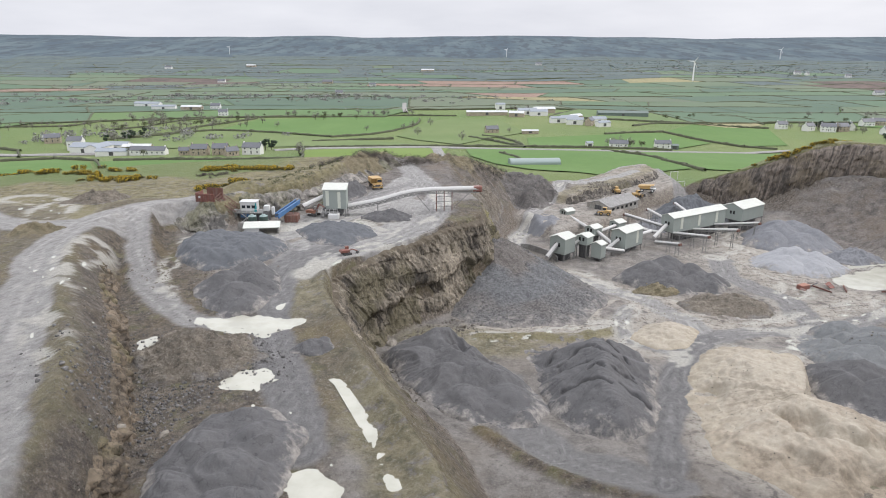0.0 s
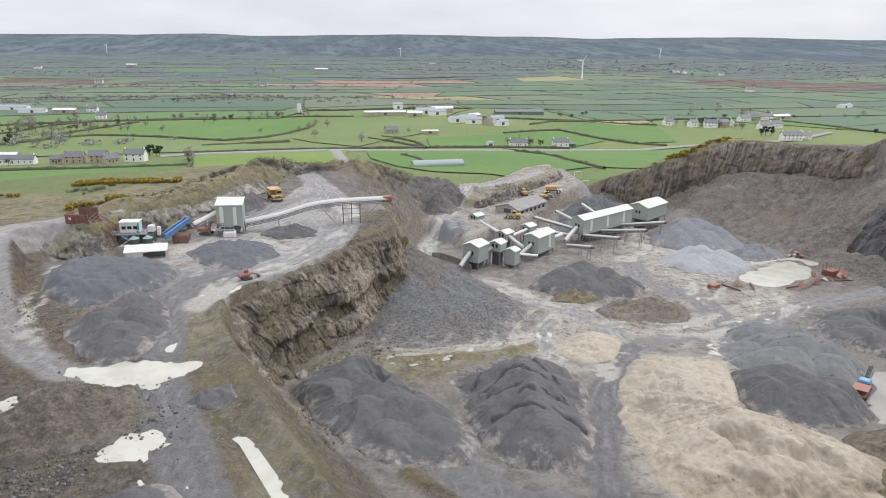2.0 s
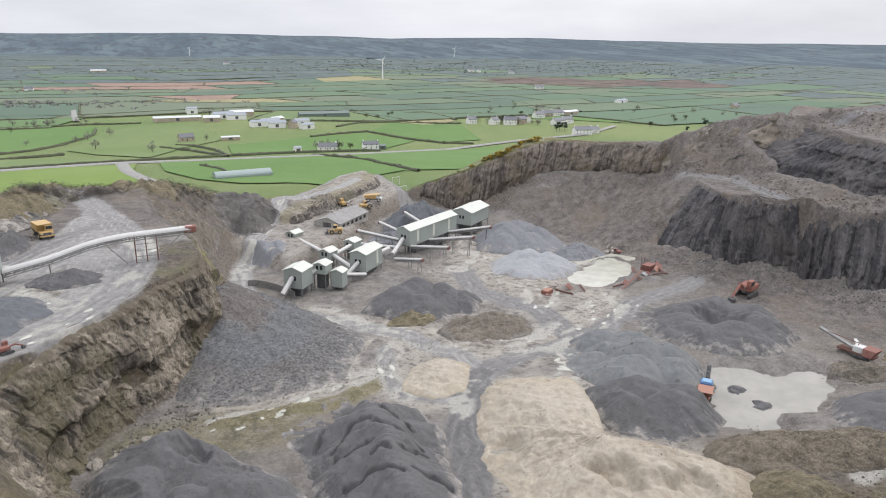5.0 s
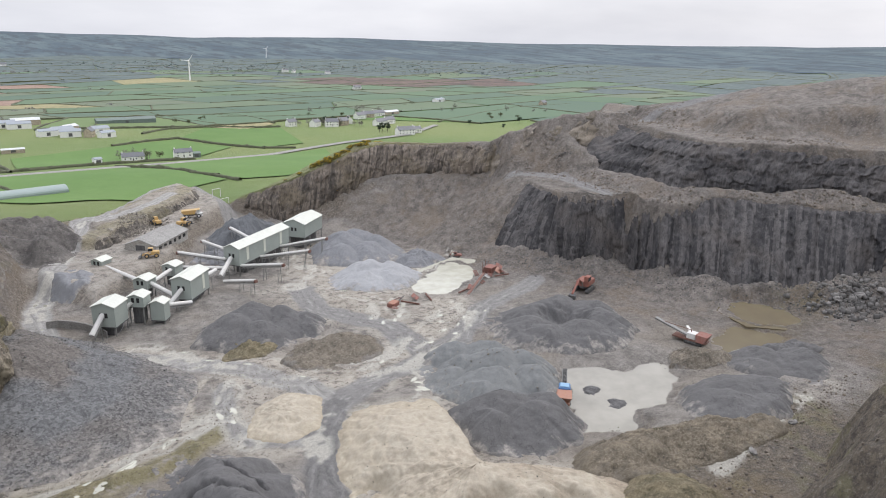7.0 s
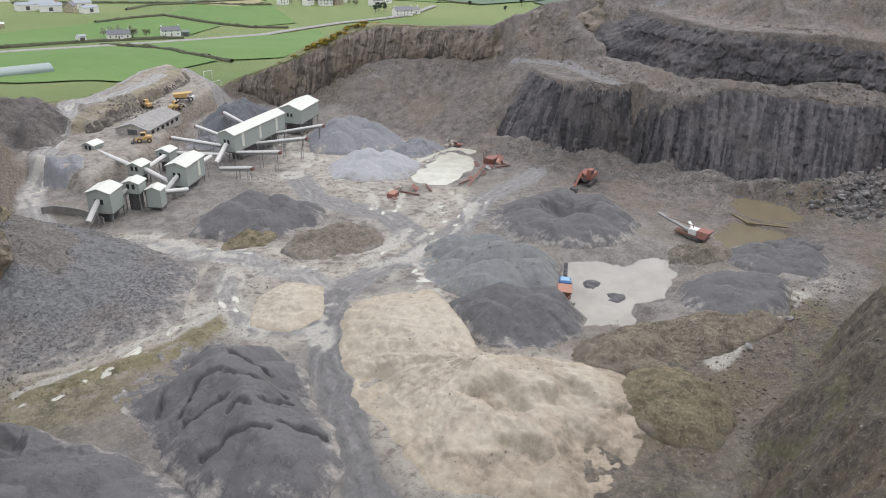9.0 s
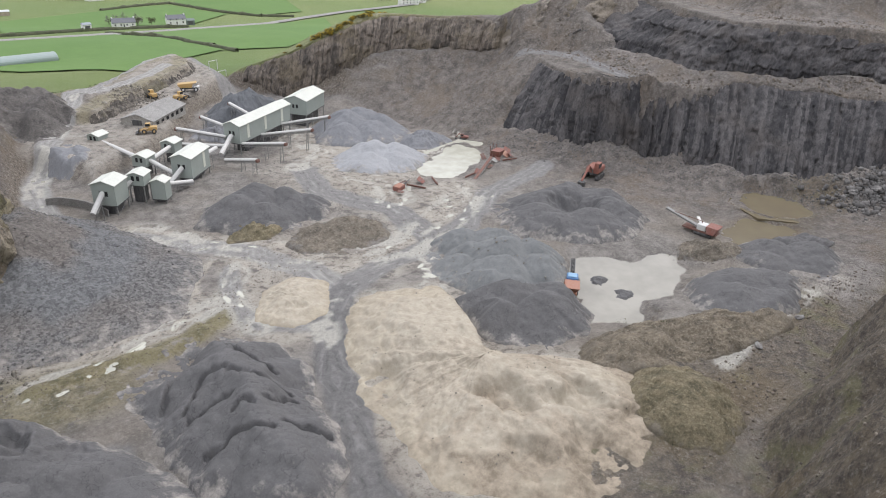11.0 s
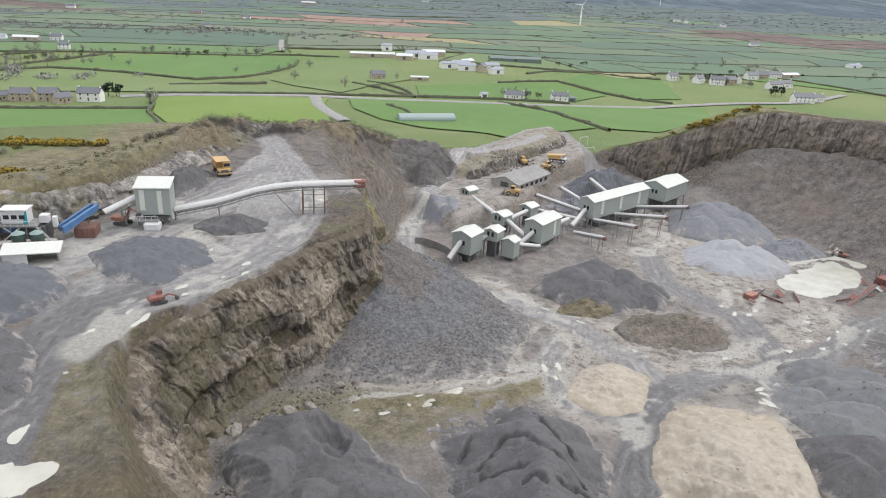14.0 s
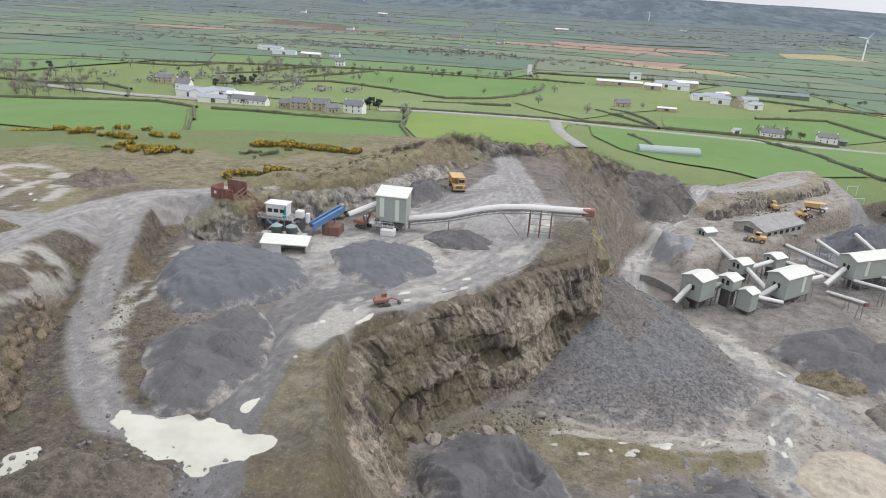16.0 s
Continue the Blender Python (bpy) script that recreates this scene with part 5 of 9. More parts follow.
# front of the grey green heap, in a darker gravel
tipped_heap("dark_stockpile", [(80, 147), (89, 149), (100, 145), (109, 138), (108, 129), (97, 122), (86, 123), (79, 133)], [(92, 141, 6.6), (95, 133, 6.0), (87, 137, 5.0), (101, 135, 5.0)], dark_gravel,
            "dark front cone of the heap at the edge of the sand", slope=0.6, blunt=1.8, seed=23, rings=60)
tipped_heap("dark_stockpile", [(121, 178), (127, 187), (141, 189), (157, 184), (165, 167), (157, 153), (143, 147), (128, 152), (119, 165)],
            [(133, 171, 4.6), (141, 177, 5.0), (150, 176, 5.8), (156, 168, 6.0), (150, 161, 5.8), (140, 159, 5.6), (131, 163, 4.8), (126, 160, 3.0)], dark_gravel,
            "dark oval heap of gravel with a hollow top", slope=0.5, blunt=2.0, bites=((144, 168, 2.2, 4.5),), seed=9, rings=70)
tipped_heap("dark_stockpile", [(124, 118), (131, 125), (142, 124), (153, 118), (151, 107), (139, 101), (127, 103), (122, 110)], [(133, 112, 3.4), (140, 115, 3.6), (146, 111, 3.2), (138, 107, 2.8)], dark_gravel,
            "low dark heap of gravel near the pond", slope=0.45, blunt=4.0, seed=10, rings=50)
tipped_heap("dark_stockpile", [(151, 113), (153, 124), (163, 130), (178, 126), (180, 116), (170, 105), (157, 103)], [(158, 119, 2.6), (166, 122, 2.8), (169, 112, 4.4), (173, 121, 2.4)], dark_gravel,
            "small dark heap of gravel near the slope", slope=0.5, blunt=2.0, seed=11, rings=50)
tipped_heap("slate_stockpile", [(118, 270), (126, 290), (146, 297), (160, 286), (158, 266), (146, 256), (130, 257)], [(136, 280, 9.0), (145, 282, 8.4), (150, 274, 7.2), (130, 271, 6.4), (141, 268, 6.6)], slate_gravel,
            "blue grey cone of aggregate below the screening shed", slope=0.6, blunt=1.6, seed=12, rings=60)
tipped_heap("slate_stockpile", [(108, 238), (114, 254), (130, 260), (144, 250), (143, 234), (130, 225), (115, 228)], [(126, 244, 6.4), (133, 241, 5.6), (120, 238, 4.8), (129, 235, 4.4)], dust_gravel,
            "pale grey cone of dusty aggregate", slope=0.52, blunt=1.6, seed=13, rings=60)
stockpile("slate_stockpile", [(140, 252), (150, 262), (163, 258), (164, 246), (152, 241), (143, 244)], (152, 251), 5.0, slate_gravel, "small blue grey cone of aggregate", 0.4, 14, 0.1)
stockpile("slate_stockpile", [(90, 306), (98, 328), (114, 338), (132, 330), (134, 310), (120, 299), (102, 297)], (111, 317), 11.5, night_gravel,
          "blue grey cone of aggregate behind the screening shed", 0.4, 15, 0.1)
stockpile("slate_stockpile", [(80, 298), (88, 310), (100, 308), (102, 296), (92, 288)], (91, 299), 4.0, slate_gravel, "small grey cone of aggregate under a conveyor", 0.3, 24, 0.1)
tipped_heap("dark_stockpile", [(53, 216), (60, 230), (74, 236), (87, 229), (93, 214), (84, 204), (72, 202), (60, 206)], [(66, 219, 6.6), (73, 222, 7.4), (80, 218, 6.0), (70, 213, 5.4), (86, 213, 4.2)], dark_gravel,
            "dark heap in front of the screening plant", slope=0.62, blunt=1.6, seed=16, rings=60)
tipped_heap("spoil_bank", [(67, 194), (76, 203), (90, 201), (97, 192), (92, 183), (78, 180), (69, 185)], [(78, 194, 2.6), (85, 193, 3.0), (90, 190, 2.2), (73, 191, 1.8)], spoil_mat, "brown mound of stony spoil",
            slope=0.36, blunt=2.0, scarps=0.5, seed=25, category="bank", rings=44, rough=0.3)
stockpile("spoil_bank", [(56, 204), (62, 212), (70, 212), (74, 205), (66, 200)], (65, 207), 1.8, mossy_spoil, "small mossy mound beside the dark heap", 0.8, 26, 0.4, "bank", lumps=0.3)
stockpile("slate_stockpile", [(-71, 167), (-69, 175), (-59, 181), (-46, 178), (-40, 168), (-44, 158), (-50, 153), (-57, 149), (-66, 157)], (-56, 166), 3.4, night_gravel,
          "flat blue grey heap of chippings on the bench", 0.5, 17, 0.55)
tipped_heap("dark_stockpile", [(-56, 140), (-52, 149), (-45, 156), (-39, 149), (-36, 138), (-39, 128), (-45, 125), (-51, 130)], [(-46, 149, 4.0), (-43, 142, 4.2), (-45, 134, 3.6), (-49, 141, 3.8), (-42, 130, 2.2)], dark_gravel,
            "rough dark heap of stone on the bench", slope=0.6, blunt=1.4, scarps=0.12, seed=18, rings=50, rough=0.22)
stockpile("slate_stockpile", [(-44, 184), (-36, 194), (-24, 191), (-20, 180), (-27, 170), (-37, 172)], (-32, 183), 2.6, night_gravel,
          "low blue grey heap under the screening tower", 0.3, 19, 0.35)
stockpile("rubble_mound", [(-57, 108), (-50, 117), (-38, 117), (-31, 109), (-36, 100), (-48, 97)], (-44, 108), 2.4, spoil_mat, "heap of broken dark rubble on the bench", 0.8, 20, 0.45, lumps=0.35)
tipped_heap("dark_stockpile", [(-39, 76), (-36, 88), (-27, 93), (-20, 85), (-20, 66), (-29, 58), (-37, 64)], [(-30, 86, 3.6), (-26, 81, 3.8), (-33, 79, 3.8), (-28, 74, 4.2), (-33, 70, 3.6), (-26, 67, 3.6), (-31, 63, 2.8)], dark_gravel,
            "ridged dark heap of gravel beside the bench track", slope=0.6, blunt=0.9, scarps=0.3, seed=21, rings=60)
stockpile("dark_stockpile", [(-29, 110), (-27, 114), (-22, 115), (-20, 111), (-24, 108)], (-24, 112), 1.8, dark_gravel, "small dark heap of fines on the bench track", 0.3, 27, 0.1)
stockpile("dark_stockpile", [(-30, 199), (-20, 204), (-11, 201), (-12, 195), (-22, 193)], (-17, 198), 2.6, dark_gravel, "small dark heap under the long conveyor", 0.4, 28, 0.15)
stockpile("dark_stockpile", [(-40, 222), (-37, 234), (-30, 238), (-28, 226), (-33, 216)], (-34, 227), 4.2, dark_gravel, "dark heap tipped against the rock face", 0.5, 29, 0.2)
tipped_heap("slate_stockpile", [(32, 284), (37, 297), (44, 297), (47, 287), (43, 277), (36, 275)], [(38, 288, 2.2), (42, 287, 2.0), (40, 281, 1.6)], slate_gravel, "low blue grey heap beside the haul ramp", slope=0.36, blunt=1.6, edge=0.4, seed=61, rings=40)
tipped_heap("spoil_bank", [(22, 322), (30, 340), (40, 348), (50, 338), (50, 318), (40, 302), (30, 302)], [(34, 334, 5.0), (40, 338, 5.4), (44, 326, 5.6), (38, 314, 4.6), (30, 320, 3.6)], night_spoil, "dark ridged spoil heap above the haul ramp",
            slope=0.62, blunt=0.9, seed=62, category="bank", rings=60, rough=0.3)


# ---- shallow puddles along the tracks ----
def flecks(line, spread, count, lo, hi, seed, stretch=2.0):
    gen = np.random.default_rng(seed)
    c, _ = resample(line, 300)
    k = gen.integers(0, 299, count)
    p = c[k] + gen.normal(size=(count, 2)) * spread
    way = c[k + 1] - c[k]
    way /= np.hypot(*way.T)[:, None] + 1e-9
    a = np.linspace(0, 2 * np.pi, 20, endpoint=False)
    edge = gen.random((count, 20))
    edge = 0.5 * edge + 0.25 * (np.roll(edge, 1, 1) + np.roll(edge, -1, 1))
    r = (lo + (hi - lo) * gen.random((count, 1)) ** 2) * (0.35 + 1.1 * edge)
    long = stretch * (0.5 + gen.random((count, 1)))
    u, w = r * np.cos(a) * long, r * np.sin(a)
    x = p[:, :1] + u * way[:, :1] - w * way[:, 1:]
    y = p[:, 1:] + u * way[:, 1:] + w * way[:, :1]
    z = terrain(x.ravel(), y.ravel()).reshape(x.shape)
    z = 0.75 * z + 0.25 * z.mean(1, keepdims=True) + 0.05
    return np.stack([x, y, z], -1).reshape(-1, 20, 3)


spots = np.concatenate([
    flecks([(-34, 128), (-33, 150), (-28, 164), (-14, 176), (-5, 192), (-1, 210), (-1, 225)], 1.6, 18, 0.3, 0.94, 1),
    flecks([(-42, 184), (-36, 178), (-44, 186), (-26, 196), (-22, 186)], 3, 22, 0.2, 0.77, 2),
    flecks([(40, 222), (52, 206), (64, 190), (72, 180), (90, 178), (112, 186), (130, 200)], 3.5, 38, 0.2, 0.68, 3),
    flecks([(82, 158), (88, 162), (92, 158)], 2.5, 7, 0.4, 1.02, 4),
    flecks([(8, 165), (22, 167), (36, 176)], 2, 14, 0.3, 0.94, 5),
    flecks([(46, 165), (46, 176), (50, 186)], 2, 6, 0.3, 0.77, 6),
    flecks([(108, 236), (118, 222), (112, 212), (104, 205)], 4, 14, 0.3, 0.85, 7),
    flecks([(116, 196), (124, 186), (132, 192)], 3, 7, 0.4, 1.19, 8),
    flecks([(-60, 90), (-72, 112), (-80, 135)], 3, 14, 0.15, 0.59, 9, 3.0),
    flecks([(-128, 196), (-112, 190), (-104, 170)], 6, 16, 0.2, 0.68, 10),
    flecks([(24, 250), (25, 270), (36, 300)], 2.5, 8, 0.3, 0.77, 11),
    flecks([(148, 240), (160, 246), (168, 252)], 3, 5, 0.5, 1.36, 12),
    flecks([(40, 128), (44, 138), (40, 150)], 2, 4, 0.3, 0.68, 13),
    flecks([(-30, 90), (-26, 84), (-22, 78)], 3, 16, 0.15, 0.51, 14),
])
fv = spots.reshape(-1, 3)
ff = [tuple(range(20 * k, 20 * k + 20)) for k in range(len(spots))]
tagged(mesh_object("shallow_puddles", fv, ff, [water_mat]), "small pale puddles along the tracks", "puddle", kind="stuff")

stockpile("gravel_islet", [(116, 138), (119, 141), (123, 140), (122, 137), (118, 136)], (119.5, 138.6), 1.0, dark_gravel, "small dark gravel island in the muddy pond", 0.2, 41, 0.5)
stockpile("gravel_islet", [(115, 131), (119, 134), (124, 132), (122, 129), (118, 129)], (119.5, 131.4), 0.9, dark_gravel, "small dark gravel island in the muddy pond", 0.2, 42, 0.5)
stockpile("spoil_bank", [(-44, 252), (-40, 268), (-30, 278), (-24, 270), (-29, 256), (-36, 246)], (-34, 263), 2.6, mossy_spoil, "grassy brown mound behind the upper bench", 0.8, 43, 0.3, "bank", lumps=0.25)
stockpile("spoil_bank", [(-14, 292), (-6, 306), (8, 312), (12, 300), (4, 288), (-6, 284)], (0, 299), 2.2, mossy_spoil, "grassy brown mound at the bench exit", 0.8, 44, 0.3, "bank", lumps=0.25)
stockpile("spoil_bank", [(2, 262), (6, 282), (16, 300), (24, 300), (20, 280), (13, 258)], (11, 280), 3.4, spoil_mat, "dark spoil ridge between the bench and the ramp", 1.2, 45, 0.25, "bank", lumps=0.2)
stockpile("rubble_mound", [(144, 134), (150, 139), (160, 134), (162, 127), (154, 125), (147, 128)], (153, 131.5), 2.4, spoil_mat, "stony brown heap beside the pond", 0.8, 46, 0.3, lumps=0.3)
stockpile("dark_stockpile", [(162, 124), (172, 128), (184, 122), (184, 113), (172, 114), (164, 118)], (174, 120), 2.6, dark_gravel, "low dark heap beside the brown pool", 0.4, 47, 0.4)
stockpile("spoil_bank", [(-112, 186), (-108, 198), (-98, 202), (-92, 196), (-98, 186)], (-102, 193), 2.6, spoil_mat, "low dark mound of spoil on the heath", 0.6, 48, 0.3, "bank", lumps=0.3, foot=1.4)
stockpile("spoil_bank", [(-104, 150), (-100, 162), (-92, 160), (-94, 148)], (-98, 155), 2.0, mossy_spoil, "low mossy mound beside the haul road", 0.6, 49, 0.3, "bank", lumps=0.3, foot=1.4)

# ---- parts of things ----
def empty(name, m, label, category, group="", kind=""):
    ob = new(name)
    ob.matrix_basis = m
    return tagged(ob, label, category, group, kind)


def part(name, bm, mat, parent, label=""):
    me = bpy.data.meshes.new(name)
    bm.to_mesh(me)
    bm.free()
    if mat:
        me.materials.append(mat)
    ob = new(name, me)
    ob.parent = parent
    if label:
        ob["label"] = label
    return ob


def box(bm, lo, hi, bevel=0.0):
    ret = bmesh.ops.create_cube(bm, size=1.0)
    for v in ret["verts"]:
        v.co = Vector([lo[k] + (v.co[k] + 0.5) * (hi[k] - lo[k]) for k in range(3)])
    if bevel:
        es = list({e for v in ret["verts"] for e in v.link_edges})
        bmesh.ops.bevel(bm, geom=es, offset=bevel, segments=1, affect="EDGES")
    return bm


def a_box(lo, hi, bevel=0.0):
    return box(bmesh.new(), lo, hi, bevel)


def rod(bm, a, b, r, sides=8, r2=None):
    """A round bar between two places."""
    a, b = Vector(a), Vector(b)
    turn = (b - a).to_track_quat("Z", "Y").to_matrix().to_4x4()
    bmesh.ops.create_cone(bm, cap_ends=True, segments=sides, radius1=r, radius2=r if r2 is None else r2, depth=(b - a).length,
                          matrix=Matrix.Translation((a + b) / 2) @ turn)
    return bm


def a_rod(a, b, r, sides=8, r2=None):
    return rod(bmesh.new(), a, b, r, sides, r2)


def beam(bm, a, b, w=0.15):
    """A square bar between two places."""
    return rod(bm, a, b, w * 0.72, 4)


def prism(points, depth_vec):
    """A flat outline pushed along a vector."""
    bm = bmesh.new()
    lo = [bm.verts.new(p) for p in points]
    hi = [bm.verts.new(Vector(p) + Vector(depth_vec)) for p in points]
    bm.faces.new(lo[::-1])
    bm.faces.new(hi)
    for k in range(len(lo)):
        j = (k + 1) % len(lo)
        bm.faces.new((lo[k], lo[j], hi[j], hi[k]))
    bmesh.ops.recalc_face_normals(bm, faces=bm.faces)
    return bm


def ribbed(name, color, dirt=0.3):
    """Profiled sheet cladding: upright ribs, dust streaks, slight fading."""
    k = Nodes(name)
    wave = k.n.new("ShaderNodeTexWave")
    wave.bands_direction = "X"
    wave.inputs["Scale"].default_value = 1.6
    k.l.new(k.coord, wave.inputs["Vector"])
    streak = k.noise(0.9, 6, 0.6, stretch=(2.5, 2.5, 0.25))
    c = k.mix(k.span(streak, 0.4, 0.75, 0, dirt), color, (0.33, 0.33, 0.31))
    c = k.mix(k.span(k.noise(0.25, 3), 0.4, 0.7, 0, 0.3), c, tuple(v * 0.75 for v in color))
    return k.done(c, 0.6, 0, wave.outputs["Fac"], 0.25, 0.04)


clad = ribbed("grey_green_cladding", (0.315, 0.352, 0.318))
roof_white = ribbed("pale_roof_sheet", (0.6, 0.61, 0.545), 0.3)
light_panel = painted("translucent_roof_panel", (0.62, 0.64, 0.55), 0.4, 0.2)
steel = painted("galvanised_steel", (0.2, 0.2, 0.19), 0.55, 0.5)
dark_steel = painted("dark_steel", (0.06, 0.06, 0.062), 0.6, 0.4)
rust = painted("rusty_steel", (0.15, 0.062, 0.042), 0.8, 0.4)
red_rust = painted("faded_red_steel", (0.22, 0.078, 0.056), 0.75, 0.4)
white_metal = painted("white_metal", (0.62, 0.62, 0.6), 0.5, 0.25)
tube_metal = painted("pale_galvanised_cover", (0.55, 0.54, 0.51), 0.45, 0.3)
blue_metal = painted("blue_painted_steel", (0.06, 0.17, 0.36), 0.5, 0.3)
teal_metal = painted("teal_painted_steel", (0.03, 0.3, 0.32), 0.5, 0.2)
yellow_metal = painted("yellow_painted_steel", (0.5, 0.32, 0.11), 0.5, 0.3)
orange_metal = painted("orange_painted_steel", (0.32, 0.14, 0.085), 0.6, 0.3)
rubber = painted("black_rubber", (0.025, 0.025, 0.026), 0.85, 0.5)
concrete = speckled("concrete", (0.3, 0.285, 0.255), (0.45, 0.43, 0.39), 1.5)
dusty_concrete = speckled("dusty_grey_concrete", (0.2, 0.192, 0.18), (0.3, 0.29, 0.272), 1.2)
tan_concrete = speckled("stained_concrete", (0.26, 0.21, 0.13), (0.36, 0.3, 0.2), 0.8)
opening = painted("dark_opening", (0.012, 0.012, 0.013), 0.9, 0.1)
gk = Nodes("window_glass")
glass = gk.done((0.03, 0.035, 0.04), 0.08)


# ---- clad plant buildings on legs ----
def plant_shed(x, y, yaw, size, bottom, eave, ridge, ground, label, panels=(), doors=2, name="plant_building"):
    """Clad building with a low gable roof on steel legs; its length runs along local x, the gable ends face -x and +x."""
    lx, ly = size
    th = empty(name, pose(x, y, 0, 0, 0, yaw), label, "building", "sheds of the screening plant")
    hx, hy = lx / 2, ly / 2
    gable = [(-hx, -hy, bottom), (-hx, hy, bottom), (-hx, hy, eave), (-hx, 0, ridge), (-hx, -hy, eave)]
    part("wall", prism(gable, (lx, 0, 0)), clad, th)
    for side in (-1, 1):
        o = 0.35
        a = Vector((0, side * (hy + o), eave - (ridge - eave) * o / hy))
        bm = prism([(-hx - o, 0, ridge + 0.03), (-hx - o, a.y, a.z), (-hx - o, a.y, a.z + 0.16), (-hx - o, 0, ridge + 0.2)], (lx + 2 * o, 0, 0))
        part("roof", bm, roof_white, th, "pale sheet roof slope")
    for px in panels:
        part("wall_panel", a_box((px - 0.7, -hy - 0.06, bottom + 1.0), (px + 0.7, -hy + 0.05, eave - 0.5)), light_panel, th, "translucent cream light panel")
    for k in range(doors):
        py = (k - (doors - 1) / 2) * 1.5
        part("opening", a_box((-hx - 0.06, py - 0.4, bottom + 0.45 * (eave - bottom)), (-hx + 0.05, py + 0.4, bottom + 0.45 * (eave - bottom) + 1.4)), opening, th, "dark conveyor opening")
    n = max(2, int(lx / 4.5) + 1)
    for k in range(n):
        px = -hx + 0.3 + k * (lx - 0.6) / (n - 1)
        for py in (-hy + 0.3, hy - 0.3):
            part("leg", a_box((px - 0.14, py - 0.14, ground), (px + 0.14, py + 0.14, bottom + 0.02)), steel, th)
    for k in range(n - 1):
        p0, p1 = -hx + 0.3 + k * (lx - 0.6) / (n - 1), -hx + 0.3 + (k + 1) * (lx - 0.6) / (n - 1)
        part("brace", beam(bmesh.new(), (p0, -hy + 0.3, ground + 0.3), (p1, -hy + 0.3, bottom), 0.1), steel, th)
        part("brace", beam(bmesh.new(), (p1, hy - 0.3, ground + 0.3), (p0, hy - 0.3, bottom), 0.1), steel, th)
    part("floor_deck", a_box((-hx - 0.1, -hy - 0.1, bottom - 0.22), (hx + 0.1, hy + 0.1, bottom - 0.02)), dark_steel, th)
    part("machinery", a_box((-hx * 0.7, -hy * 0.6, ground + 0.4), (hx * 0.75, hy * 0.6, bottom - 0.25), 0.15), dark_steel, th, "dark screens and hoppers below the deck")
    return th


PLANT = 32.0
plant_shed(102.5, 283.6, PLANT, (32.5, 6.4), -8.4, -2.2, -0.9, -13.3, "long grey green screening shed on steel legs", (-11.2, -0.5, 10.5))
plant_shed(130.2, 301.0, PLANT + 5, (17.0, 9.5), -8.6, -3.0, -1.3, -14.2, "wide grey green shed at the end of the screening house")
plant_shed(68.0, 257.2, 43, (11.8, 6.4), -8.9, -2.6, -1.5, -11.2, "grey green secondary crusher shed on legs", (2.2,))
plant_shed(40.9, 243.0, 48, (6.8, 6.4), -7.4, -1.6, -0.5, -11.0, "square grey green hopper building beside the stone apron")
plant_shed(49.6, 246.4, 48, (4.4, 4.6), -5.2, -2.2, -1.4, -10.8, "small grey green transfer house on a steel tower")
plant_shed(54.2, 243.0, 48, (3.6, 4.0), -9.4, -4.2, -3.4, -10.8, "narrow grey green tower house", doors=0)
plant_shed(57.0, 267.4, 40, (4.8, 4.8), -7.6, -4.6, -3.7, -11.4, "small grey green transfer house")
plant_shed(69.0, 277.6, 40, (4.6, 4.8), -8.4, -5.0, -4.2, -12.3, "grey green drive house at a conveyor junction")
plant_shed(51.4, 297.6, 35, (4.6, 4.4), -8.2, -5.2, -4.4, -10.8, "small grey green surge house on trestles")


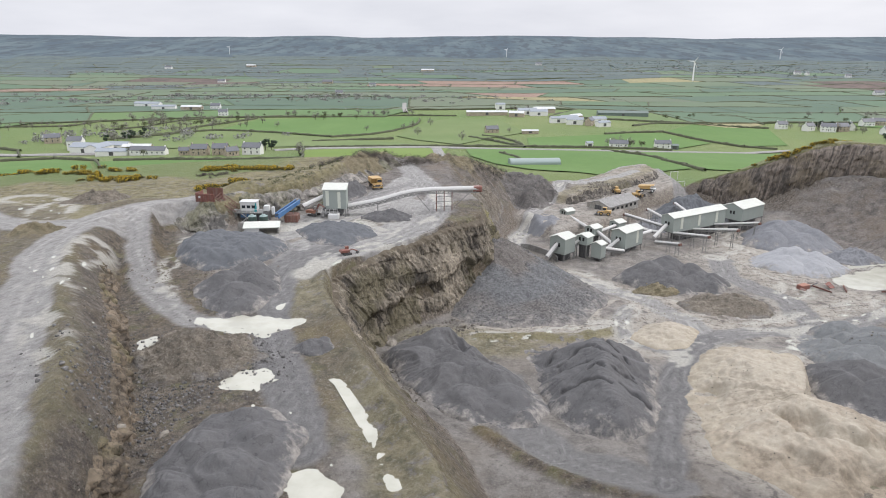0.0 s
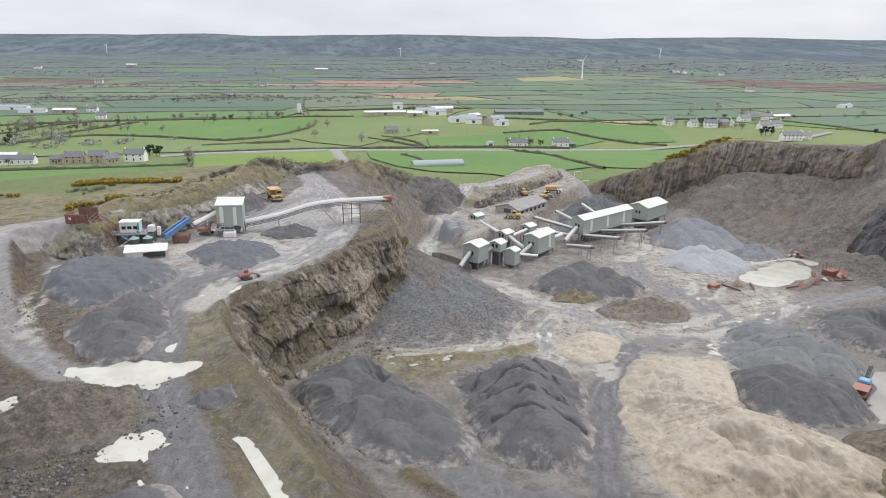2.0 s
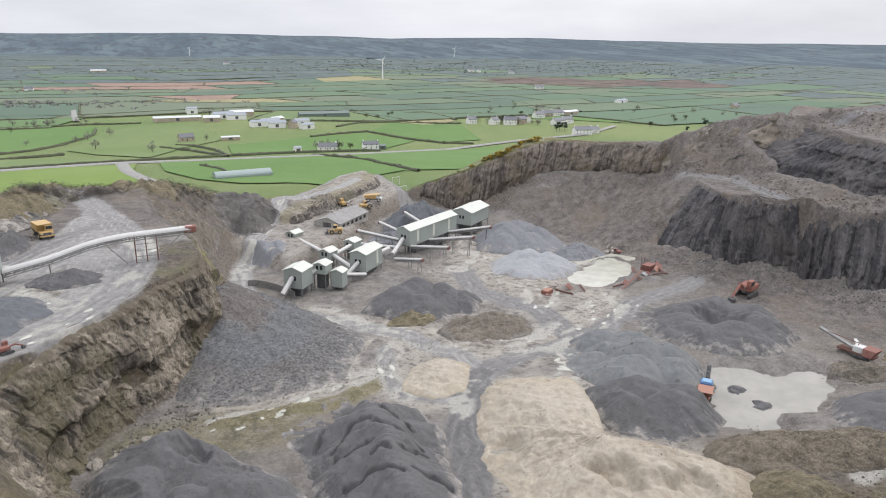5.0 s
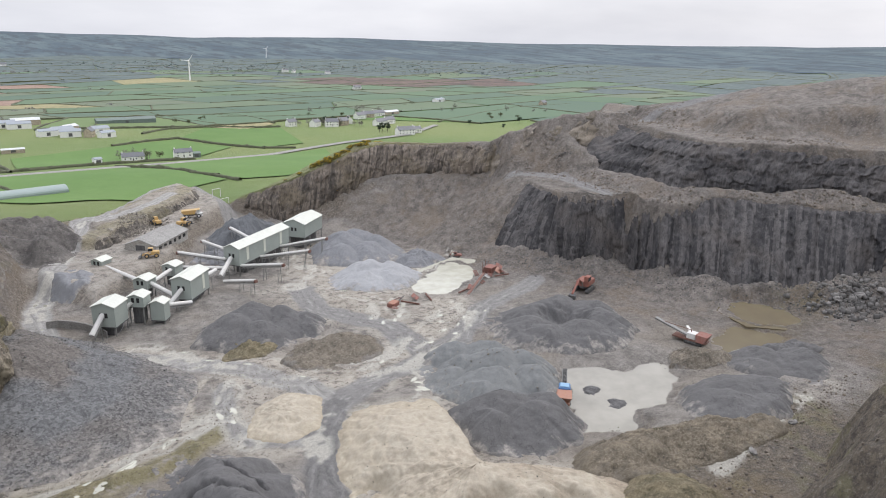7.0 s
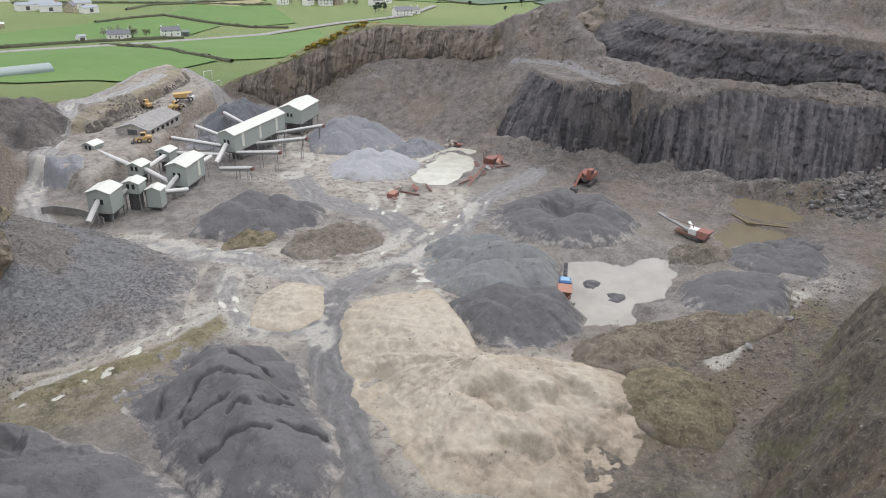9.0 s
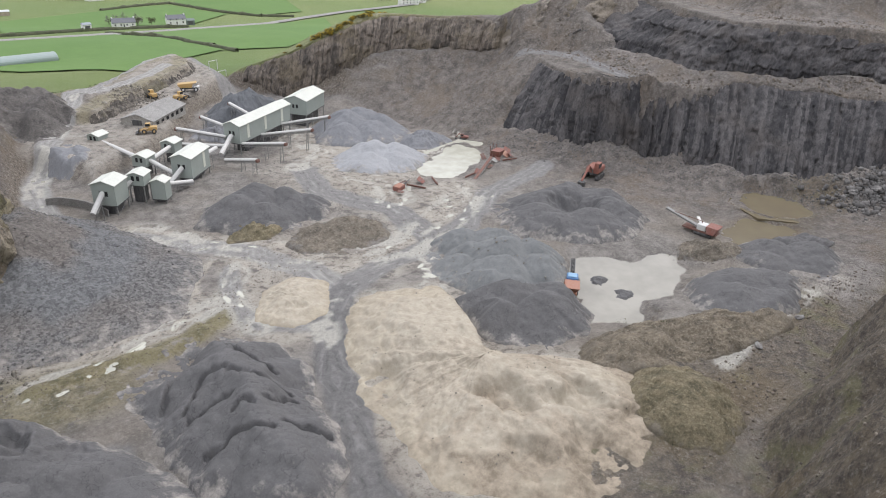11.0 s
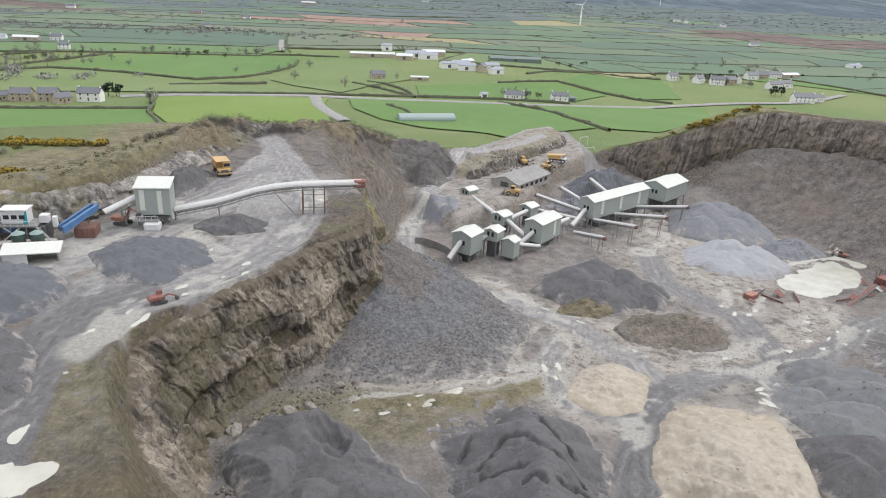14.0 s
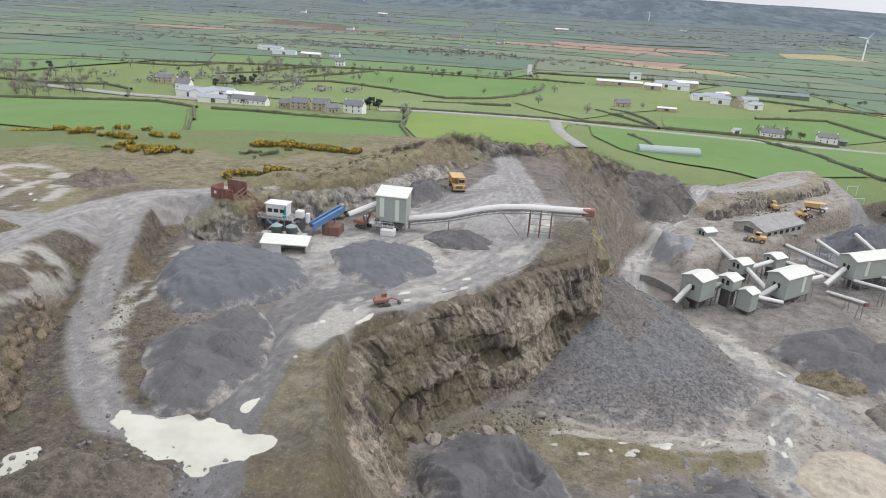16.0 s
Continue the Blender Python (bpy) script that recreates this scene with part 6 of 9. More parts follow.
def tube_conveyor(a, b, label, r=0.75, legs=True, tip=False):
    """A covered conveyor: pale half-round cover over a steel girder, with a trestle."""
    a, b = Vector(a), Vector(b)
    th = empty("covered_conveyor", Matrix.Translation(a), label, "conveyor", "conveyors of the screening plant")
    d = b - a
    flat = Vector((d.x, d.y, 0)).normalized()
    side = Vector((-flat.y, flat.x, 0))
    up = side.cross(d.normalized()) * -1
    if up.z < 0:
        up = -up
    bm = bmesh.new()
    rings = []
    for end in (Vector(), d):
        rings.append([bm.verts.new(end + side * (r * math.cos(t)) + up * (r * 0.9 * math.sin(t) + 0.1)) for t in [math.pi * k / 8 for k in range(9)]])
    for k in range(8):
        bm.faces.new((rings[0][k], rings[0][k + 1], rings[1][k + 1], rings[1][k]))
    bm.faces.new(rings[0][::-1])
    bm.faces.new(rings[1])
    bm.faces.new((rings[0][0], rings[1][0], rings[1][8], rings[0][8]))
    bmesh.ops.recalc_face_normals(bm, faces=bm.faces)
    part("cover", bm, tube_metal, th, "pale rounded sheet cover")
    bm = bmesh.new()
    for s in (-1, 1):
        beam(bm, side * s * r * 0.9 - up * 0.1, d + side * s * r * 0.9 - up * 0.1, 0.18)
        beam(bm, side * s * r * 0.9 - up * 0.7, d + side * s * r * 0.9 - up * 0.7, 0.14)
        n = max(2, int(d.length / 2))
        for k in range(n):
            beam(bm, d * (k / n) + side * s * r * 0.9 - up * 0.7, d * ((k + 1) / n) + side * s * r * 0.9 - up * 0.1, 0.09)
    part("girder", bm, steel, th)
    if tip:
        m = Matrix.Translation(d) @ d.to_track_quat("Y", "Z").to_matrix().to_4x4()
        bm = box(bmesh.new(), (-r, -0.4, -0.7), (r, 0.6, 0.35), 0.15)
        bm.transform(m)
        part("head_drum", bm, rust, th, "rusty brown discharge head")
    if legs:
        for f in ((0.55, 0.9) if tip else (0.5,)):
            p = d * f
            g = height(a.x + p.x, a.y + p.y) - a.z - 0.2
            if p.z - g > 1.2:
                for s in (-1, 1):
                    part("trestle_leg", beam(bmesh.new(), p + side * s * r - up * 0.7, Vector((p.x, p.y, g)) + side * s * r * 1.5, 0.16), steel, th)
                part("cross_brace", beam(bmesh.new(), p + side * r * 1.2 - Vector((0, 0, 1.6)), Vector((p.x, p.y, g + 0.6)) - side * r * 1.4, 0.1), steel, th)
    return th


pl = "pale covered conveyor between plant buildings"
for a, b in (((38.6, 241.0, -4.0), (34.4, 236.6, -7.6)), ((43.6, 246.0, -7.6), (48.4, 246.0, -3.4)), ((67.5, 275.0, -6.2), (59.5, 268.0, -6.8)),
             ((58.3, 265.4, -6.2), (62.8, 255.0, -8.6)), ((64.0, 253.4, -5.8), (58.8, 250.6, -9.0)), ((56.4, 246.5, -7.2), (65.0, 249.0, -9.0)),
             ((73.0, 261.5, -6.4), (79.6, 266.5, -6.2)), ((88.2, 274.4, -5.6), (81.4, 267.4, -9.0)), ((52.0, 294.6, -7.4), (56.4, 270.0, -6.4))):
    tube_conveyor(a, b, pl)
pl = "pale covered conveyor with a rusty head over a stone heap"
for a, b in (((87.0, 276.0, -6.3), (74.4, 287.9, -4.5)), ((84.5, 272.0, -8.0), (72.6, 279.5, -7.4)), ((91.5, 281.5, -5.6), (86.6, 297.1, -4.6)),
             ((104.0, 289.0, -5.6), (102.4, 309.3, -4.6)), ((90.8, 271.5, -8.2), (98.9, 255.5, -5.0)), ((100.6, 277.5, -8.2), (112.6, 262.6, -4.3)),
             ((112.3, 285.5, -8.2), (125.6, 273.4, -4.3)), ((80.6, 262.0, -9.2), (85.6, 248.3, -6.0))):
    tube_conveyor(a, b, pl, 0.62, tip=True)

# ---- screening tower and long conveyor on the upper bench ----
tw = empty("screening_tower", pose(-34.6, 201.2, 0, 0, 0, 0), "grey green clad screening tower with a sloping pale roof", "tower")
part("wall", prism([(-3.4, -2.2, 19.0), (-3.4, 2.2, 19.0), (-3.4, 2.2, 25.7), (-3.4, -2.2, 24.7)], (6.8, 0, 0)), clad, tw)
part("roof", prism([(-3.65, -2.5, 24.7), (-3.65, 2.5, 25.85), (-3.65, 2.5, 26.0), (-3.65, -2.5, 24.88)], (7.3, 0, 0)), roof_white, tw, "pale sloping sheet roof")
part("wall_panel", a_box((-2.6, -2.26, 20), (-1.6, -2.1, 24.4)), light_panel, tw, "translucent light strip")
part("wall_panel", a_box((0.9, -2.26, 19.3), (1.8, -2.1, 24.2)), light_panel, tw, "translucent light strip")
for px in (-3.2, 0, 3.2):
    for py in (-2.0, 2.0):
        part("leg", a_box((px - 0.16, py - 0.16, 16.2), (px + 0.16, py + 0.16, 19.0)), steel, tw)
for px in (-3.2, 3.2):
    part("brace", beam(bmesh.new(), (px, -2.0, 16.4), (0, -2.0, 18.9), 0.1), steel, tw)
part("hopper", a_box((-2.4, -1.8, 17.0), (2.2, 1.8, 18.9), 0.3), dark_steel, tw, "dark steel hopper")
part("walkway", a_box((-3.6, -4.6, 18.3), (1.2, -3.0, 18.45)), steel, tw)
for px in (-3.6, -2.4, -1.2, 0, 1.2):
    part("handrail_post", a_rod((px, -4.55, 18.4), (px, -4.55, 19.5), 0.04), white_metal, tw)
part("handrail", a_rod((-3.6, -4.55, 19.5), (1.2, -4.55, 19.5), 0.04), white_metal, tw)
part("crusher", a_box((-1.6, -5.4, 16.5), (1.6, -3.2, 18.2), 0.25), white_metal, tw, "dusty pale crusher body")

lc = empty("long_conveyor", pose(0, 0, 0), "long pale covered conveyor reaching out over the cliff", "conveyor")
LONG = [Vector((-31.0, 201.6, 19.2)), Vector((-22, 202.6, 20.8)), Vector((-14.5, 204.2, 22.7)), Vector((-11, 205, 23.2)), Vector((-6, 206, 23.5)), Vector((8.4, 207.6, 23.6))]
bm = bmesh.new()
rings = []
for p in LONG:
    rings.append([bm.verts.new(p + Vector((0, 0.95 * math.cos(t), 0.85 * math.sin(t)))) for t in [math.pi * k / 8 for k in range(9)]])
for r0, r1 in zip(rings, rings[1:]):
    for k in range(8):
        bm.faces.new((r0[k], r0[k + 1], r1[k + 1], r1[k]))
    bm.faces.new((r0[0], r1[0], r1[8], r0[8]))
bm.faces.new(rings[0])
bm.faces.new(rings[-1][::-1])
bmesh.ops.recalc_face_normals(bm, faces=bm.faces)
part("cover", bm, tube_metal, lc, "white rounded conveyor cover")
bm = bmesh.new()
for s in (-0.9, 0.9):
    for p, q in zip(LONG, LONG[1:]):
        beam(bm, p + Vector((0, s, -0.1)), q + Vector((0, s, -0.1)), 0.2)
        beam(bm, p + Vector((0, s, -1.0)), q + Vector((0, s, -1.0)), 0.16)
        n = max(2, int((q - p).length / 1.6))
        for k in range(n):
            beam(bm, p + (q - p) * k / n + Vector((0, s, -1.0)), p + (q - p) * (k + 1) / n + Vector((0, s, -0.1)), 0.1)
part("girder", bm, steel, lc)
part("head_drum", a_box((6.6, 206.6, 22.7), (9.4, 208.8, 24.4), 0.25), red_rust, lc, "rusty red discharge head")
part("post", a_rod((-22.2, 202.6, 16.3), (-22.2, 202.6, 19.8), 0.14), steel, lc)
for px in (-4.6, -2.2, 0.2):
    for py in (205.4, 208.0):
        part("trestle_leg", a_rod((px, py, 16.0), (px, py, 22.6), 0.13), rust, lc)
for k in range(4):
    part("trestle_rail", a_rod((-4.6, 205.4, 17 + 1.5 * k), (0.2, 205.4, 17 + 1.5 * k), 0.07), steel, lc)
part("strut", a_rod((-10.5, 205.4, 21.8), (-6.5, 205.4, 17.0), 0.09), steel, lc)
part("strut", a_rod((5.6, 206.6, 22.6), (0.6, 206.0, 18.0), 0.09), steel, lc)

# ---- primary crusher group ----
pc = empty("primary_crusher", pose(0, 0, 0), "primary crusher with a white control cabin on a steel frame", "crusher")
part("base_wall", a_box((-62.6, 189.5, 15.6), (-61.0, 191.0, 20.8), 0.1), concrete, pc, "pale concrete pier")
part("retaining_wall", a_box((-66.2, 190.2, 15.6), (-62.6, 191.2, 22.6), 0.05), tan_concrete, pc, "tan stained concrete retaining wall")
part("crusher_body", a_box((-61.0, 190.2, 16.6), (-52.5, 194.0, 19.9), 0.3), dark_steel, pc, "dark crusher frame")
part("blue_panel", a_box((-60.0, 189.9, 18.6), (-57.5, 190.15, 19.8)), blue_metal, pc, "blue steel panel")
part("platform", a_box((-61.4, 188.9, 20.0), (-53.5, 193.5, 20.25)), steel, pc)
cab = part("cabin", a_box((-60.0, 190.0, 20.3), (-55.4, 193.0, 23.0), 0.12), white_metal, pc, "white control cabin")
for k in range(3):
    part("window", a_box((-59.5 + 1.4 * k, 189.93, 21.3), (-58.5 + 1.4 * k, 190.1, 22.1)), glass, cab, "dark cabin window")
part("cabin_side", prism([(-56.2, 189.95, 20.3), (-55.3, 189.95, 20.3), (-55.3, 189.95, 23.0), (-55.7, 189.95, 22.6)], (0, 0.1, 0)), teal_metal, cab, "teal painted corner")
part("cabin_roof", a_box((-60.2, 189.8, 23.0), (-55.2, 193.2, 23.15)), white_metal, cab)
for a, b in (((-59.6, 189.2, 17.4), (-56.4, 189.2, 20.0)), ((-56.4, 189.2, 17.4), (-59.6, 189.2, 20.0))):
    part("brace", a_rod(a, b, 0.13), white_metal, pc, "white cross brace")
for px in (-61.2, -58.2, -55.4, -52.9):
    part("leg", a_rod((px, 189.0, 16.0), (px, 189.0, 20.0), 0.13), steel, pc)
for px in [-61.2 + 1.1 * k for k in range(8)]:
    part("handrail_post", a_rod((px, 188.9, 20.2), (px, 188.9, 21.2), 0.035), white_metal, pc)
part("handrail", a_rod((-61.2, 188.9, 21.2), (-53.5, 188.9, 21.2), 0.04), white_metal, pc)
part("stair", prism([(-53.6, 188.9, 20.1), (-50.6, 188.0, 17.0), (-50.6, 188.0, 16.6), (-53.9, 188.9, 20.1)], (0, 0.8, 0)), steel, pc)
part("motor_box", a_box((-53.6, 190.8, 20.2), (-52.0, 192.4, 21.8), 0.1), white_metal, pc, "white drive housing")
part("motor_box", a_box((-51.4, 191.0, 19.2), (-50.6, 192.0, 21.4), 0.1), white_metal, pc, "white drive housing")
sl = empty("crusher_platform", pose(-54, 185.4, 0, 0, 0, 8), "concrete platform with rails in front of the crusher", "platform")
part("slab", a_box((-5.0, -2.0, 15.4), (4.6, 2.2, 18.2), 0.08), concrete, sl)
part("low_wall", a_box((-5.0, -2.1, 18.2), (-2.6, -1.8, 19.0)), concrete, sl)
for k in range(6):
    part("rail_post", a_rod((-2.2 + 1.3 * k, -1.95, 18.2), (-2.2 + 1.3 * k, -1.95, 19.2), 0.04), rust, sl)
part("rail", a_rod((-2.2, -1.95, 19.2), (4.4, -1.95, 19.2), 0.04), rust, sl)
for px in (-55.3, -52.2):
    tank = empty("storage_tank", pose(px, 185.2 + 0.1 * (px + 55), 18.22), "dark green round tank with a domed lid", "tank", "tanks beside the crusher")
    part("shell", a_rod((0, 0, 0), (0, 0, 2.0), 1.15, 20), painted("tank_green", (0.04, 0.075, 0.06), 0.5, 0.2), tank)
    part("lid", a_rod((0, 0, 2.0), (0, 0, 2.5), 1.2, 20, 0.35), painted("tank_lid", (0.2, 0.28, 0.26), 0.5, 0.3), tank, "pale green domed lid")
ls = empty("store_shed", pose(-51.8, 181.6, 0, 0, 0, 8), "low open store with a pale mono pitch roof", "shed")
part("roof", prism([(-4.9, -1.9, 18.2), (4.9, -1.9, 18.2), (4.9, -1.9, 18.4), (-4.9, -1.9, 18.4)], (0, 3.6, 0.9)), roof_white, ls, "pale sloping sheet roof")
part("wall", a_box((-4.6, -1.6, 15.6), (-0.6, -1.4, 18.2)), white_metal, ls, "white boarded front")
part("side_wall", a_box((4.3, -1.6, 15.6), (4.6, 1.6, 18.3)), concrete, ls)
part("side_wall", a_box((-4.7, -1.6, 15.6), (-4.5, 1.6, 18.3)), concrete, ls)
part("rear_wall", a_box((-4.5, 1.45, 15.6), (4.4, 1.6, 18.9)), concrete, ls)

bc = empty("blue_conveyor", pose(0, 0, 0), "blue steel feeder conveyor from the crusher", "conveyor")
part("side_plate", prism([(-49.6, 190.5, 18.3), (-44.4, 195.4, 21.6), (-44.4, 195.4, 22.7), (-49.6, 190.5, 19.6)], (0.5, -0.6, 0)), blue_metal, bc)
part("side_plate", prism([(-50.6, 191.5, 18.3), (-45.4, 196.4, 21.6), (-45.4, 196.4, 22.7), (-50.6, 191.5, 19.6)], (0.3, -0.4, 0)), blue_metal, bc)
part("belt", prism([(-50.4, 191.2, 19.0), (-45.2, 196.1, 22.1), (-44.5, 195.5, 22.1), (-49.7, 190.6, 19.0)], (0, 0, 0.12)), rubber, bc)
part("hopper", a_box((-48.2, 192.2, 16.4), (-44.4, 196.0, 18.7), 0.2), rust, bc, "dark rusty hopper box")
part("leg", a_rod((-46, 194.6, 16.2), (-46, 194.6, 20.6), 0.14), steel, bc)
part("drum", a_rod((-45.4, 196.6, 22.4), (-44.2, 195.4, 22.4), 0.5, 12), steel, bc)
tube_conveyor((-43.6, 196.6, 20.2), (-37.8, 201.4, 22.3), "white covered feed conveyor into the screening tower", 0.8)

# ---- red tipping hopper with its grizzly ----
rh = empty("tipping_hopper", pose(-69.0, 190.4, 0, 0, 0, -10), "faded red steel tipping hopper with a sloping grid", "hopper")
part("side_plate", a_box((-2.8, -1.6, 23.3), (2.8, -1.45, 25.7)), red_rust, rh)
part("side_plate", a_box((-1.6, 2.4, 23.3), (3.4, 2.55, 26.6)), rust, rh)
part("end_plate", a_box((-2.9, -1.6, 23.3), (-2.75, 2.5, 25.8)), red_rust, rh)
for k in range(4):
    part("rail", a_box((-2.9, -1.75, 23.5 + 0.62 * k), (2.9, -1.6, 23.64 + 0.62 * k)), red_rust, rh, "pale red stiffening rail")
for k in range(6):
    part("stiffener", a_box((-2.7 + 1.05 * k, -1.8, 23.3), (-2.58 + 1.05 * k, -1.6, 25.7)), rust, rh)
part("sign", a_box((-1.9, -1.84, 24.4), (-1.3, -1.8, 25.0)), white_metal, rh, "small pale square plate")
for k in range(8):
    part("grid_bar", beam(bmesh.new(), (3.0 + 0.68 * k, -1.6, 24.6 - 0.46 * k), (3.0 + 0.68 * k, 2.2, 25.4 - 0.46 * k), 0.16), rust, rh)
for py in (-1.6, 0.3, 2.2):
    part("grid_rail", beam(bmesh.new(), (2.8, py, 24.7 + 0.2 * (py + 1.6)), (8.1, py, 21.1 + 0.2 * (py + 1.6)), 0.2), rust, rh)
    part("grid_rail", beam(bmesh.new(), (2.8, py, 23.6 + 0.2 * (py + 1.6)), (7.9, py, 20.1 + 0.2 * (py + 1.6)), 0.2), rust, rh)

# ---- fields, hedges, lanes ----
def lift(d):
    return 0.3 + 0.0011 * d


def line_at(j, u):
    """The j-th long hedge line of the field pattern, at u along it."""
    j = float(j)
    v = 128 * j + 84 * float(vnoise(np.array(u / 420.0 + 13 * j), np.array(j * 3.7), 92)) + 30 * float(vnoise(np.array(u / 900.0), np.array(j * 0.31), 93))
    a = radians(5) + 0.00004 * u
    return np.array([u * math.cos(a) - v * math.sin(a), 455 + u * math.sin(a) + v * math.cos(a)])


def cross_at(j, i):
    """Where the i-th cross hedge of row j stands along the row."""
    return 205 * i + 95 * float(lattice(np.array(i), np.array(j), 91)) + 400 * float(lattice(np.array(j), np.array(5), 96)) % 205


def corner(i, j):
    return line_at(j, cross_at(j, i))


def in_view(p):
    d, az = math.hypot(*p), math.degrees(math.atan2(p[0], p[1]))
    if not (440 < d < 3450) or not (-52 < az < 88):
        return False
    return not (inside(np.array([p[0]]), np.array([p[1]]), HILL_BASE)[0] or (p[1] < 400 and p[0] > -150) or (p[1] < 360))


def pasture_material(name, shades):
    """Grazed grass in a shade that differs from field to field."""
    fk = Nodes(name)
    ramp_f = fk.n.new("ShaderNodeValToRGB")
    ramp_f.color_ramp.interpolation = "CONSTANT"
    el = ramp_f.color_ramp.elements
    while len(el) < len(shades):
        el.new(0.5)
    for k, c in enumerate(shades):
        el[k].position, el[k].color = k / len(shades), (*c, 1)
    fk.l.new(fk.random(), ramp_f.inputs["Fac"])
    fc = fk.mix(fk.span(fk.noise(0.02, 6, 0.6), 0.35, 0.7, 0, 0.4), ramp_f.outputs["Color"], shades[0])
    fc = fk.mix(fk.span(fk.noise(0.12, 5), 0.5, 0.75, 0, 0.25), fc, shades[3])
    return fk.done(fc, 0.95, 0, fk.noise(0.3, 5), 0.2, 0.3)


pasture = pasture_material("pasture", [(0.1, 0.172, 0.06), (0.112, 0.18, 0.06), (0.094, 0.158, 0.064), (0.13, 0.18, 0.07), (0.1, 0.162, 0.07), (0.11, 0.176, 0.06)])
# haze put into the far fields' colours: bluer and duller than near pasture
hazed_pasture = pasture_material("hazed_far_pasture", [(0.092, 0.148, 0.086), (0.102, 0.158, 0.086), (0.082, 0.126, 0.086), (0.122, 0.16, 0.094), (0.084, 0.13, 0.09), (0.134, 0.156, 0.1)])
hazed_land = speckled("rough_grazing", (0.062, 0.085, 0.085), (0.105, 0.138, 0.125), 0.03, big=0.004, bump=0.2)
ploughed = speckled("ploughed_soil", (0.2, 0.125, 0.09), (0.29, 0.2, 0.15), 0.08, big=0.01, bump=0.2)
straw = speckled("straw_field", (0.21, 0.2, 0.09), (0.3, 0.26, 0.14), 0.08, big=0.01, bump=0.2)
moor = speckled("brown_moor", (0.06, 0.045, 0.04), (0.16, 0.11, 0.085), 0.03, big=0.01, bump=0.2)
SPECIAL = [(40, 1420, 110, "p"), (90, 1850, 120, "p"), (-60, 1800, 90, "p"), (-860, 1540, 160, "p"), (210, 1280, 90, "s"), (370, 950, 75, "s"), (1160, 1750, 260, "m"),
           (1400, 1650, 200, "m"), (560, 1960, 70, "s"), (-700, 1900, 120, "m"), (250, 1950, 100, "p")]
CELLS = [(i, j) for i in range(-15, 19) for j in range(-3, 29)]
kept = set()
GROUND = {"a": (pasture, "green pasture enclosed by hedges", "pasture"), "b": (hazed_pasture, "green pasture far across the plain, dulled by painted haze", "pasture"), "r": (hazed_land, "rough grazing far off, blued by painted haze", "rough_grazing"),
          "p": (ploughed, "reddish brown ploughed field", "ploughed_land"), "s": (straw, "straw coloured dry field", "straw_land"), "m": (moor, "dark brown peat moor", "moorland")}
for i, j in CELLS:
    ua, ub = cross_at(j, i), cross_at(j, i + 1)
    skew = 70 * float(lattice(np.array(i), np.array(j), 97)), 70 * float(lattice(np.array(i + 1), np.array(j), 97))
    q = [line_at(j, ua), line_at(j, ub), line_at(j + 1, ub + skew[1]), line_at(j + 1, ua + skew[0])]
    mid_p = sum(q) / 4
    if not in_view(mid_p) or math.hypot(*mid_p) < 980 + 130 * float(lattice(np.array(i), np.array(j), 98)):
        continue
    kept.add((i, j))
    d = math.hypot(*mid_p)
    # farther fields take the haze-blued materials
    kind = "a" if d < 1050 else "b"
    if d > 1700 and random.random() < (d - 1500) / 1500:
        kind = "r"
    for sx, sy, r, what in SPECIAL:
        if math.hypot(mid_p[0] - sx, mid_p[1] - sy) < r:
            kind = what
    n = 5
    s, t = np.meshgrid(np.linspace(0.006, 0.994, n), np.linspace(0.008, 0.992, n))
    p = q[0] * ((1 - s) * (1 - t))[..., None] + q[1] * (s * (1 - t))[..., None] + q[2] * (s * t)[..., None] + q[3] * ((1 - s) * t)[..., None]
    z = terrain(p[..., 0].ravel(), p[..., 1].ravel()) + lift(d)
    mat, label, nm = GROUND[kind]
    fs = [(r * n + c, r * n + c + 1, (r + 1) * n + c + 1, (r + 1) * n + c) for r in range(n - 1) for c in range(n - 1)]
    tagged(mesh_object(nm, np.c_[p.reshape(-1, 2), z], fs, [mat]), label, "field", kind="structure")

# the fields next to the quarry, each with its own outline and shade
def field_patch(outline, mat, label, name="pasture"):
    bm = bmesh.new()
    bm.faces.new([bm.verts.new((x, y, 0)) for x, y in outline])
    bmesh.ops.triangulate(bm, faces=bm.faces)
    for _ in range(3):
        bmesh.ops.subdivide_edges(bm, edges=[e for e in bm.edges if e.calc_length() > 16], cuts=1, use_grid_fill=True)
    bmesh.ops.triangulate(bm, faces=bm.faces)
    z = terrain([v.co.x for v in bm.verts], [v.co.y for v in bm.verts])
    for v, h in zip(bm.verts, z):
        v.co.z = h + 0.75
    bmesh.ops.recalc_face_normals(bm, faces=bm.faces)
    me = bpy.data.meshes.new(name)
    bm.to_mesh(me)
    bm.free()
    me.materials.append(mat)
    me.shade_smooth()
    return tagged(new(name, me), label, "field", kind="structure")


def meadow(name, lo, hi):
    k = Nodes(name)
    c = k.mix(k.span(k.noise(0.012, 6, 0.6), 0.36, 0.64), lo, hi)
    c = k.mix(k.span(k.noise(0.05, 6, 0.65, stretch=(1, 0.4, 1)), 0.5, 0.7, 0, 0.3), c, tuple(v * 1.18 for v in hi))
    return k.done(k.mix(k.span(k.noise(0.4, 6, 0.7), 0.35, 0.6, 0.2, 0), c, tuple(v * 0.7 for v in lo)), 0.95, 0, k.noise(0.5, 5), 0.2, 0.3)


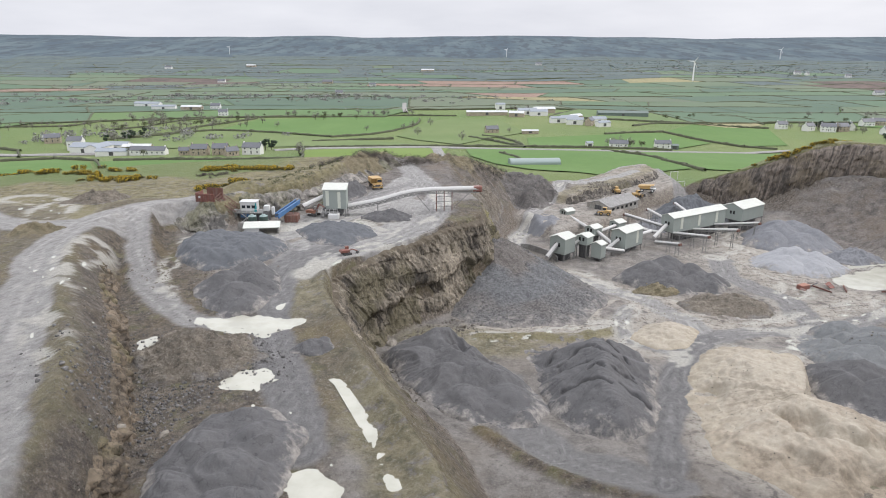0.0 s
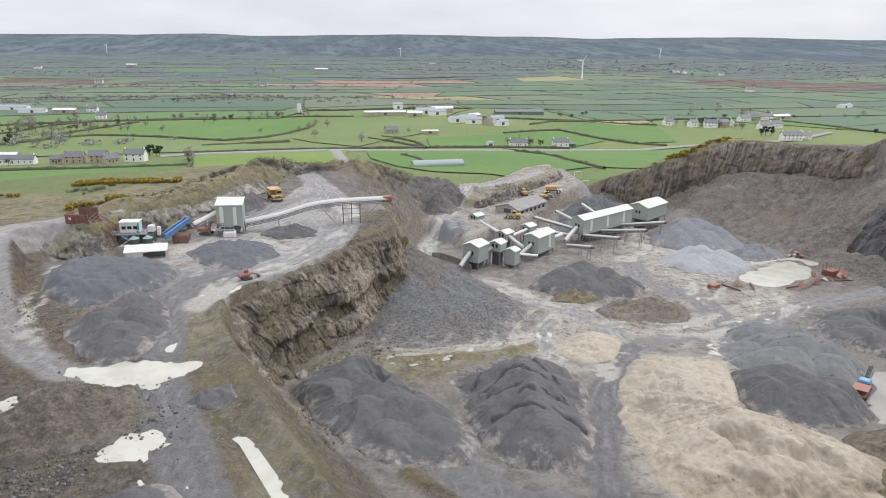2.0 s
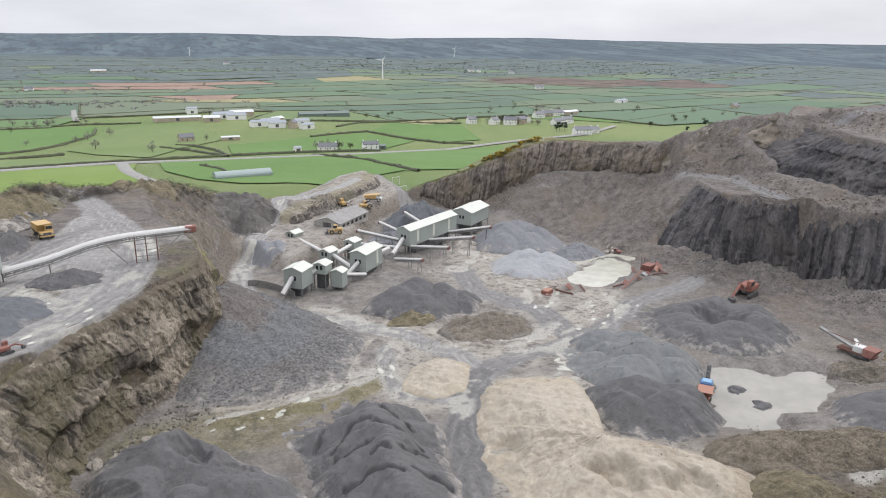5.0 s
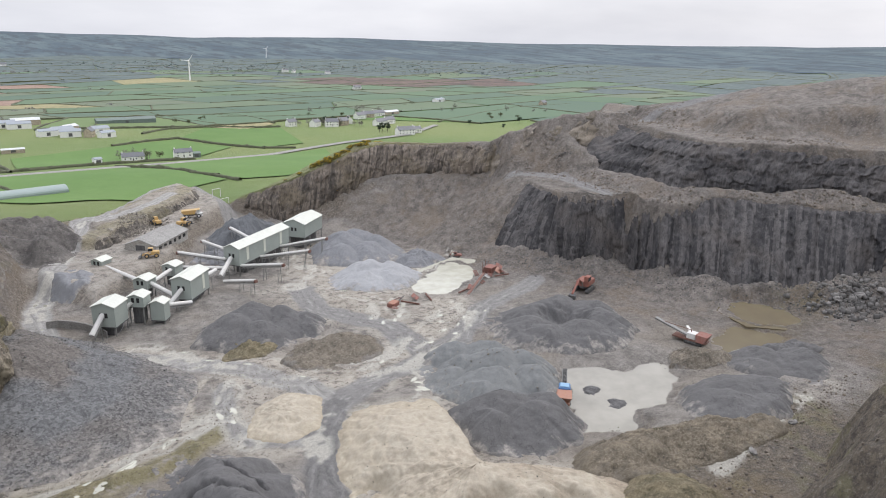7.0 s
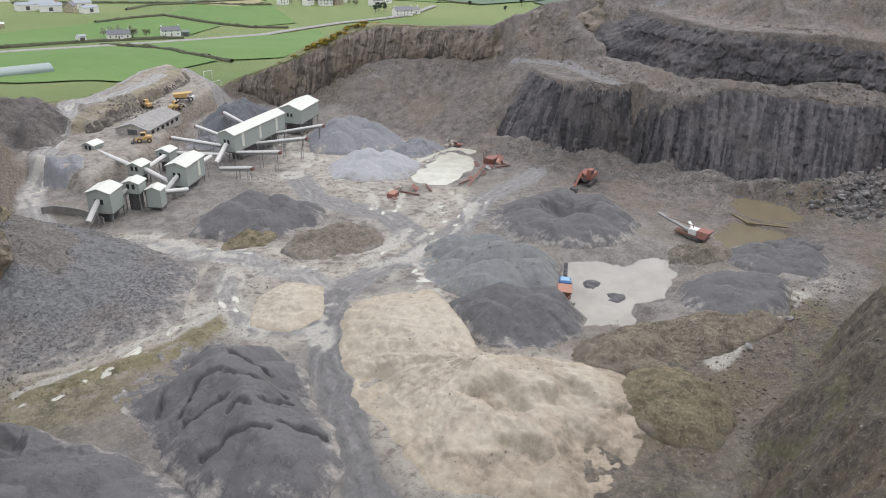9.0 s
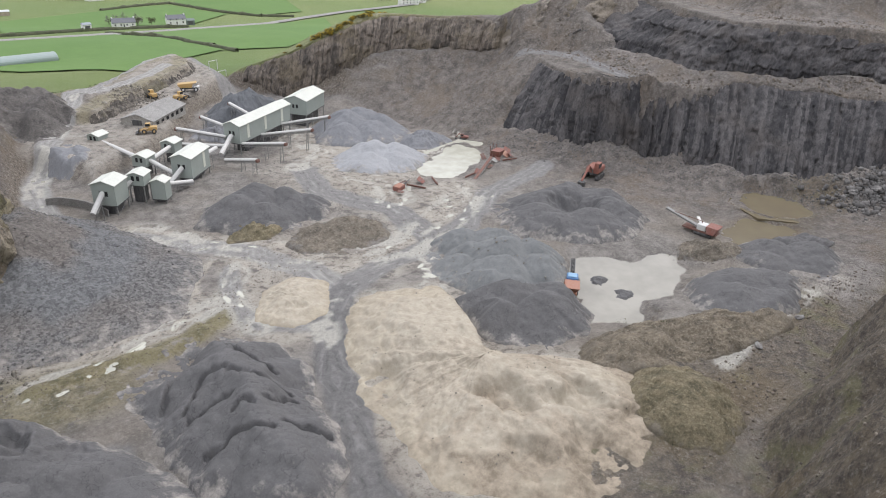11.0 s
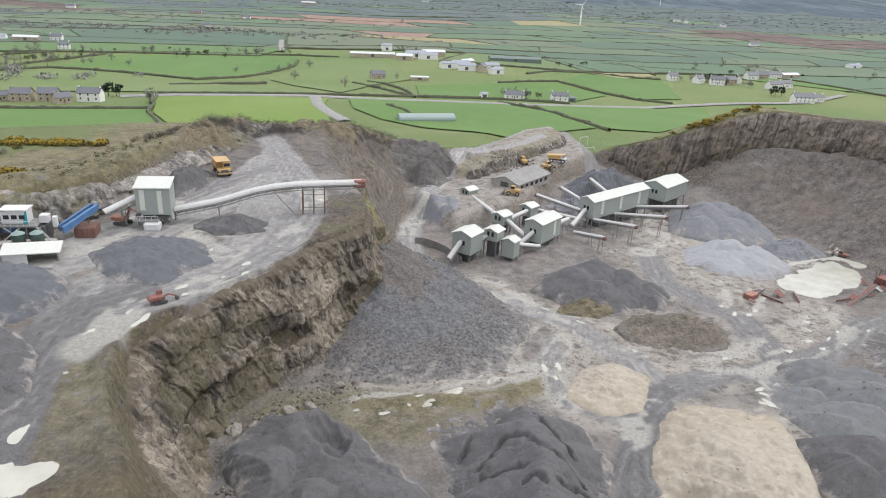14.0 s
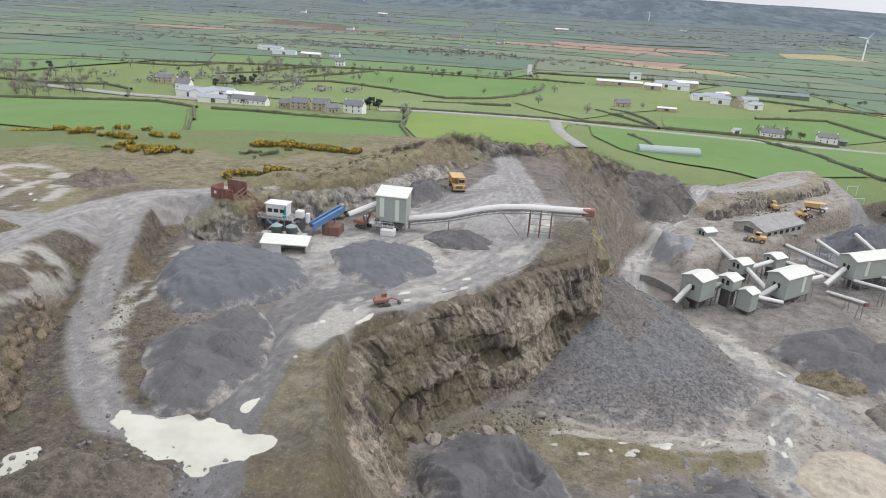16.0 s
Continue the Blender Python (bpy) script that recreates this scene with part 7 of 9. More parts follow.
lush = meadow("lush_meadow", (0.09, 0.172, 0.038), (0.11, 0.192, 0.048))
bright = meadow("bright_meadow", (0.138, 0.206, 0.038), (0.16, 0.225, 0.052))
pale_meadow = meadow("pale_meadow", (0.124, 0.18, 0.055), (0.15, 0.196, 0.07))
for outline, mat in (
        ([(-125, 581), (-63, 592), (-3, 591), (-7, 527), (0, 480), (-30, 420), (-75, 425), (-108, 500)], bright),
        ([(-270, 512), (-182, 509), (-114, 513), (-80, 425), (-110, 385), (-200, 390), (-236, 455)], lush),
        ([(-345, 682), (-296, 721), (-259, 761), (-178, 741), (-124, 711), (-10, 632), (-133, 616), (-225, 617), (-291, 630)], pale_meadow),
        ([(-246, 884), (-133, 936), (-45, 941), (-45, 859), (-83, 757), (-126, 722), (-229, 769), (-261, 774)], lush),
        ([(12, 590), (69, 600), (132, 600), (155, 555), (168, 478), (102, 440), (55, 460), (31, 489), (14, 535)], lush),
        ([(135, 606), (194, 610), (342, 661), (300, 560), (208, 470), (173, 478), (163, 528), (154, 585)], lush),
        ([(79, 727), (166, 757), (235, 783), (249, 744), (266, 712), (210, 658), (145, 661), (73, 649)], lush),
        ([(246, 799), (301, 878), (345, 849), (380, 839), (343, 708), (294, 697), (267, 744)], lush),
        ([(-59, 734), (-36, 873), (6, 931), (60, 903), (81, 768), (32, 715), (6, 640)], pale_meadow),
        ([(-438, 522), (-314, 541), (-272, 511), (-240, 455), (-205, 390), (-330, 400), (-420, 440)], lush),
        ([(499, 882), (604, 787), (866, 925), (1006, 921), (987, 1049), (807, 1089), (648, 988)], lush)):
    field_patch(outline, mat, "bright green meadow below the quarry" if mat is not pale_meadow else "yellow green meadow beyond the lane")
field_patch([(317, 1043), (369, 1028), (402, 990), (391, 878), (337, 846), (305, 889)], straw, "straw coloured dry field between hedges", "straw_land")

hk = Nodes("hedge_leaves")
hedge_mat = hk.done(hk.mix(hk.span(hk.noise(0.35, 6, 0.7), 0.35, 0.7), (0.066, 0.076, 0.042), (0.13, 0.132, 0.08)), 0.95, 0, hk.noise(0.8, 5), 0.9, 0.6)


def hedge_strip(a, b, d, width=1.3, high=1.9):
    """Verts and faces of one bushy strip."""
    length = float(np.hypot(*(b - a)))
    n = max(3, int(length / (3.5 if d < 1000 else 14)))
    t = np.linspace(0, 1, n)
    way = (b - a) / length
    side = np.array([-way[1], way[0]])
    wob = 2.5 * vnoise(t * length / 40, t * 0 + a[0] * 0.01, 95)
    c = a + (b - a) * t[:, None] + side * wob[:, None]
    z = terrain(c[:, 0], c[:, 1]) + lift(d) * 0.6
    h = high * (1 + 0.45 * np.random.rand(n) * np.where(np.random.rand(n) < 0.12, 2.2, 1) - 0.25)
    w = width * (0.75 + 0.6 * np.random.rand(n))
    rows = [np.c_[c + side * (w * k)[:, None], z + h * m] for k, m in ((-1, -0.3), (-0.85, 0.7), (0.1, 1.0), (0.9, 0.65), (1, -0.3))]
    v = np.stack(rows, 1).reshape(-1, 3)
    f = [(r * 5 + k, r * 5 + k + 1, r * 5 + k + 6, r * 5 + k + 5) for r in range(n - 1) for k in range(4)]
    return v, f


far_v, far_f = [], []
for i, j in sorted(kept):
    ua, ub = cross_at(j, i), cross_at(j, i + 1)
    top_u = ua + 70 * float(lattice(np.array(i), np.array(j), 97))
    for pa, pb, drop in ((line_at(j, ua), line_at(j, ub), 0.24), (line_at(j, ua), line_at(j + 1, top_u), 0.22)):
        d = math.hypot(*((pa + pb) / 2))
        if random.random() < drop or d > 3300 or d < 520:
            continue
        v, f = hedge_strip(pa, pb, d, 0.9 + d * 0.0005, 1.25 + d * 0.0003)
        if d < 1000:
            tagged(mesh_object("hedge", v, f, [hedge_mat], True), "dark clipped hedge between two pastures", "hedge", "field hedges")
        else:
            k = len(far_v)
            far_v.extend(v)
            far_f.extend([tuple(k + q for q in face) for face in f])
tagged(mesh_object("far_hedges", far_v, far_f, [hedge_mat]), "far dark hedges between fields", "hedge", kind="stuff")


# hedges of the near fields, as they run
HEDGES = [[(-348, 688), (-329, 707), (-299, 729), (-294, 796), (-274, 836), (-249, 895)], [(-327, 703), (-306, 735), (-262, 769)], [(-262, 769), (-228, 764), (-180, 749), (-126, 722)],
          [(-126, 719), (-83, 752), (-64, 789), (-42, 860), (-42, 917)], [(-138, 682), (-106, 694), (-60, 710)], [(-255, 912), (-201, 936), (-135, 949), (-52, 964), (6, 956)],
          [(-391, 768), (-359, 804), (-342, 873), (-307, 895)], [(-258, 1153), (-255, 1216), (-184, 1273), (-88, 1257), (-13, 1275)]]
HEDGES += [[(-130, 605), (-66, 611), (1, 617), (72, 627), (141, 640), (202, 633)], [(-85, 425), (-111, 501), (-118, 538), (-130, 600)], [(-258, 520), (-221, 517), (-183, 511), (-148, 513), (-115, 518)],
           [(132, 605), (146, 588), (157, 564), (161, 523), (169, 498), (172, 470)], [(32, 741), (49, 728), (63, 698), (66, 622)], [(17, 728), (42, 701), (65, 622)], [(38, 554), (48, 531), (53, 503)]]
HEDGES += [[(167, 764), (241, 793), (253, 755), (269, 719), (291, 690), (319, 679)], [(217, 844), (261, 882), (305, 889), (349, 860), (385, 849)], [(282, 1343), (308, 1275), (306, 1155), (307, 1066), (317, 968), (334, 893)],
           [(322, 1061), (375, 1045), (409, 1006), (396, 890)], [(157, 855), (219, 1003), (265, 1001), (322, 1061)], [(104, 1089), (224, 1198), (282, 1343)], [(554, 1432), (580, 1321), (578, 1218)]]
HEDGES += [[(577, 1194), (649, 1218), (643, 1124), (629, 1062)], [(368, 1013), (425, 982), (498, 963)], [(589, 793), (885, 944), (1023, 937)], [(656, 1052), (821, 1108), (1006, 1069)],
           [(-449, 534), (-398, 535), (-322, 552), (-271, 519)], [(-524, 616), (-469, 614), (-425, 633), (-389, 614), (-366, 573)], [(-630, 733), (-603, 750), (-575, 798), (-461, 828), (-443, 889)],
           [(-683, 1000), (-592, 1081), (-565, 1158), (-415, 1129), (-368, 1078)], [(-623, 905), (-553, 982), (-500, 1032)], [(-205, 392), (-236, 459), (-270, 520)]]
for line in HEDGES:
    vs, fs = [], []
    for pa, pb in zip(line, line[1:]):
        v, f = hedge_strip(np.array(pa, float), np.array(pb, float), 700, 1.0, 1.5)
        k = len(vs)
        vs.extend(v)
        fs.extend([tuple(k + q for q in face) for face in f])
    tagged(mesh_object("hedge", vs, fs, [hedge_mat], True), "dark winding hedge between two meadows", "hedge", "field hedges")


def lane(pts, half, mat, label, extra=0.25):
    n = int(sum(np.hypot(*np.diff(np.array(pts, float), axis=0).T)) / 6)
    c, _ = resample(pts, n)
    for _ in range(3):
        c[1:-1] = (c[:-2] + 2 * c[1:-1] + c[2:]) / 4
    way = np.gradient(c, axis=0)
    side = np.stack([-way[:, 1], way[:, 0]], -1)
    side /= np.hypot(*side.T)[:, None]
    x = np.stack([c[:, 0] + side[:, 0] * half * k for k in (-1.25, -1, 0, 1, 1.25)], 0)
    y = np.stack([c[:, 1] + side[:, 1] * half * k for k in (-1.25, -1, 0, 1, 1.25)], 0)
    z = terrain(x.ravel(), y.ravel()).reshape(x.shape)
    z = z.mean(0) + lift(np.hypot(x, y)) + extra - np.array([[0.6], [0], [-0.05], [0], [0.6]])
    return tagged(grid_mesh("lane", x, y, z, [mat]), label, "road", kind="structure")


asphalt = speckled("lane_asphalt", (0.22, 0.215, 0.2), (0.32, 0.31, 0.28), 0.4, big=0.03)
lane([(-150, 580), (-124, 592), (-68, 597), (-17, 603), (36, 592), (100, 594), (166, 600), (222, 618), (325, 668), (380, 690), (480, 705), (560, 760)], 3.0, asphalt, "pale grey country lane between the fields")
lane([(-14, 602), (-12, 575), (-10, 545), (-2, 512), (8, 480)], 3.6, asphalt, "pale gravel spur lane curving to the quarry")
lane([(-78, 1150), (-73, 1070), (-66, 1000)], 3.0, asphalt, "short straight farm track", 0.4)
lane([(-470, 600), (-400, 592), (-340, 585), (-285, 575)], 4.0, asphalt, "farm road in front of the white farmhouse")

# distant hills, a plain backdrop at the rim of the view
az, rr = np.meshgrid(np.radians(np.linspace(-62, 100, 240)), np.array([3350, 3700, 4050, 4350, 4600, 4800, 4950]))
bx, by = rr * np.sin(az), rr * np.cos(az)
bz = terrain(bx.ravel(), by.ravel()).reshape(bx.shape) + np.array([[3.0], [6], [9], [11], [13], [14], [15]])
# distance haze is painted in: blue-grey base colour plus a faint glow
bk = Nodes("hazed_distant_hills")
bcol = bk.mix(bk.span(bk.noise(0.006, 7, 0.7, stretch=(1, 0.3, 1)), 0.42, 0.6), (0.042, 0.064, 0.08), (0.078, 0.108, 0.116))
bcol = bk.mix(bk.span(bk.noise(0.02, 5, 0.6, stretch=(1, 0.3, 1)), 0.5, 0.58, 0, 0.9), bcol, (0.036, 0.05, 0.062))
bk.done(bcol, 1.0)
# hills emit their own colour a little, lifting them as haze would
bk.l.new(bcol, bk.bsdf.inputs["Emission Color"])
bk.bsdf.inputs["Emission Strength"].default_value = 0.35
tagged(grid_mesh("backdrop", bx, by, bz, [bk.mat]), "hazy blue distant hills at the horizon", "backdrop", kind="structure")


# ---- trees and bushes ----
class Leaves:
    """Many small four-cornered leaves or sprays, gathered for one mesh."""

    def __init__(self):
        self.v = []

    def to_mesh(self, me):
        v = np.concatenate(self.v) if self.v else np.zeros((0, 3))
        me.vertices.add(len(v))
        me.vertices.foreach_set("co", v.ravel())
        me.loops.add(len(v))
        me.loops.foreach_set("vertex_index", np.arange(len(v)))
        me.polygons.add(len(v) // 4)
        me.polygons.foreach_set("loop_start", np.arange(0, len(v), 4))
        me.update(calc_edges=True)

    def free(self):
        self.v = []


def leaf_cloud(leaves, centre, radius, count, size, gen, squash=0.8):
    way = gen.normal(size=(count, 3))
    way /= np.linalg.norm(way, axis=1, keepdims=True)
    c = np.array(centre) + way * radius * gen.random((count, 1)) ** 0.4 * np.array([1, 1, squash])
    a = gen.normal(size=(count, 3))
    a /= np.linalg.norm(a, axis=1, keepdims=True)
    b = np.cross(a, gen.normal(size=(count, 3)))
    b /= np.linalg.norm(b, axis=1, keepdims=True) + 1e-9
    s = size * (0.6 + 0.8 * gen.random((count, 1)))
    leaves.v.append(np.stack([c + a * s, c + b * s * 0.7, c - a * s, c - b * s * 0.7], 1).reshape(-1, 3))


twig_mat = speckled("bare_twigs", (0.17, 0.165, 0.14), (0.25, 0.236, 0.2), 1.0)
bark_mat = speckled("bark", (0.06, 0.05, 0.04), (0.13, 0.11, 0.09), 2.0)
ever_mat = speckled("evergreen_leaves", (0.03, 0.05, 0.033), (0.06, 0.085, 0.05), 1.0)
bud_mat = speckled("budding_leaves", (0.05, 0.06, 0.025), (0.11, 0.115, 0.05), 1.0)
gorse_leaf = speckled("gorse_leaves", (0.05, 0.055, 0.018), (0.13, 0.11, 0.04), 1.0)
gorse_bloom = speckled("gorse_bloom", (0.4, 0.27, 0.02), (0.58, 0.42, 0.04), 1.0)


def make_tree(high, spread, mat, seed, leaves, label, size=0.5, evergreen=False):
    rnd = random.Random(seed)
    th = empty("tree", pose(0, 0, -500), label, "tree", "trees of the farmland")
    bm = bmesh.new()
    rod(bm, (0, 0, -0.5), (0, 0, high * 0.55), high * 0.03, 7, high * 0.015)
    crowns = [(0, 0, high * (0.5 if evergreen else 0.72))]
    for k in range(7):
        a = k * 2.4 + rnd.random()
        p = (math.cos(a) * spread * (0.5 + 0.3 * rnd.random()), math.sin(a) * spread * (0.5 + 0.3 * rnd.random()), high * (0.35 + 0.45 * rnd.random()))
        rod(bm, (0, 0, high * (0.2 + 0.3 * rnd.random())), p, high * 0.012, 5, high * 0.004)
        crowns.append(p)
    part("trunk", bm, bark_mat, th)
    bm, gen = Leaves(), np.random.default_rng(seed)
    for c in crowns:
        leaf_cloud(bm, c, spread * (0.55 if not evergreen else 0.5), leaves // len(crowns), size, gen, 0.9)
    part("crown", bm, mat, th)
    return th


bare = "bare grey brown tree beside a hedge"
TREES = [make_tree(9, 3.6, twig_mat, 1, 220, bare, 0.34), make_tree(11, 4.4, twig_mat, 2, 260, bare, 0.34), make_tree(7, 3.2, bud_mat, 3, 220, "budding olive brown tree beside a hedge", 0.4),
         make_tree(10, 3.2, ever_mat, 4, 300, "dark evergreen tree near a house", 0.6, True)]


def plant_tree(k, x, y, s=1.0):
    z = height(x, y) + lift(math.hypot(x, y)) * 0.5
    return copy_thing(TREES[k], pose(x, y, z, 0, 0, random.uniform(0, 360)) @ Matrix.Diagonal((s, s, s, 1)))


for x, y, k, n, spread in ((-360, 650, 0, 7, 40), (-455, 575, 1, 30, 45), (-520, 640, 1, 22, 60), (-330, 680, 3, 5, 25), (-123, 556, 0, 3, 4), (-158, 583, 3, 4, 6), (-300, 800, 1, 10, 60),
                           (-230, 860, 0, 8, 60), (-150, 900, 2, 6, 40), (160, 668, 0, 4, 14), (175, 660, 2, 2, 8), (430, 842, 0, 7, 22), (470, 815, 0, 5, 24), (455, 850, 3, 9, 16),
                           (468, 748, 3, 3, 7), (525, 940, 2, 5, 40), (110, 1010, 0, 5, 25), (300, 930, 2, 4, 60), (700, 780, 2, 4, 40), (560, 1040, 0, 8, 60), (-60, 820, 0, 4, 60),
                           (20, 720, 0, 3, 60), (-420, 900, 1, 10, 90), (780, 900, 0, 6, 70), (640, 700, 3, 4, 50), (-260, 560, 2, 3, 14)):
    for _ in range(n):
        plant_tree(k, x + random.uniform(-1, 1) * spread, y + random.uniform(-1, 1) * spread, random.uniform(0.7, 1.2))
for line, n, spread in (([(-391, 768), (-359, 804), (-342, 873), (-307, 895)], 26, 14), ([(-255, 912), (-201, 936), (-135, 949), (-52, 964)], 20, 9), ([(-299, 800), (-274, 836), (-249, 895)], 12, 7),
                        ([(-575, 798), (-461, 828), (-400, 800), (-330, 770)], 26, 16), ([(-524, 616), (-469, 614), (-425, 633)], 14, 10), ([(-258, 1153), (-255, 1216), (-184, 1273)], 10, 16)):
    c, _ = resample(line, 100)
    for _ in range(n):
        x, y = c[random.randrange(100)]
        plant_tree(random.choice((0, 0, 1, 2)), x + random.gauss(0, spread), y + random.gauss(0, spread), random.uniform(0.6, 1.1))
for t in TREES:
    t.matrix_basis = pose(-600 + 20 * TREES.index(t), 700, height(-600 + 20 * TREES.index(t), 700))

# woods and scattered trees too far off to tell apart
rnd = random.Random(77)
gen = np.random.default_rng(78)
bm, bm2 = Leaves(), Leaves()
for _ in range(420):
    i, j = rnd.choice(CELLS)
    p = corner(i, j) + (corner(i + 1, j) - corner(i, j)) * rnd.random() if rnd.random() < 0.7 else corner(i, j) + np.array([rnd.gauss(0, 40), rnd.gauss(0, 30)])
    d = math.hypot(*p)
    if d < 950 or not in_view(p):
        continue
    s = rnd.uniform(1.8, 3.2)
    z = height(*p) + lift(d) * 0.5
    leaf_cloud(bm if rnd.random() < 0.8 else bm2, (p[0], p[1], z + s * 0.6), s, 40, s * 0.15, gen, 0.7)
for cx, cy, w, dep, n in ((1500, 2500, 420, 130, 420), (1000, 2700, 250, 90, 220), (-500, 1700, 300, 60, 160), (-200, 1250, 160, 40, 120), (-650, 1200, 220, 60, 160), (1900, 2100, 300, 120, 260),
                          (-340, 720, 60, 25, 50), (150, 2500, 260, 50, 120), (800, 3000, 300, 60, 160), (-900, 2300, 300, 80, 160)):
    for _ in range(n):
        x, y = cx + rnd.gauss(0, w), cy + rnd.gauss(0, dep)
        d = math.hypot(x, y)
        if not in_view((x, y)):
            continue
        s = rnd.uniform(4.0, 8.0)
        leaf_cloud(bm2 if cx > 700 and rnd.random() < 0.6 else bm, (x, y, height(x, y) + lift(d) * 0.5 + s * 0.25), s, 44, s * 0.16, gen, 0.4)
# far foliage is coloured paler and greyer, standing for haze and lifting self-shaded clumps
for b, mat, label in ((bm, speckled("paled_far_twigs", (0.2, 0.2, 0.185), (0.28, 0.272, 0.25), 1.0, grain=0.3), "far bare woodland and hedgerow trees"), (bm2, speckled("paled_far_evergreens", (0.1, 0.13, 0.12), (0.15, 0.18, 0.16), 1.0, grain=0.3), "far dark woodland of evergreens")):
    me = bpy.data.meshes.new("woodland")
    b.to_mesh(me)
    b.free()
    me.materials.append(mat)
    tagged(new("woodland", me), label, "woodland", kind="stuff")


def make_gorse(seed, r, bloom):
    rnd = random.Random(seed)
    th = empty("gorse_bush", pose(0, 0, -500), "spiny gorse bush with yellow flowers", "bush", "gorse bushes")
    bm, bf, gen = Leaves(), Leaves(), np.random.default_rng(seed)
    for k in range(5):
        c = (rnd.gauss(0, r * 0.5), rnd.gauss(0, r * 0.5), r * 0.35 + rnd.random() * r * 0.2)
        leaf_cloud(bm, c, r * 0.6, 40, r * 0.16, gen, 0.7)
        leaf_cloud(bf, (c[0], c[1], c[2] + r * 0.12), r * 0.62, bloom, r * 0.12, gen, 0.7)
    tagged(part("foliage", bm, gorse_leaf, th), kind="stuff")
    tagged(part("bloom", bf, gorse_bloom, th, "bright yellow flowers"), kind="stuff")
    return th


GORSE = [make_gorse(1, 1.6, 26), make_gorse(2, 2.0, 40), make_gorse(3, 1.3, 8)]


def plant_gorse(k, x, y, s=1.0):
    z = height(x, y)
    return copy_thing(GORSE[k], pose(x, y, z - 0.1, 0, 0, random.uniform(0, 360)) @ Matrix.Diagonal((s, s, s, 1)))


for x0, y0, x1, y1, n, spread in ((-177, 246.5, -144, 245.5, 22, 1.5), (-127, 228, -103, 229, 22, 1.7), (-90, 249, -59, 249, 40, 1.8), (-77, 211, -64, 206, 12, 1.4), (-139, 245, -128, 243, 8, 1.5), (-126, 247, -118, 248, 6, 1.2),
                                  (146, 345, 166, 333, 26, 2.0), (166, 333, 200, 336, 26, 2.2), (200, 337, 238, 312, 22, 2.5), (104, 398, 118, 404, 6, 3), (8, 330, 24, 345, 6, 5),
                                  (244, 306, 268, 292, 8, 4), (230, 112, 242, 120, 5, 4)):
    for _ in range(n):
        f = random.random()
        plant_gorse(random.choice((0, 1, 1, 2)), x0 + (x1 - x0) * f + random.gauss(0, spread), y0 + (y1 - y0) * f + random.gauss(0, spread), random.uniform(0.5, 1.0))
for k, t in enumerate(GORSE):
    t.matrix_basis = pose(-150 + 9 * k, 256, height(-150 + 9 * k, 256))

# ---- farms and houses ----
render_white = painted("white_render", (0.78, 0.77, 0.73), 0.8, 0.15, scale=0.3)
stone_wall = speckled("tan_stone", (0.3, 0.25, 0.19), (0.5, 0.43, 0.33), 0.9)
slate = painted("slate_roof", (0.12, 0.125, 0.14), 0.6, 0.3, scale=0.4)
grey_sheet = painted("grey_sheet_roof", (0.27, 0.3, 0.33), 0.55, 0.3, scale=0.2)
pale_sheet = painted("pale_sheet_roof", (0.6, 0.61, 0.6), 0.5, 0.3, scale=0.2)
green_sheet = painted("dull_green_sheet", (0.13, 0.17, 0.15), 0.6, 0.3, scale=0.2)
LOOKS = {"w": (render_white, slate, "white rendered house with a slate roof", "house"), "s": (stone_wall, slate, "tan stone house with a slate roof", "house"),
         "g": (render_white, grey_sheet, "farm shed with a grey sheet roof", "barn"), "p": (stone_wall, pale_sheet, "farm shed with a pale sheet roof", "barn"),
         "n": (green_sheet, green_sheet, "long dull green farm shed", "barn")}


def house(x, y, yaw, length, width, eave, look_key):
    wall, roof, label, category = LOOKS[look_key]
    dwelling = category == "house"
    th = empty("house" if dwelling else "barn", pose(x, y, height(x, y) + lift(math.hypot(x, y)), 0, 0, yaw), label, category, "buildings of the farmland")
    hx, hy = length / 2, width / 2
    ridge = eave + width * (0.42 if dwelling else 0.2)
    part("wall", prism([(-hx, -hy, -1.5), (-hx, hy, -1.5), (-hx, hy, eave), (-hx, 0, ridge), (-hx, -hy, eave)], (length, 0, 0)), wall, th)
    o = 0.35
    for s in (-1, 1):
        part("roof", prism([(-hx - o, 0, ridge + 0.03), (-hx - o, s * (hy + o), eave - o * 0.5 + 0.05), (-hx - o, s * (hy + o), eave - o * 0.5 + 0.3), (-hx - o, 0, ridge + 0.3)], (length + 2 * o, 0, 0)), roof, th)
    if dwelling:
        for s in (-1, 1):
            part("chimney", a_box((s * (hx - 0.5) - 0.45, -0.4, ridge - 0.6), (s * (hx - 0.5) + 0.45, 0.4, ridge + 1.2), 0.05), wall, th)
        for k in range(max(2, int(length / 4))):
            px = -hx + (k + 0.5) * length / max(2, int(length / 4))
            for pz in ((1.0,) if eave < 4 else (1.0, 3.6)):
                part("window", a_box((px - 0.5, -hy - 0.05, pz), (px + 0.5, -hy + 0.05, pz + 1.2)), glass, th)
        part("door", a_box((-0.45, -hy - 0.06, 0), (0.45, -hy + 0.05, 2.0)), dark_steel, th)
    else:
        part("door", a_box((-1.8, -hy - 0.06, -0.3), (1.8, -hy + 0.05, min(3.2, eave - 0.4))), dark_steel, th, "dark barn door")
    return th


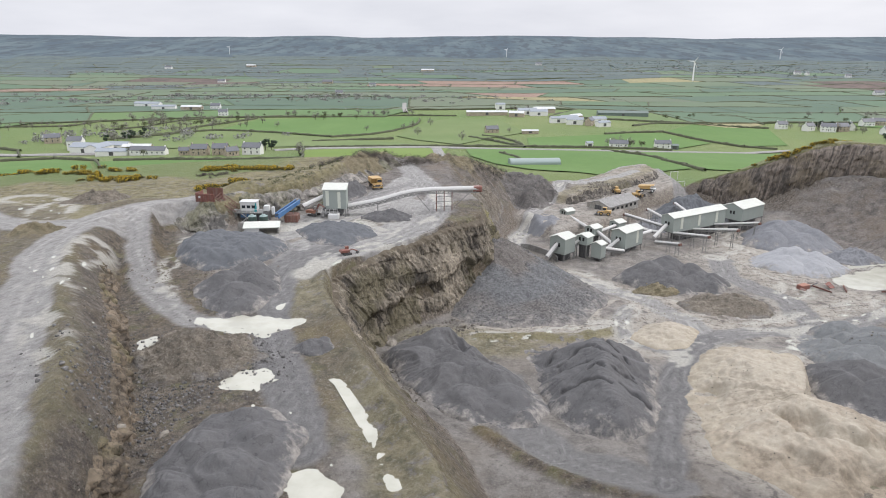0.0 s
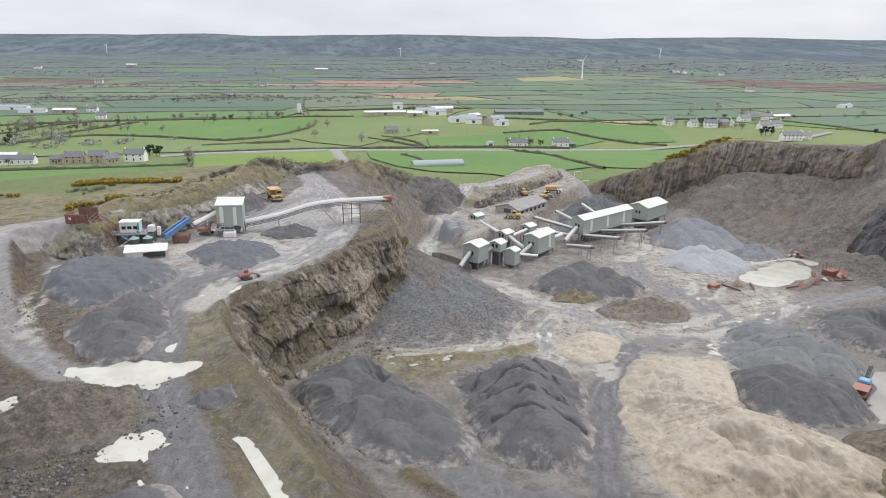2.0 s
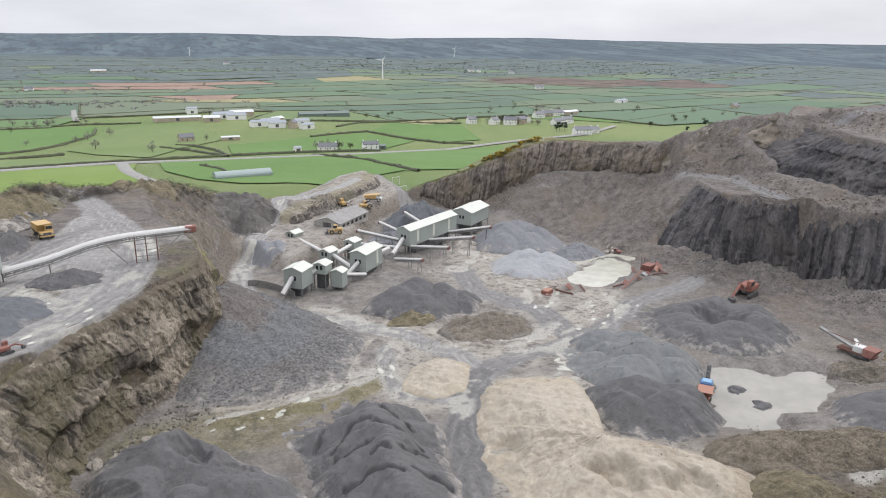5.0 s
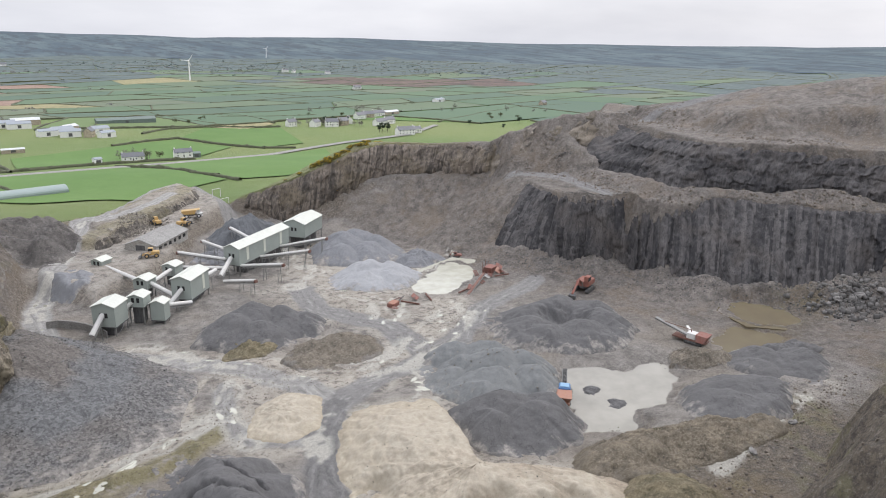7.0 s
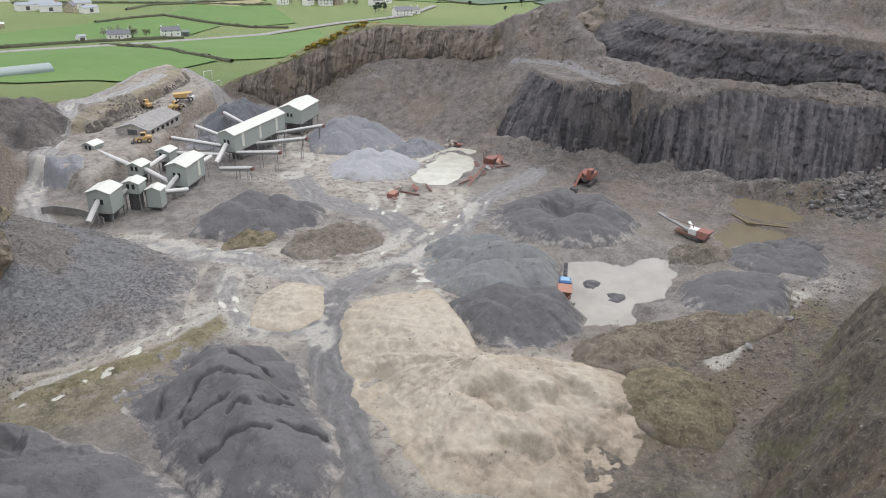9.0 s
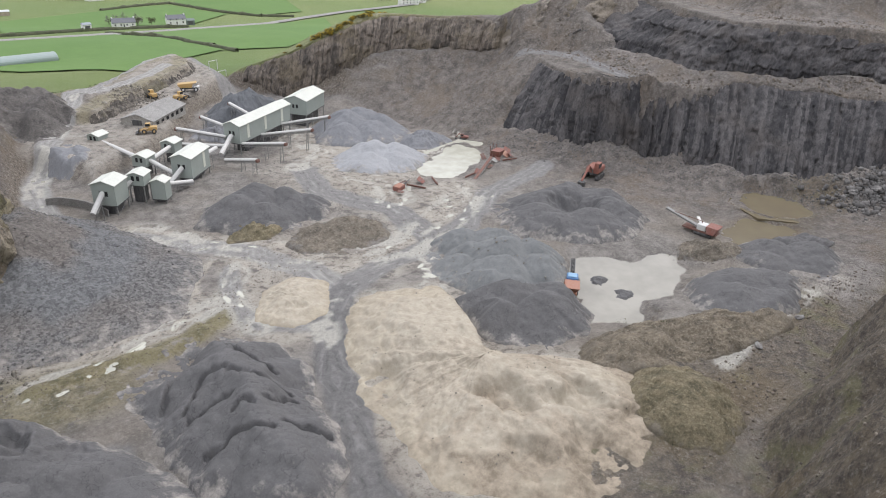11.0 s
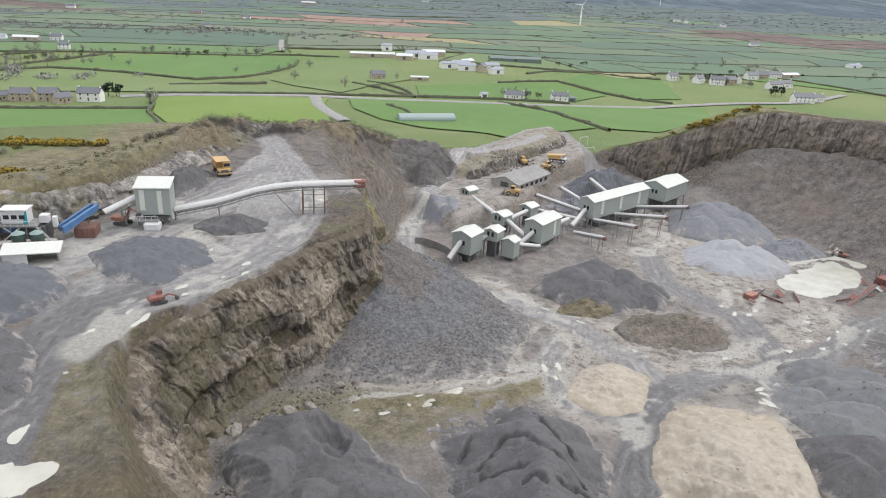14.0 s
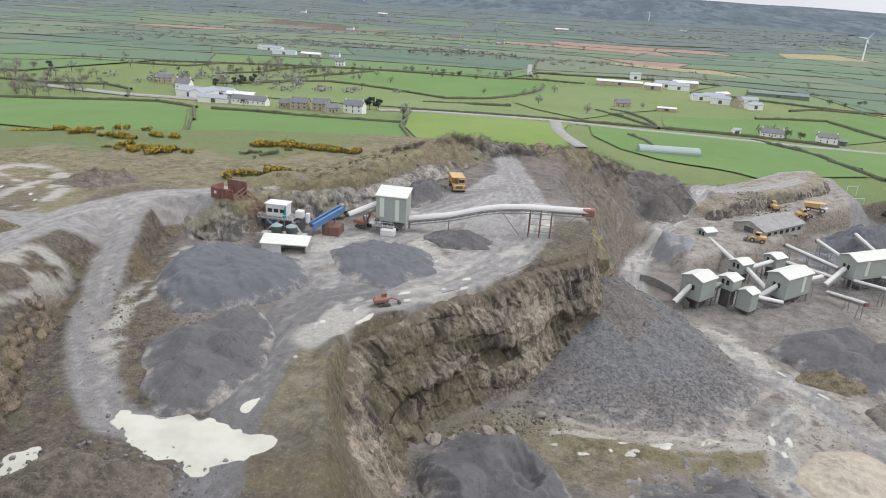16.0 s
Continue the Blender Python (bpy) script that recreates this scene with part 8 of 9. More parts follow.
LEFT_FARM = [(-343, 626, 5, 13, 9, 7.5, "w"), (-322, 606, -8, 26, 15, 4.5, "g"), (-306, 594, 82, 22, 13, 5, "g"), (-300, 618, -5, 20, 12, 4.5, "g"), (-274, 598, 4, 24, 9, 4, "p"),
             (-250, 565, -4, 30, 7, 3.2, "w"), (-281, 568, 2, 26, 10, 3.2, "g"), (-203, 553, 0, 13, 8, 4.6, "s"), (-186, 552, 4, 12, 8, 4.8, "s"), (-174, 541, 40, 10, 7, 3.2, "s")]
MORE_LEFT = [(-160, 552, -6, 15, 8, 5.0, "w"), (-217, 556, 10, 8, 6, 3.0, "s"), (-388, 668, 20, 14, 8, 4.5, "s"), (-404, 690, 60, 12, 8, 3.5, "g"), (-304, 926, 10, 12, 7, 5, "w"),
             (-380, 1020, 0, 30, 10, 4, "p"), (-425, 1030, 5, 34, 10, 4, "g"), (-350, 1035, 0, 14, 8, 4, "w"), (-470, 1080, -5, 40, 12, 4, "g")]
RIGHT_FARM = [(48, 962, 2, 56, 9, 3.5, "p"), (72, 1050, 4, 14, 10, 6, "g"), (87, 940, -12, 20, 12, 4, "p"), (104, 972, 5, 26, 14, 4.5, "g"), (130, 992, 3, 30, 12, 4.5, "p"),
              (118, 955, 0, 24, 12, 4.5, "g"), (131, 868, 10, 18, 10, 4.5, "g"), (147, 880, 15, 22, 12, 4.5, "g"), (150, 852, -10, 20, 12, 4.8, "g"), (166, 842, 60, 12, 8, 5, "s")]
MORE_RIGHT = [(180, 832, 20, 16, 9, 4, "g"), (182, 870, 5, 18, 12, 4.5, "g"), (158, 900, 40, 20, 10, 4.5, "p"), (234, 964, -2, 68, 13, 4, "n"), (44, 768, 15, 14, 8, 3.5, "s"), (86, 764, 0, 18, 5, 2.2, "p"),
              (158, 656, -8, 17, 7, 3.2, "w"), (201, 661, -5, 15, 7, 4.2, "w"), (212, 660, -5, 7, 6, 2.8, "n"), (127, 640, 10, 6, 5, 4, "g")]
VILLAGE = [(424, 832, 30, 14, 8, 4.5, "w"), (442, 822, -20, 16, 9, 5, "w"), (460, 826, 10, 14, 9, 4.8, "s"), (478, 840, 70, 12, 8, 4.5, "w"), (400, 850, 5, 12, 8, 4.5, "w"), (520, 880, 10, 16, 9, 4.5, "w"),
           (540, 892, -10, 18, 9, 4.5, "s"), (566, 905, 5, 20, 9, 4, "w"), (596, 916, 12, 28, 10, 4, "p"), (474, 708, -4, 22, 9, 5, "w")]
MORE_VILLAGE = [(497, 716, 5, 10, 7, 3.5, "w"), (500, 800, 15, 18, 9, 4, "w"), (522, 812, 10, 16, 9, 4, "w"), (655, 655, 20, 16, 8, 4.5, "w"), (680, 668, 5, 14, 8, 4.5, "w"), (705, 690, -10, 14, 8, 4.5, "s"),
                (740, 700, 12, 16, 8, 4.5, "s"), (832, 1100, 10, 22, 10, 4, "g"), (850, 1110, 60, 16, 9, 4, "g"), (956, 945, 20, 18, 9, 4.5, "s")]
FAR_HOUSES = [(1144, 2374, 0, 22, 12, 7, "w"), (1160, 2340, 40, 16, 10, 6, "w"), (1234, 2231, 0, 18, 10, 6, "w"), (-741, 2620, 0, 34, 14, 6, "p"), (-85, 2461, 0, 44, 14, 5, "p"), (-210, 1309, 10, 14, 8, 5, "w"),
              (-194, 1725, 0, 16, 9, 5, "w"), (-319, 1813, 0, 26, 12, 5, "s"), (900, 1500, 0, 20, 10, 5, "w"), (-620, 1900, 0, 20, 10, 5, "w"), (350, 2900, 0, 24, 12, 6, "w"), (-1000, 2500, 0, 24, 12, 6, "w")]
for row in LEFT_FARM + MORE_LEFT + RIGHT_FARM + MORE_RIGHT + VILLAGE + MORE_VILLAGE + FAR_HOUSES:
    house(*row)

# round-roofed barn below the quarry rim
rb = empty("round_roofed_barn", pose(59, 490, height(59, 490) + 0.5, 0, 0, 6), "long round-roofed barn with pale green sheeting", "barn")
bm = bmesh.new()
rings = []
for px in (-18, 18):
    rings.append([bm.verts.new((px, 5.5 * math.cos(t), 2.8 * math.sin(t) + 1.4)) for t in [math.pi * k / 10 for k in range(11)]] + [bm.verts.new((px, -5.5, -2)), bm.verts.new((px, 5.5, -2))])
for k in range(13):
    bm.faces.new((rings[0][k], rings[0][(k + 1) % 13], rings[1][(k + 1) % 13], rings[1][k]))
bm.faces.new(rings[0][::-1])
bm.faces.new(rings[1])
bmesh.ops.recalc_face_normals(bm, faces=bm.faces)
part("roof", bm, painted("pale_green_sheet", (0.26, 0.32, 0.3), 0.5, 0.3), rb)
part("door", a_box((17.95, -2, -1.5), (18.08, 2, 2.4)), dark_steel, rb)


turbine_white = painted("turbine_white", (0.86, 0.86, 0.85), 0.4, 0.05)


def wind_turbine(x, y, hub, blade, turn, label):
    th = empty("wind_turbine", pose(x, y, height(x, y), 0, 0, turn), label, "turbine")
    part("tower", a_rod((0, 0, -2), (0, 0, hub), hub * 0.04, 14, hub * 0.024), turbine_white, th)
    part("nacelle", a_box((-1.2, -2.6, hub - 0.6), (1.2, 2.6, hub + 1.8), 0.3), turbine_white, th)
    hub_ob = part("hub", a_rod((0, -3.8, hub + 0.6), (0, -2.5, hub + 0.6), 0.9, 10), turbine_white, th)
    for k in range(3):
        a = radians(35 + 120 * k)
        d = Vector((math.sin(a), 0, math.cos(a)))
        side = Vector((math.cos(a), 0.25, -math.sin(a)))
        o = Vector((0, -3.2, hub + 0.6))
        part("blade", prism([o + side * 0.5, o + d * blade * 0.25 + side * 1.5, o + d * blade, o + d * blade * 0.2 - side * 0.55, o - side * 0.45], (0, 0.35, 0)), turbine_white, hub_ob)
    return th


wind_turbine(674, 1996, 54, 21, -20, "white three-bladed wind turbine in the fields")
wind_turbine(-1060, 3400, 36, 13, 10, "small far white wind turbine")
wind_turbine(258, 3420, 38, 13, 0, "small far white wind turbine")
wind_turbine(1420, 3120, 44, 15, 0, "small far white wind turbine")

# ---- vehicles and machines ----
def wheel(parent, x, y, r, w, hub_mat):
    tyre = part("wheel", a_rod((x, y - w / 2, r), (x, y + w / 2, r), r, 18), rubber, parent, "black tyre")
    part("rim", a_rod((x, y - w / 2 - 0.03, r), (x, y + w / 2 + 0.03, r), r * 0.5, 12), hub_mat, tyre)


def dump_truck(x, y, yaw, paint, tub_mat, label, s=1.0):
    """A rigid haul truck; its front looks along local +x."""
    th = empty("dump_truck", pose(x, y, height(x, y) + 0.05, 0, 0, yaw) @ Matrix.Diagonal((s, s, s, 1)), label, "truck")
    part("chassis", a_box((-3.6, -0.8, 1.0), (4.0, 0.8, 1.6), 0.08), dark_steel, th)
    part("tub", prism([(-4.3, -1.75, 2.7), (-3.2, -1.75, 1.9), (1.4, -1.75, 1.75), (2.0, -1.75, 3.5), (3.6, -1.75, 3.75), (3.6, -1.75, 3.95), (1.7, -1.75, 3.75), (-4.3, -1.75, 3.35)], (0, 3.5, 0)), tub_mat, th, "ribbed dump body")
    for px in (-3.0, -1.6, -0.2, 1.1):
        for py in (-1.85, 1.75):
            part("tub_rib", a_box((px - 0.1, py, 1.9), (px + 0.1, py + 0.1, 3.5)), tub_mat, th)
    cab = part("cab", a_box((2.2, -0.2, 1.9), (3.7, 1.6, 3.6), 0.1), paint, th)
    part("windscreen", a_box((3.66, -0.05, 2.6), (3.76, 1.45, 3.4)), glass, cab)
    part("side_window", a_box((2.5, 1.56, 2.6), (3.5, 1.64, 3.4)), glass, cab)
    part("bonnet", a_box((2.3, -1.65, 1.5), (4.5, 1.65, 2.1), 0.12), paint, th)
    part("grille", a_box((4.46, -0.8, 1.0), (4.58, 0.8, 1.9)), dark_steel, th)
    part("bumper", a_box((4.2, -1.6, 0.8), (4.65, 1.6, 1.2), 0.06), paint, th)
    for py in (-1.2, 1.2):
        part("headlight", a_rod((4.55, py, 1.65), (4.66, py, 1.65), 0.16, 10), white_metal, th)
        wheel(th, 3.0, py * 1.2, 0.95, 0.6, paint)
        wheel(th, -2.2, py * 1.1, 0.95, 1.0, paint)
    return th


def loader(x, y, yaw, label, paint=None):
    paint = paint or yellow_metal
    th = empty("wheel_loader", pose(x, y, height(x, y) + 0.05, 0, 0, yaw), label, "loader")
    part("rear_body", a_box((-3.2, -1.1, 1.0), (-0.4, 1.1, 2.3), 0.15), paint, th)
    part("front_frame", a_box((-0.4, -0.7, 0.8), (1.6, 0.7, 1.5), 0.1), paint, th)
    cab = part("cab", a_box((-1.2, -0.75, 2.3), (0.4, 0.75, 3.5), 0.08), paint, th)
    part("window", a_box((-1.0, -0.79, 2.5), (0.43, 0.79, 3.3)), glass, cab)
    for py in (-0.8, 0.8):
        part("lift_arm", beam(bmesh.new(), (0.4, py, 1.7), (2.8, py, 0.9), 0.25), paint, th)
    part("bucket", prism([(2.6, -1.5, 0.3), (3.9, -1.5, 0.15), (3.8, -1.5, 0.3), (3.0, -1.5, 0.6), (2.9, -1.5, 1.5), (2.6, -1.5, 1.5)], (0, 3.0, 0)), dark_steel, th)
    for px in (-2.2, 1.0):
        for py in (-1.15, 1.15):
            wheel(th, px, py, 0.8, 0.6, paint)
    return th


def excavator(x, y, yaw, label, body_mat, boom_mat, z=None, boom=((0.8, 1.8), (3.6, 4.2), (6.2, 2.0)), s=1.0):
    """A tracked excavator; its boom points along local +x."""
    th = empty("excavator", pose(x, y, height(x, y) if z is None else z, 0, 0, yaw) @ Matrix.Diagonal((s, s, s, 1)), label, "excavator")
    for py in (-1.3, 1.3):
        bm = prism([(-1.9, py - 0.3, 0.3), (-1.5, py - 0.3, 0.0), (1.5, py - 0.3, 0.0), (1.9, py - 0.3, 0.3), (1.9, py - 0.3, 0.6), (1.5, py - 0.3, 0.9), (-1.5, py - 0.3, 0.9), (-1.9, py - 0.3, 0.6)], (0, 0.6, 0))
        part("track", bm, rubber, th, "steel crawler track")
    part("turntable", a_rod((0, 0, 0.7), (0, 0, 1.1), 0.9, 16), dark_steel, th)
    part("body", a_box((-2.4, -1.3, 1.1), (1.0, 1.3, 2.2), 0.15), body_mat, th)
    part("counterweight", a_box((-2.9, -1.25, 1.1), (-2.3, 1.25, 2.1), 0.2), body_mat, th)
    cab = part("cab", a_box((-0.3, 0.35, 2.1), (1.2, 1.3, 3.3), 0.08), white_metal if body_mat is orange_metal else body_mat, th)
    part("window", a_box((-0.1, 1.27, 2.4), (1.23, 1.33, 3.1)), glass, cab)
    (ax, az), (bx2, bz2), (cx, cz) = boom
    part("boom", rod(bmesh.new(), (ax, 0, az), (bx2, 0, bz2), 0.3, 4), boom_mat, th)
    part("stick", rod(bmesh.new(), (bx2, 0, bz2), (cx, 0, cz), 0.22, 4), boom_mat, th)
    part("ram", a_rod((ax + 0.4, 0.25, az - 0.3), ((ax + bx2) / 2, 0.25, (az + bz2) / 2 - 0.1), 0.09), steel, th)
    part("bucket", prism([(cx - 0.3, -0.6, cz), (cx + 0.4, -0.6, cz - 0.2), (cx + 0.3, -0.6, cz - 1.0), (cx - 0.5, -0.6, cz - 1.1)], (0, 1.2, 0)), dark_steel, th)
    return th


dump_truck(-26.5, 236.0, -72, yellow_metal, yellow_metal, "yellow dump truck standing on the upper bench", 1.0)
dump_truck(98.0, 341.0, -20, white_metal, yellow_metal, "white cabbed dump truck with a tan body in the yard", 0.95)
loader(67.0, 295.5, 160, "yellow wheel loader beside the old workshop")
loader(92.0, 333.0, 20, "yellow wheel loader parked near the trucks")
loader(82.0, 338.5, 100, "small yellow loader among the rubble")
excavator(-41.0, 199.5, -20, "small red and white excavator behind the feed conveyor", orange_metal, red_rust, boom=((0.8, 1.8), (2.4, 4.6), (4.6, 3.6)), s=0.8)
excavator(-26.0, 163.6, 30, "derelict rusty red digger at the cliff edge", red_rust, red_rust, boom=((0.8, 1.6), (2.6, 1.9), (4.8, 0.9)), s=0.6)
bleached_red = painted("sun_bleached_red", (0.27, 0.095, 0.065), 0.7, 0.35)
excavator(174.0, 187.0, 200, "faded red excavator below the rock face", bleached_red, bleached_red, boom=((0.8, 1.6), (3.2, 3.2), (6.2, 1.2)), s=1.7)
excavator(168.0, 246.0, 130, "small red digger at the end of the pond", red_rust, red_rust, boom=((0.8, 1.6), (2.4, 3.2), (4.0, 0.9)), s=0.7)

# blue and orange mobile screener on the edge of the muddy pond
ms = empty("mobile_screener", pose(110.5, 139.0, height(110.5, 139.0), 0, 0, 42), "blue and orange mobile screener at the edge of the pond", "screener")
for py in (-1.2, 1.2):
    part("track", a_box((-3.0, py - 0.3, 0), (3.0, py + 0.3, 0.9), 0.25), rubber, ms, "steel crawler track")
part("chassis", a_box((-4.4, -1.2, 0.9), (4.2, 1.2, 1.4), 0.1), orange_metal, ms)
part("hopper", prism([(-5.0, -1.6, 3.0), (-3.8, -1.0, 1.5), (-1.4, -1.0, 1.5), (-1.0, -1.6, 3.0)], (0, 3.2, 0)), orange_metal, ms, "orange feed hopper")
part("engine_house", a_box((-0.8, -1.3, 1.4), (1.8, 1.3, 3.3), 0.15), blue_metal, ms, "blue engine house")
part("engine_lid", a_box((-0.5, -1.0, 3.3), (1.4, 1.0, 3.55), 0.08), painted("light_blue_steel", (0.2, 0.36, 0.52), 0.5, 0.2), ms, "pale blue lid")
part("belt_frame", prism([(1.6, -0.6, 1.6), (6.4, -0.6, 4.0), (6.4, -0.6, 4.4), (1.6, -0.6, 2.1)], (0, 1.2, 0)), steel, ms)
part("belt", prism([(1.6, -0.45, 2.15), (6.5, -0.45, 4.45), (6.5, -0.45, 4.55), (1.6, -0.45, 2.25)], (0, 0.9, 0)), rubber, ms)
part("side_belt", prism([(-1.0, 1.2, 1.6), (-0.6, 5.4, 3.0), (-0.6, 5.4, 3.3), (-1.0, 1.2, 1.9)], (0.9, 0, 0)), steel, ms, "grey side discharge belt")

# old tracked screener with a long belt in the brown pool
sc = empty("tracked_stacker", pose(161.5, 140.0, height(161.5, 140.0), 0, 0, 100), "rusty tracked stacker with a long raised belt", "stacker")
for py in (-1.3, 1.3):
    part("track", a_box((-4.2, py - 0.3, 0), (0.6, py + 0.3, 0.9), 0.25), rubber, sc)
part("frame", a_box((-5.2, -1.4, 0.9), (4.0, 1.4, 1.4), 0.08), rust, sc)
part("hopper", prism([(-5.6, -1.7, 3.2), (-4.8, -1.2, 1.4), (-2.8, -1.2, 1.4), (-2.4, -1.7, 3.2)], (0, 3.4, 0)), red_rust, sc, "rusty red hopper")
part("engine_house", a_box((-2.2, -1.2, 1.4), (0.2, 1.2, 3.0), 0.1), white_metal, sc, "dirty white engine cover")
part("belt_frame", prism([(-0.4, -0.6, 1.5), (9.6, -0.6, 4.0), (9.6, -0.6, 4.5), (-0.4, -0.6, 2.0)], (0, 1.2, 0)), steel, sc, "long lattice belt frame")
part("stay", a_rod((-0.6, 0, 3.6), (7.5, 0, 3.9), 0.09), rust, sc)
part("mast", a_rod((-0.6, 0, 1.4), (-0.6, 0, 3.7), 0.12), rust, sc)
part("side_belt", prism([(-1.0, -1.2, 1.6), (2.0, -4.6, 2.4), (2.0, -4.6, 2.7), (-1.0, -1.2, 1.9)], (0.6, 0.4, 0)), tube_metal, sc, "pale side belt")

# scrapped plant beside the settling pond
sx = empty("scrap_conveyor", pose(150, 213.5, height(150, 213.5), 0, 0, 33), "scrapped conveyor frame lying beside the pond", "scrap")
for py in (-0.7, 0.7):
    part("rail", beam(bmesh.new(), (-13, py, 0.2), (9, py, 1.5), 0.22), steel, sx)
for k in range(12):
    part("cross_bar", beam(bmesh.new(), (-12.6 + 1.9 * k, -0.7, 0.25 + 0.112 * k), (-12.6 + 1.9 * k, 0.7, 0.25 + 0.112 * k), 0.12), rust, sx)
part("belt", prism([(-12.5, -0.5, 0.35), (8.8, -0.5, 1.62), (8.8, -0.5, 1.7), (-12.5, -0.5, 0.45)], (0, 1.0, 0)), rust, sx)
sh = empty("scrap_hopper", pose(162, 220.5, height(162, 220.5), 0, 0, 20), "rusty red hopper and plates heaped beside the pond", "scrap")
part("hopper", prism([(-2.2, -2.0, 3.0), (-1.2, -1.2, 0.4), (1.2, -1.2, 0.4), (2.2, -2.0, 3.0)], (0, 3.2, 0)), red_rust, sh)
part("plate", prism([(1.0, -3.6, 0.4), (4.6, -3.4, 0.6), (4.4, -1.0, 1.6), (1.2, -1.4, 1.3)], (0, 0, 0.12)), orange_metal, sh, "rusty orange sheet")
part("plate", prism([(-5.0, -2.4, 0.2), (-2.4, -2.8, 0.4), (-2.2, -0.6, 0.9), (-4.6, -0.4, 0.6)], (0, 0, 0.1)), tube_metal, sh, "bent pale sheet")
for a, b in (((-2.4, 1.4, 0), (-0.6, 2.4, 4.0)), ((0.4, 2.0, 0), (1.8, 2.6, 4.4)), ((2.4, 0.6, 0), (4.2, 2.6, 3.4)), ((-3.6, 0.4, 0.3), (2.0, 1.8, 3.2)), ((3.2, -0.4, 0.2), (6.0, 1.4, 1.2))):
    part("strut", a_rod(a, b, 0.13), rust, sh)
sp = empty("scrap_screen", pose(115, 213, height(115, 213), 0, 0, 25), "rusty red screen box lying on the quarry floor", "scrap")
part("box", a_box((-1.8, -1.2, 0.1), (1.8, 1.2, 1.4), 0.1), red_rust, sp)
part("deck", a_box((-1.7, -1.1, 1.4), (1.7, 1.1, 1.5)), orange_metal, sp)
part("arm", beam(bmesh.new(), (1.8, 0, 0.4), (8.0, 1.0, 0.5), 0.3), dark_steel, sp)

# rusty scrap strewn round the settling pond
rnd = random.Random(31)
SCRAP = [(158, 223), (160, 218), (164, 223), (166, 218), (156, 217), (163, 215), (153, 215), (168, 222), (120, 211), (124, 214), (113, 209), (128, 212), (118, 216), (145, 211), (141, 210)]
for k, (x, y) in enumerate(SCRAP):
    z = height(x, y)
    if k % 3 == 2:
        th = empty("scrap_beam", pose(x, y, z + 0.3, 0, rnd.uniform(-6, 6), rnd.uniform(0, 180)), "rusty brown steel beam lying beside the pond", "scrap", "scrap round the pond")
        part("flange", a_box((-3, -0.2, 0.0), (3, 0.2, 0.07), 0.01), rust, th)
        part("web", a_box((-3, -0.05, 0.07), (3, 0.05, 0.4), 0.01), rust, th)
        part("flange", a_box((-3, -0.2, 0.4), (3, 0.2, 0.47), 0.01), rust, th)
    else:
        th = empty("scrap_plate", pose(x, y, z + 0.5, rnd.uniform(-25, 25), rnd.uniform(-25, 25), rnd.uniform(0, 180)), "bent rusty red steel plate beside the pond", "scrap", "scrap round the pond")
        a, b = rnd.uniform(0.8, 1.8), rnd.uniform(0.6, 1.3)
        part("sheet", prism([(-a, -b, 0), (a, -b, 0.1), (a, b * 0.2, 0.5), (a * 0.7, b, 0.9), (-a, b, 0.4)], (0, 0.05, 0.1)), red_rust if k % 2 else rust, th)
        part("rib", beam(bmesh.new(), (-a, 0, 0.35), (a, 0, 0.5), 0.14), dark_steel, th)

# curved retaining wall in front of the hopper building
rw = empty("retaining_wall", pose(0, 0, 0), "low curved grey concrete wall beside the hopper building", "wall")
CURVE = [(27, 257), (30, 256.5), (33, 253.5), (35.5, 249.5), (37.5, 244), (38.5, 239)]
for (ax, ay), (bx3, by3) in zip(CURVE, CURVE[1:]):
    low = min(height(ax, ay), height(bx3, by3)) - 0.4
    part("panel", prism([(ax, ay, low), (bx3, by3, low), (bx3, by3, low + 2.6), (ax, ay, low + 2.6)], (0.35, 0.25, 0)), dusty_concrete, rw)

# ---- old workshop in the yard ----
ow = empty("old_workshop", pose(75, 313, -7.0, 0, 0, 44), "grey dust covered workshop with a low pitched roof", "workshop")
dusty = speckled("dusty_roof", (0.24, 0.232, 0.218), (0.33, 0.32, 0.3), 0.8)
part("wall", prism([(-12, -6, -1.5), (-12, 6, -1.5), (-12, 6, 2.4), (-12, 0, 4.4), (-12, -6, 2.4)], (24, 0, 0)), concrete, ow)
for side in (-1, 1):
    part("roof", prism([(-12.4, 0, 4.45), (-12.4, side * 6.5, 2.2), (-12.4, side * 6.5, 2.4), (-12.4, 0, 4.65)], (24.8, 0, 0)), dusty, ow)
for k in range(6):
    part("window", a_box((-9.8 + 3.6 * k, -6.06, 0.2), (-8.0 + 3.6 * k, -5.94, 1.5)), opening, ow, "dark unglazed opening")
part("door", a_box((-12.06, -1.8, -0.9), (-11.95, 1.8, 2.4)), dark_steel, ow)
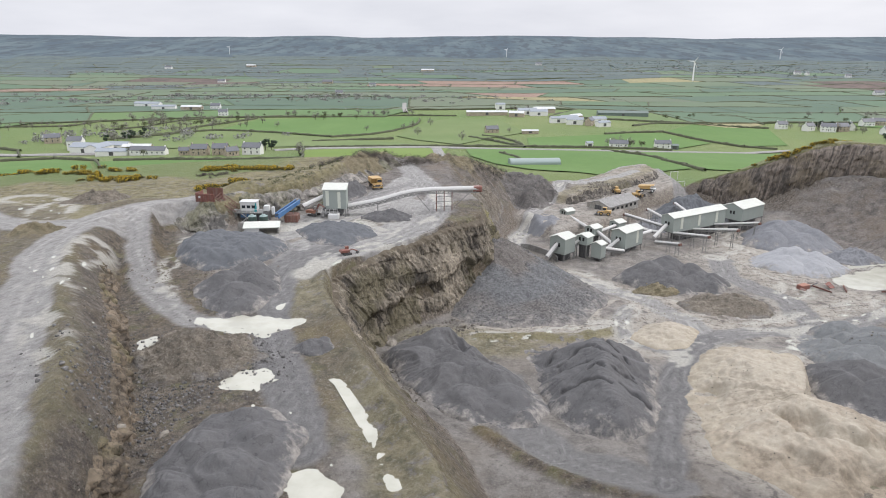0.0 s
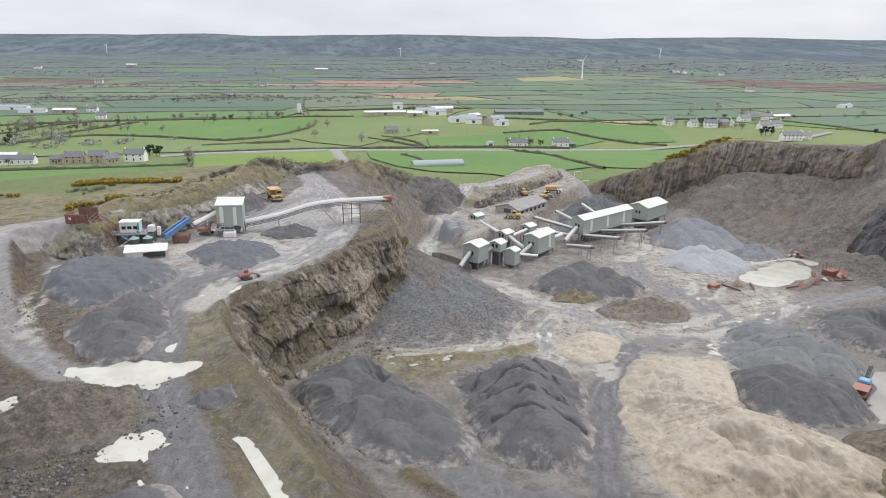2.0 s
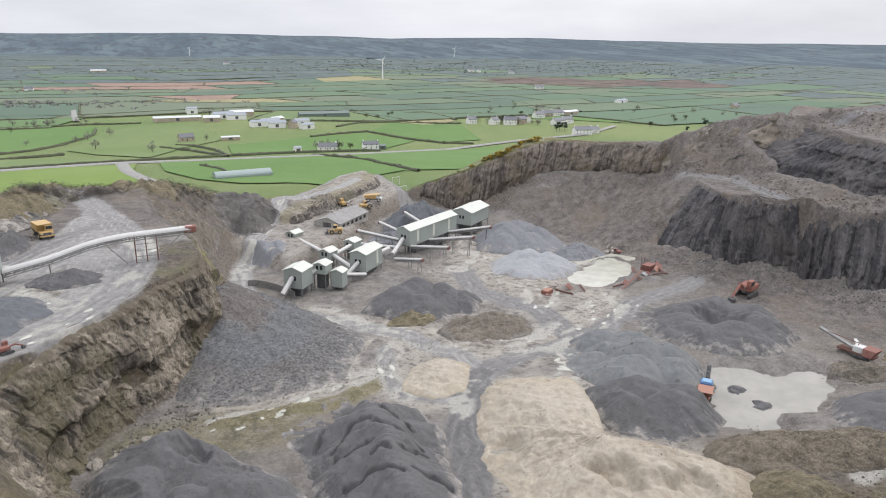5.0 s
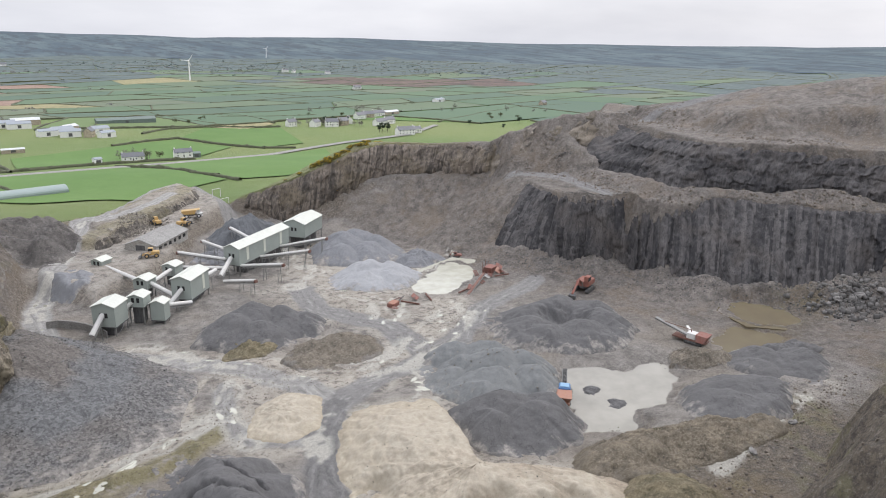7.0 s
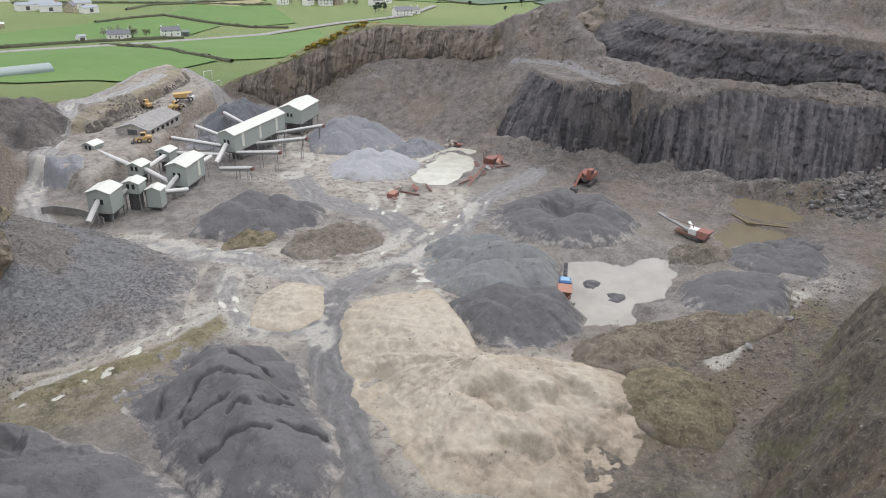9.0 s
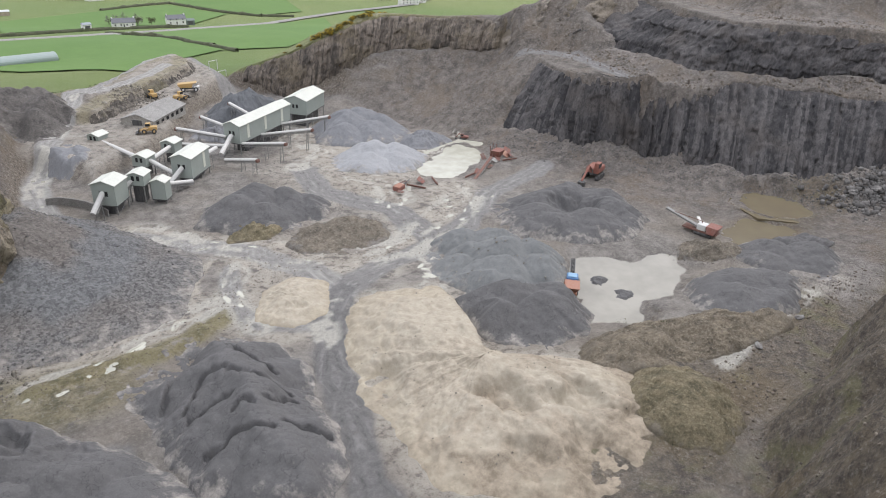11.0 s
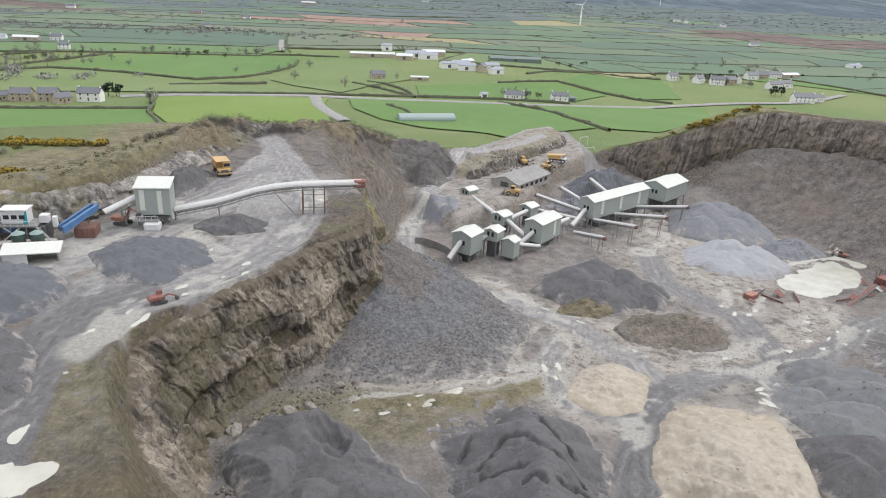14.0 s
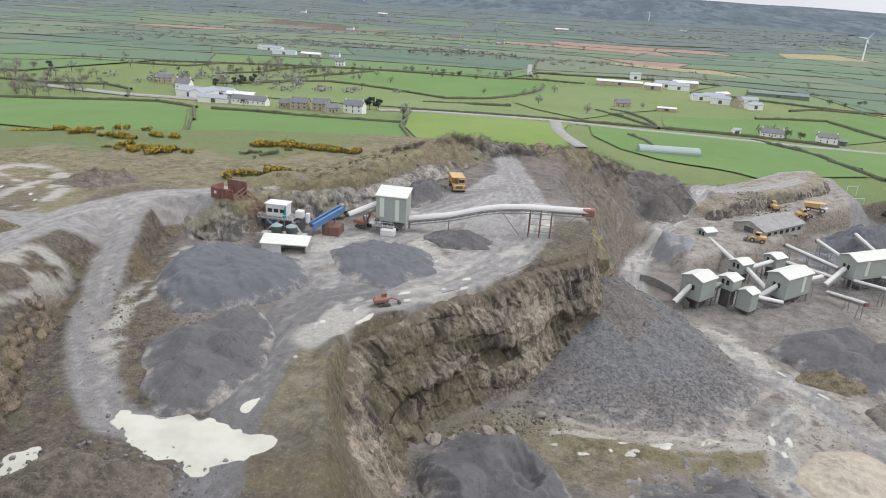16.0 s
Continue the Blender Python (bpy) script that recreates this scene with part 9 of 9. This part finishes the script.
# gateway frames at the yard entrance
for x, y in ((121, 372), (128, 380)):
    gf = empty("gate_frame", pose(x, y, height(x, y), 0, 0, 20), "pale steel height barrier over the yard road", "barrier")
    for px in (-2.4, 2.4):
        part("post", a_rod((px, 0, -0.3), (px, 0, 4.0), 0.14), white_metal, gf)
    part("crossbar", a_rod((-2.4, 0, 4.0), (2.4, 0, 4.0), 0.12), white_metal, gf)

# low scrub on the quarry rim
bm, gen = Leaves(), np.random.default_rng(5)
for line, spread, count in (([(-30, 285), (-10, 305), (6, 318), (20, 345)], 5, 160), ([(36, 352), (60, 380), (90, 412)], 4, 120), ([(-60, 204), (-48, 220), (-44, 250)], 4, 60), ([(104, 110), (112, 118), (108, 120)], 2, 12)):
    c, _ = resample(line, 200)
    for _ in range(count):
        p = c[gen.integers(0, 200)] + gen.normal(size=2) * spread
        r = 0.5 + 0.9 * gen.random()
        leaf_cloud(bm, (p[0], p[1], height(*p) + r * 0.4), r, 26, 0.16, gen, 0.7)
me = bpy.data.meshes.new("scrub")
bm.to_mesh(me)
me.materials.append(bud_mat)
tagged(new("scrub", me), "low olive brown scrub along the quarry rim", "scrub", kind="stuff")

# bare brown thicket behind the bench
bm, gen = Leaves(), np.random.default_rng(15)
for line, spread, count, high in (([(-50, 255), (-42, 257), (-38, 262)], 2.0, 46, 1.3), ([(-38, 264), (-30, 276), (-20, 284), (-10, 287)], 2.2, 150, 2.0), ([(-3, 286), (8, 300), (18, 318), (26, 336)], 3.0, 110, 1.7), ([(-86, 234), (-79, 236)], 1.5, 16, 1.0)):
    c, _ = resample(line, 200)
    for _ in range(count):
        p = c[gen.integers(0, 200)] + gen.normal(size=2) * spread
        r = high * (0.5 + 0.6 * gen.random())
        leaf_cloud(bm, (p[0], p[1], height(*p) + r * 0.6), r, 90, 0.13, gen, 0.9)
me = bpy.data.meshes.new("thicket")
bm.to_mesh(me)
me.materials.append(speckled("thicket_twigs", (0.075, 0.066, 0.056), (0.165, 0.145, 0.122), 1.0))
tagged(new("thicket", me), "bare grey brown thicket of shrubs behind the bench", "shrubs", kind="stuff")
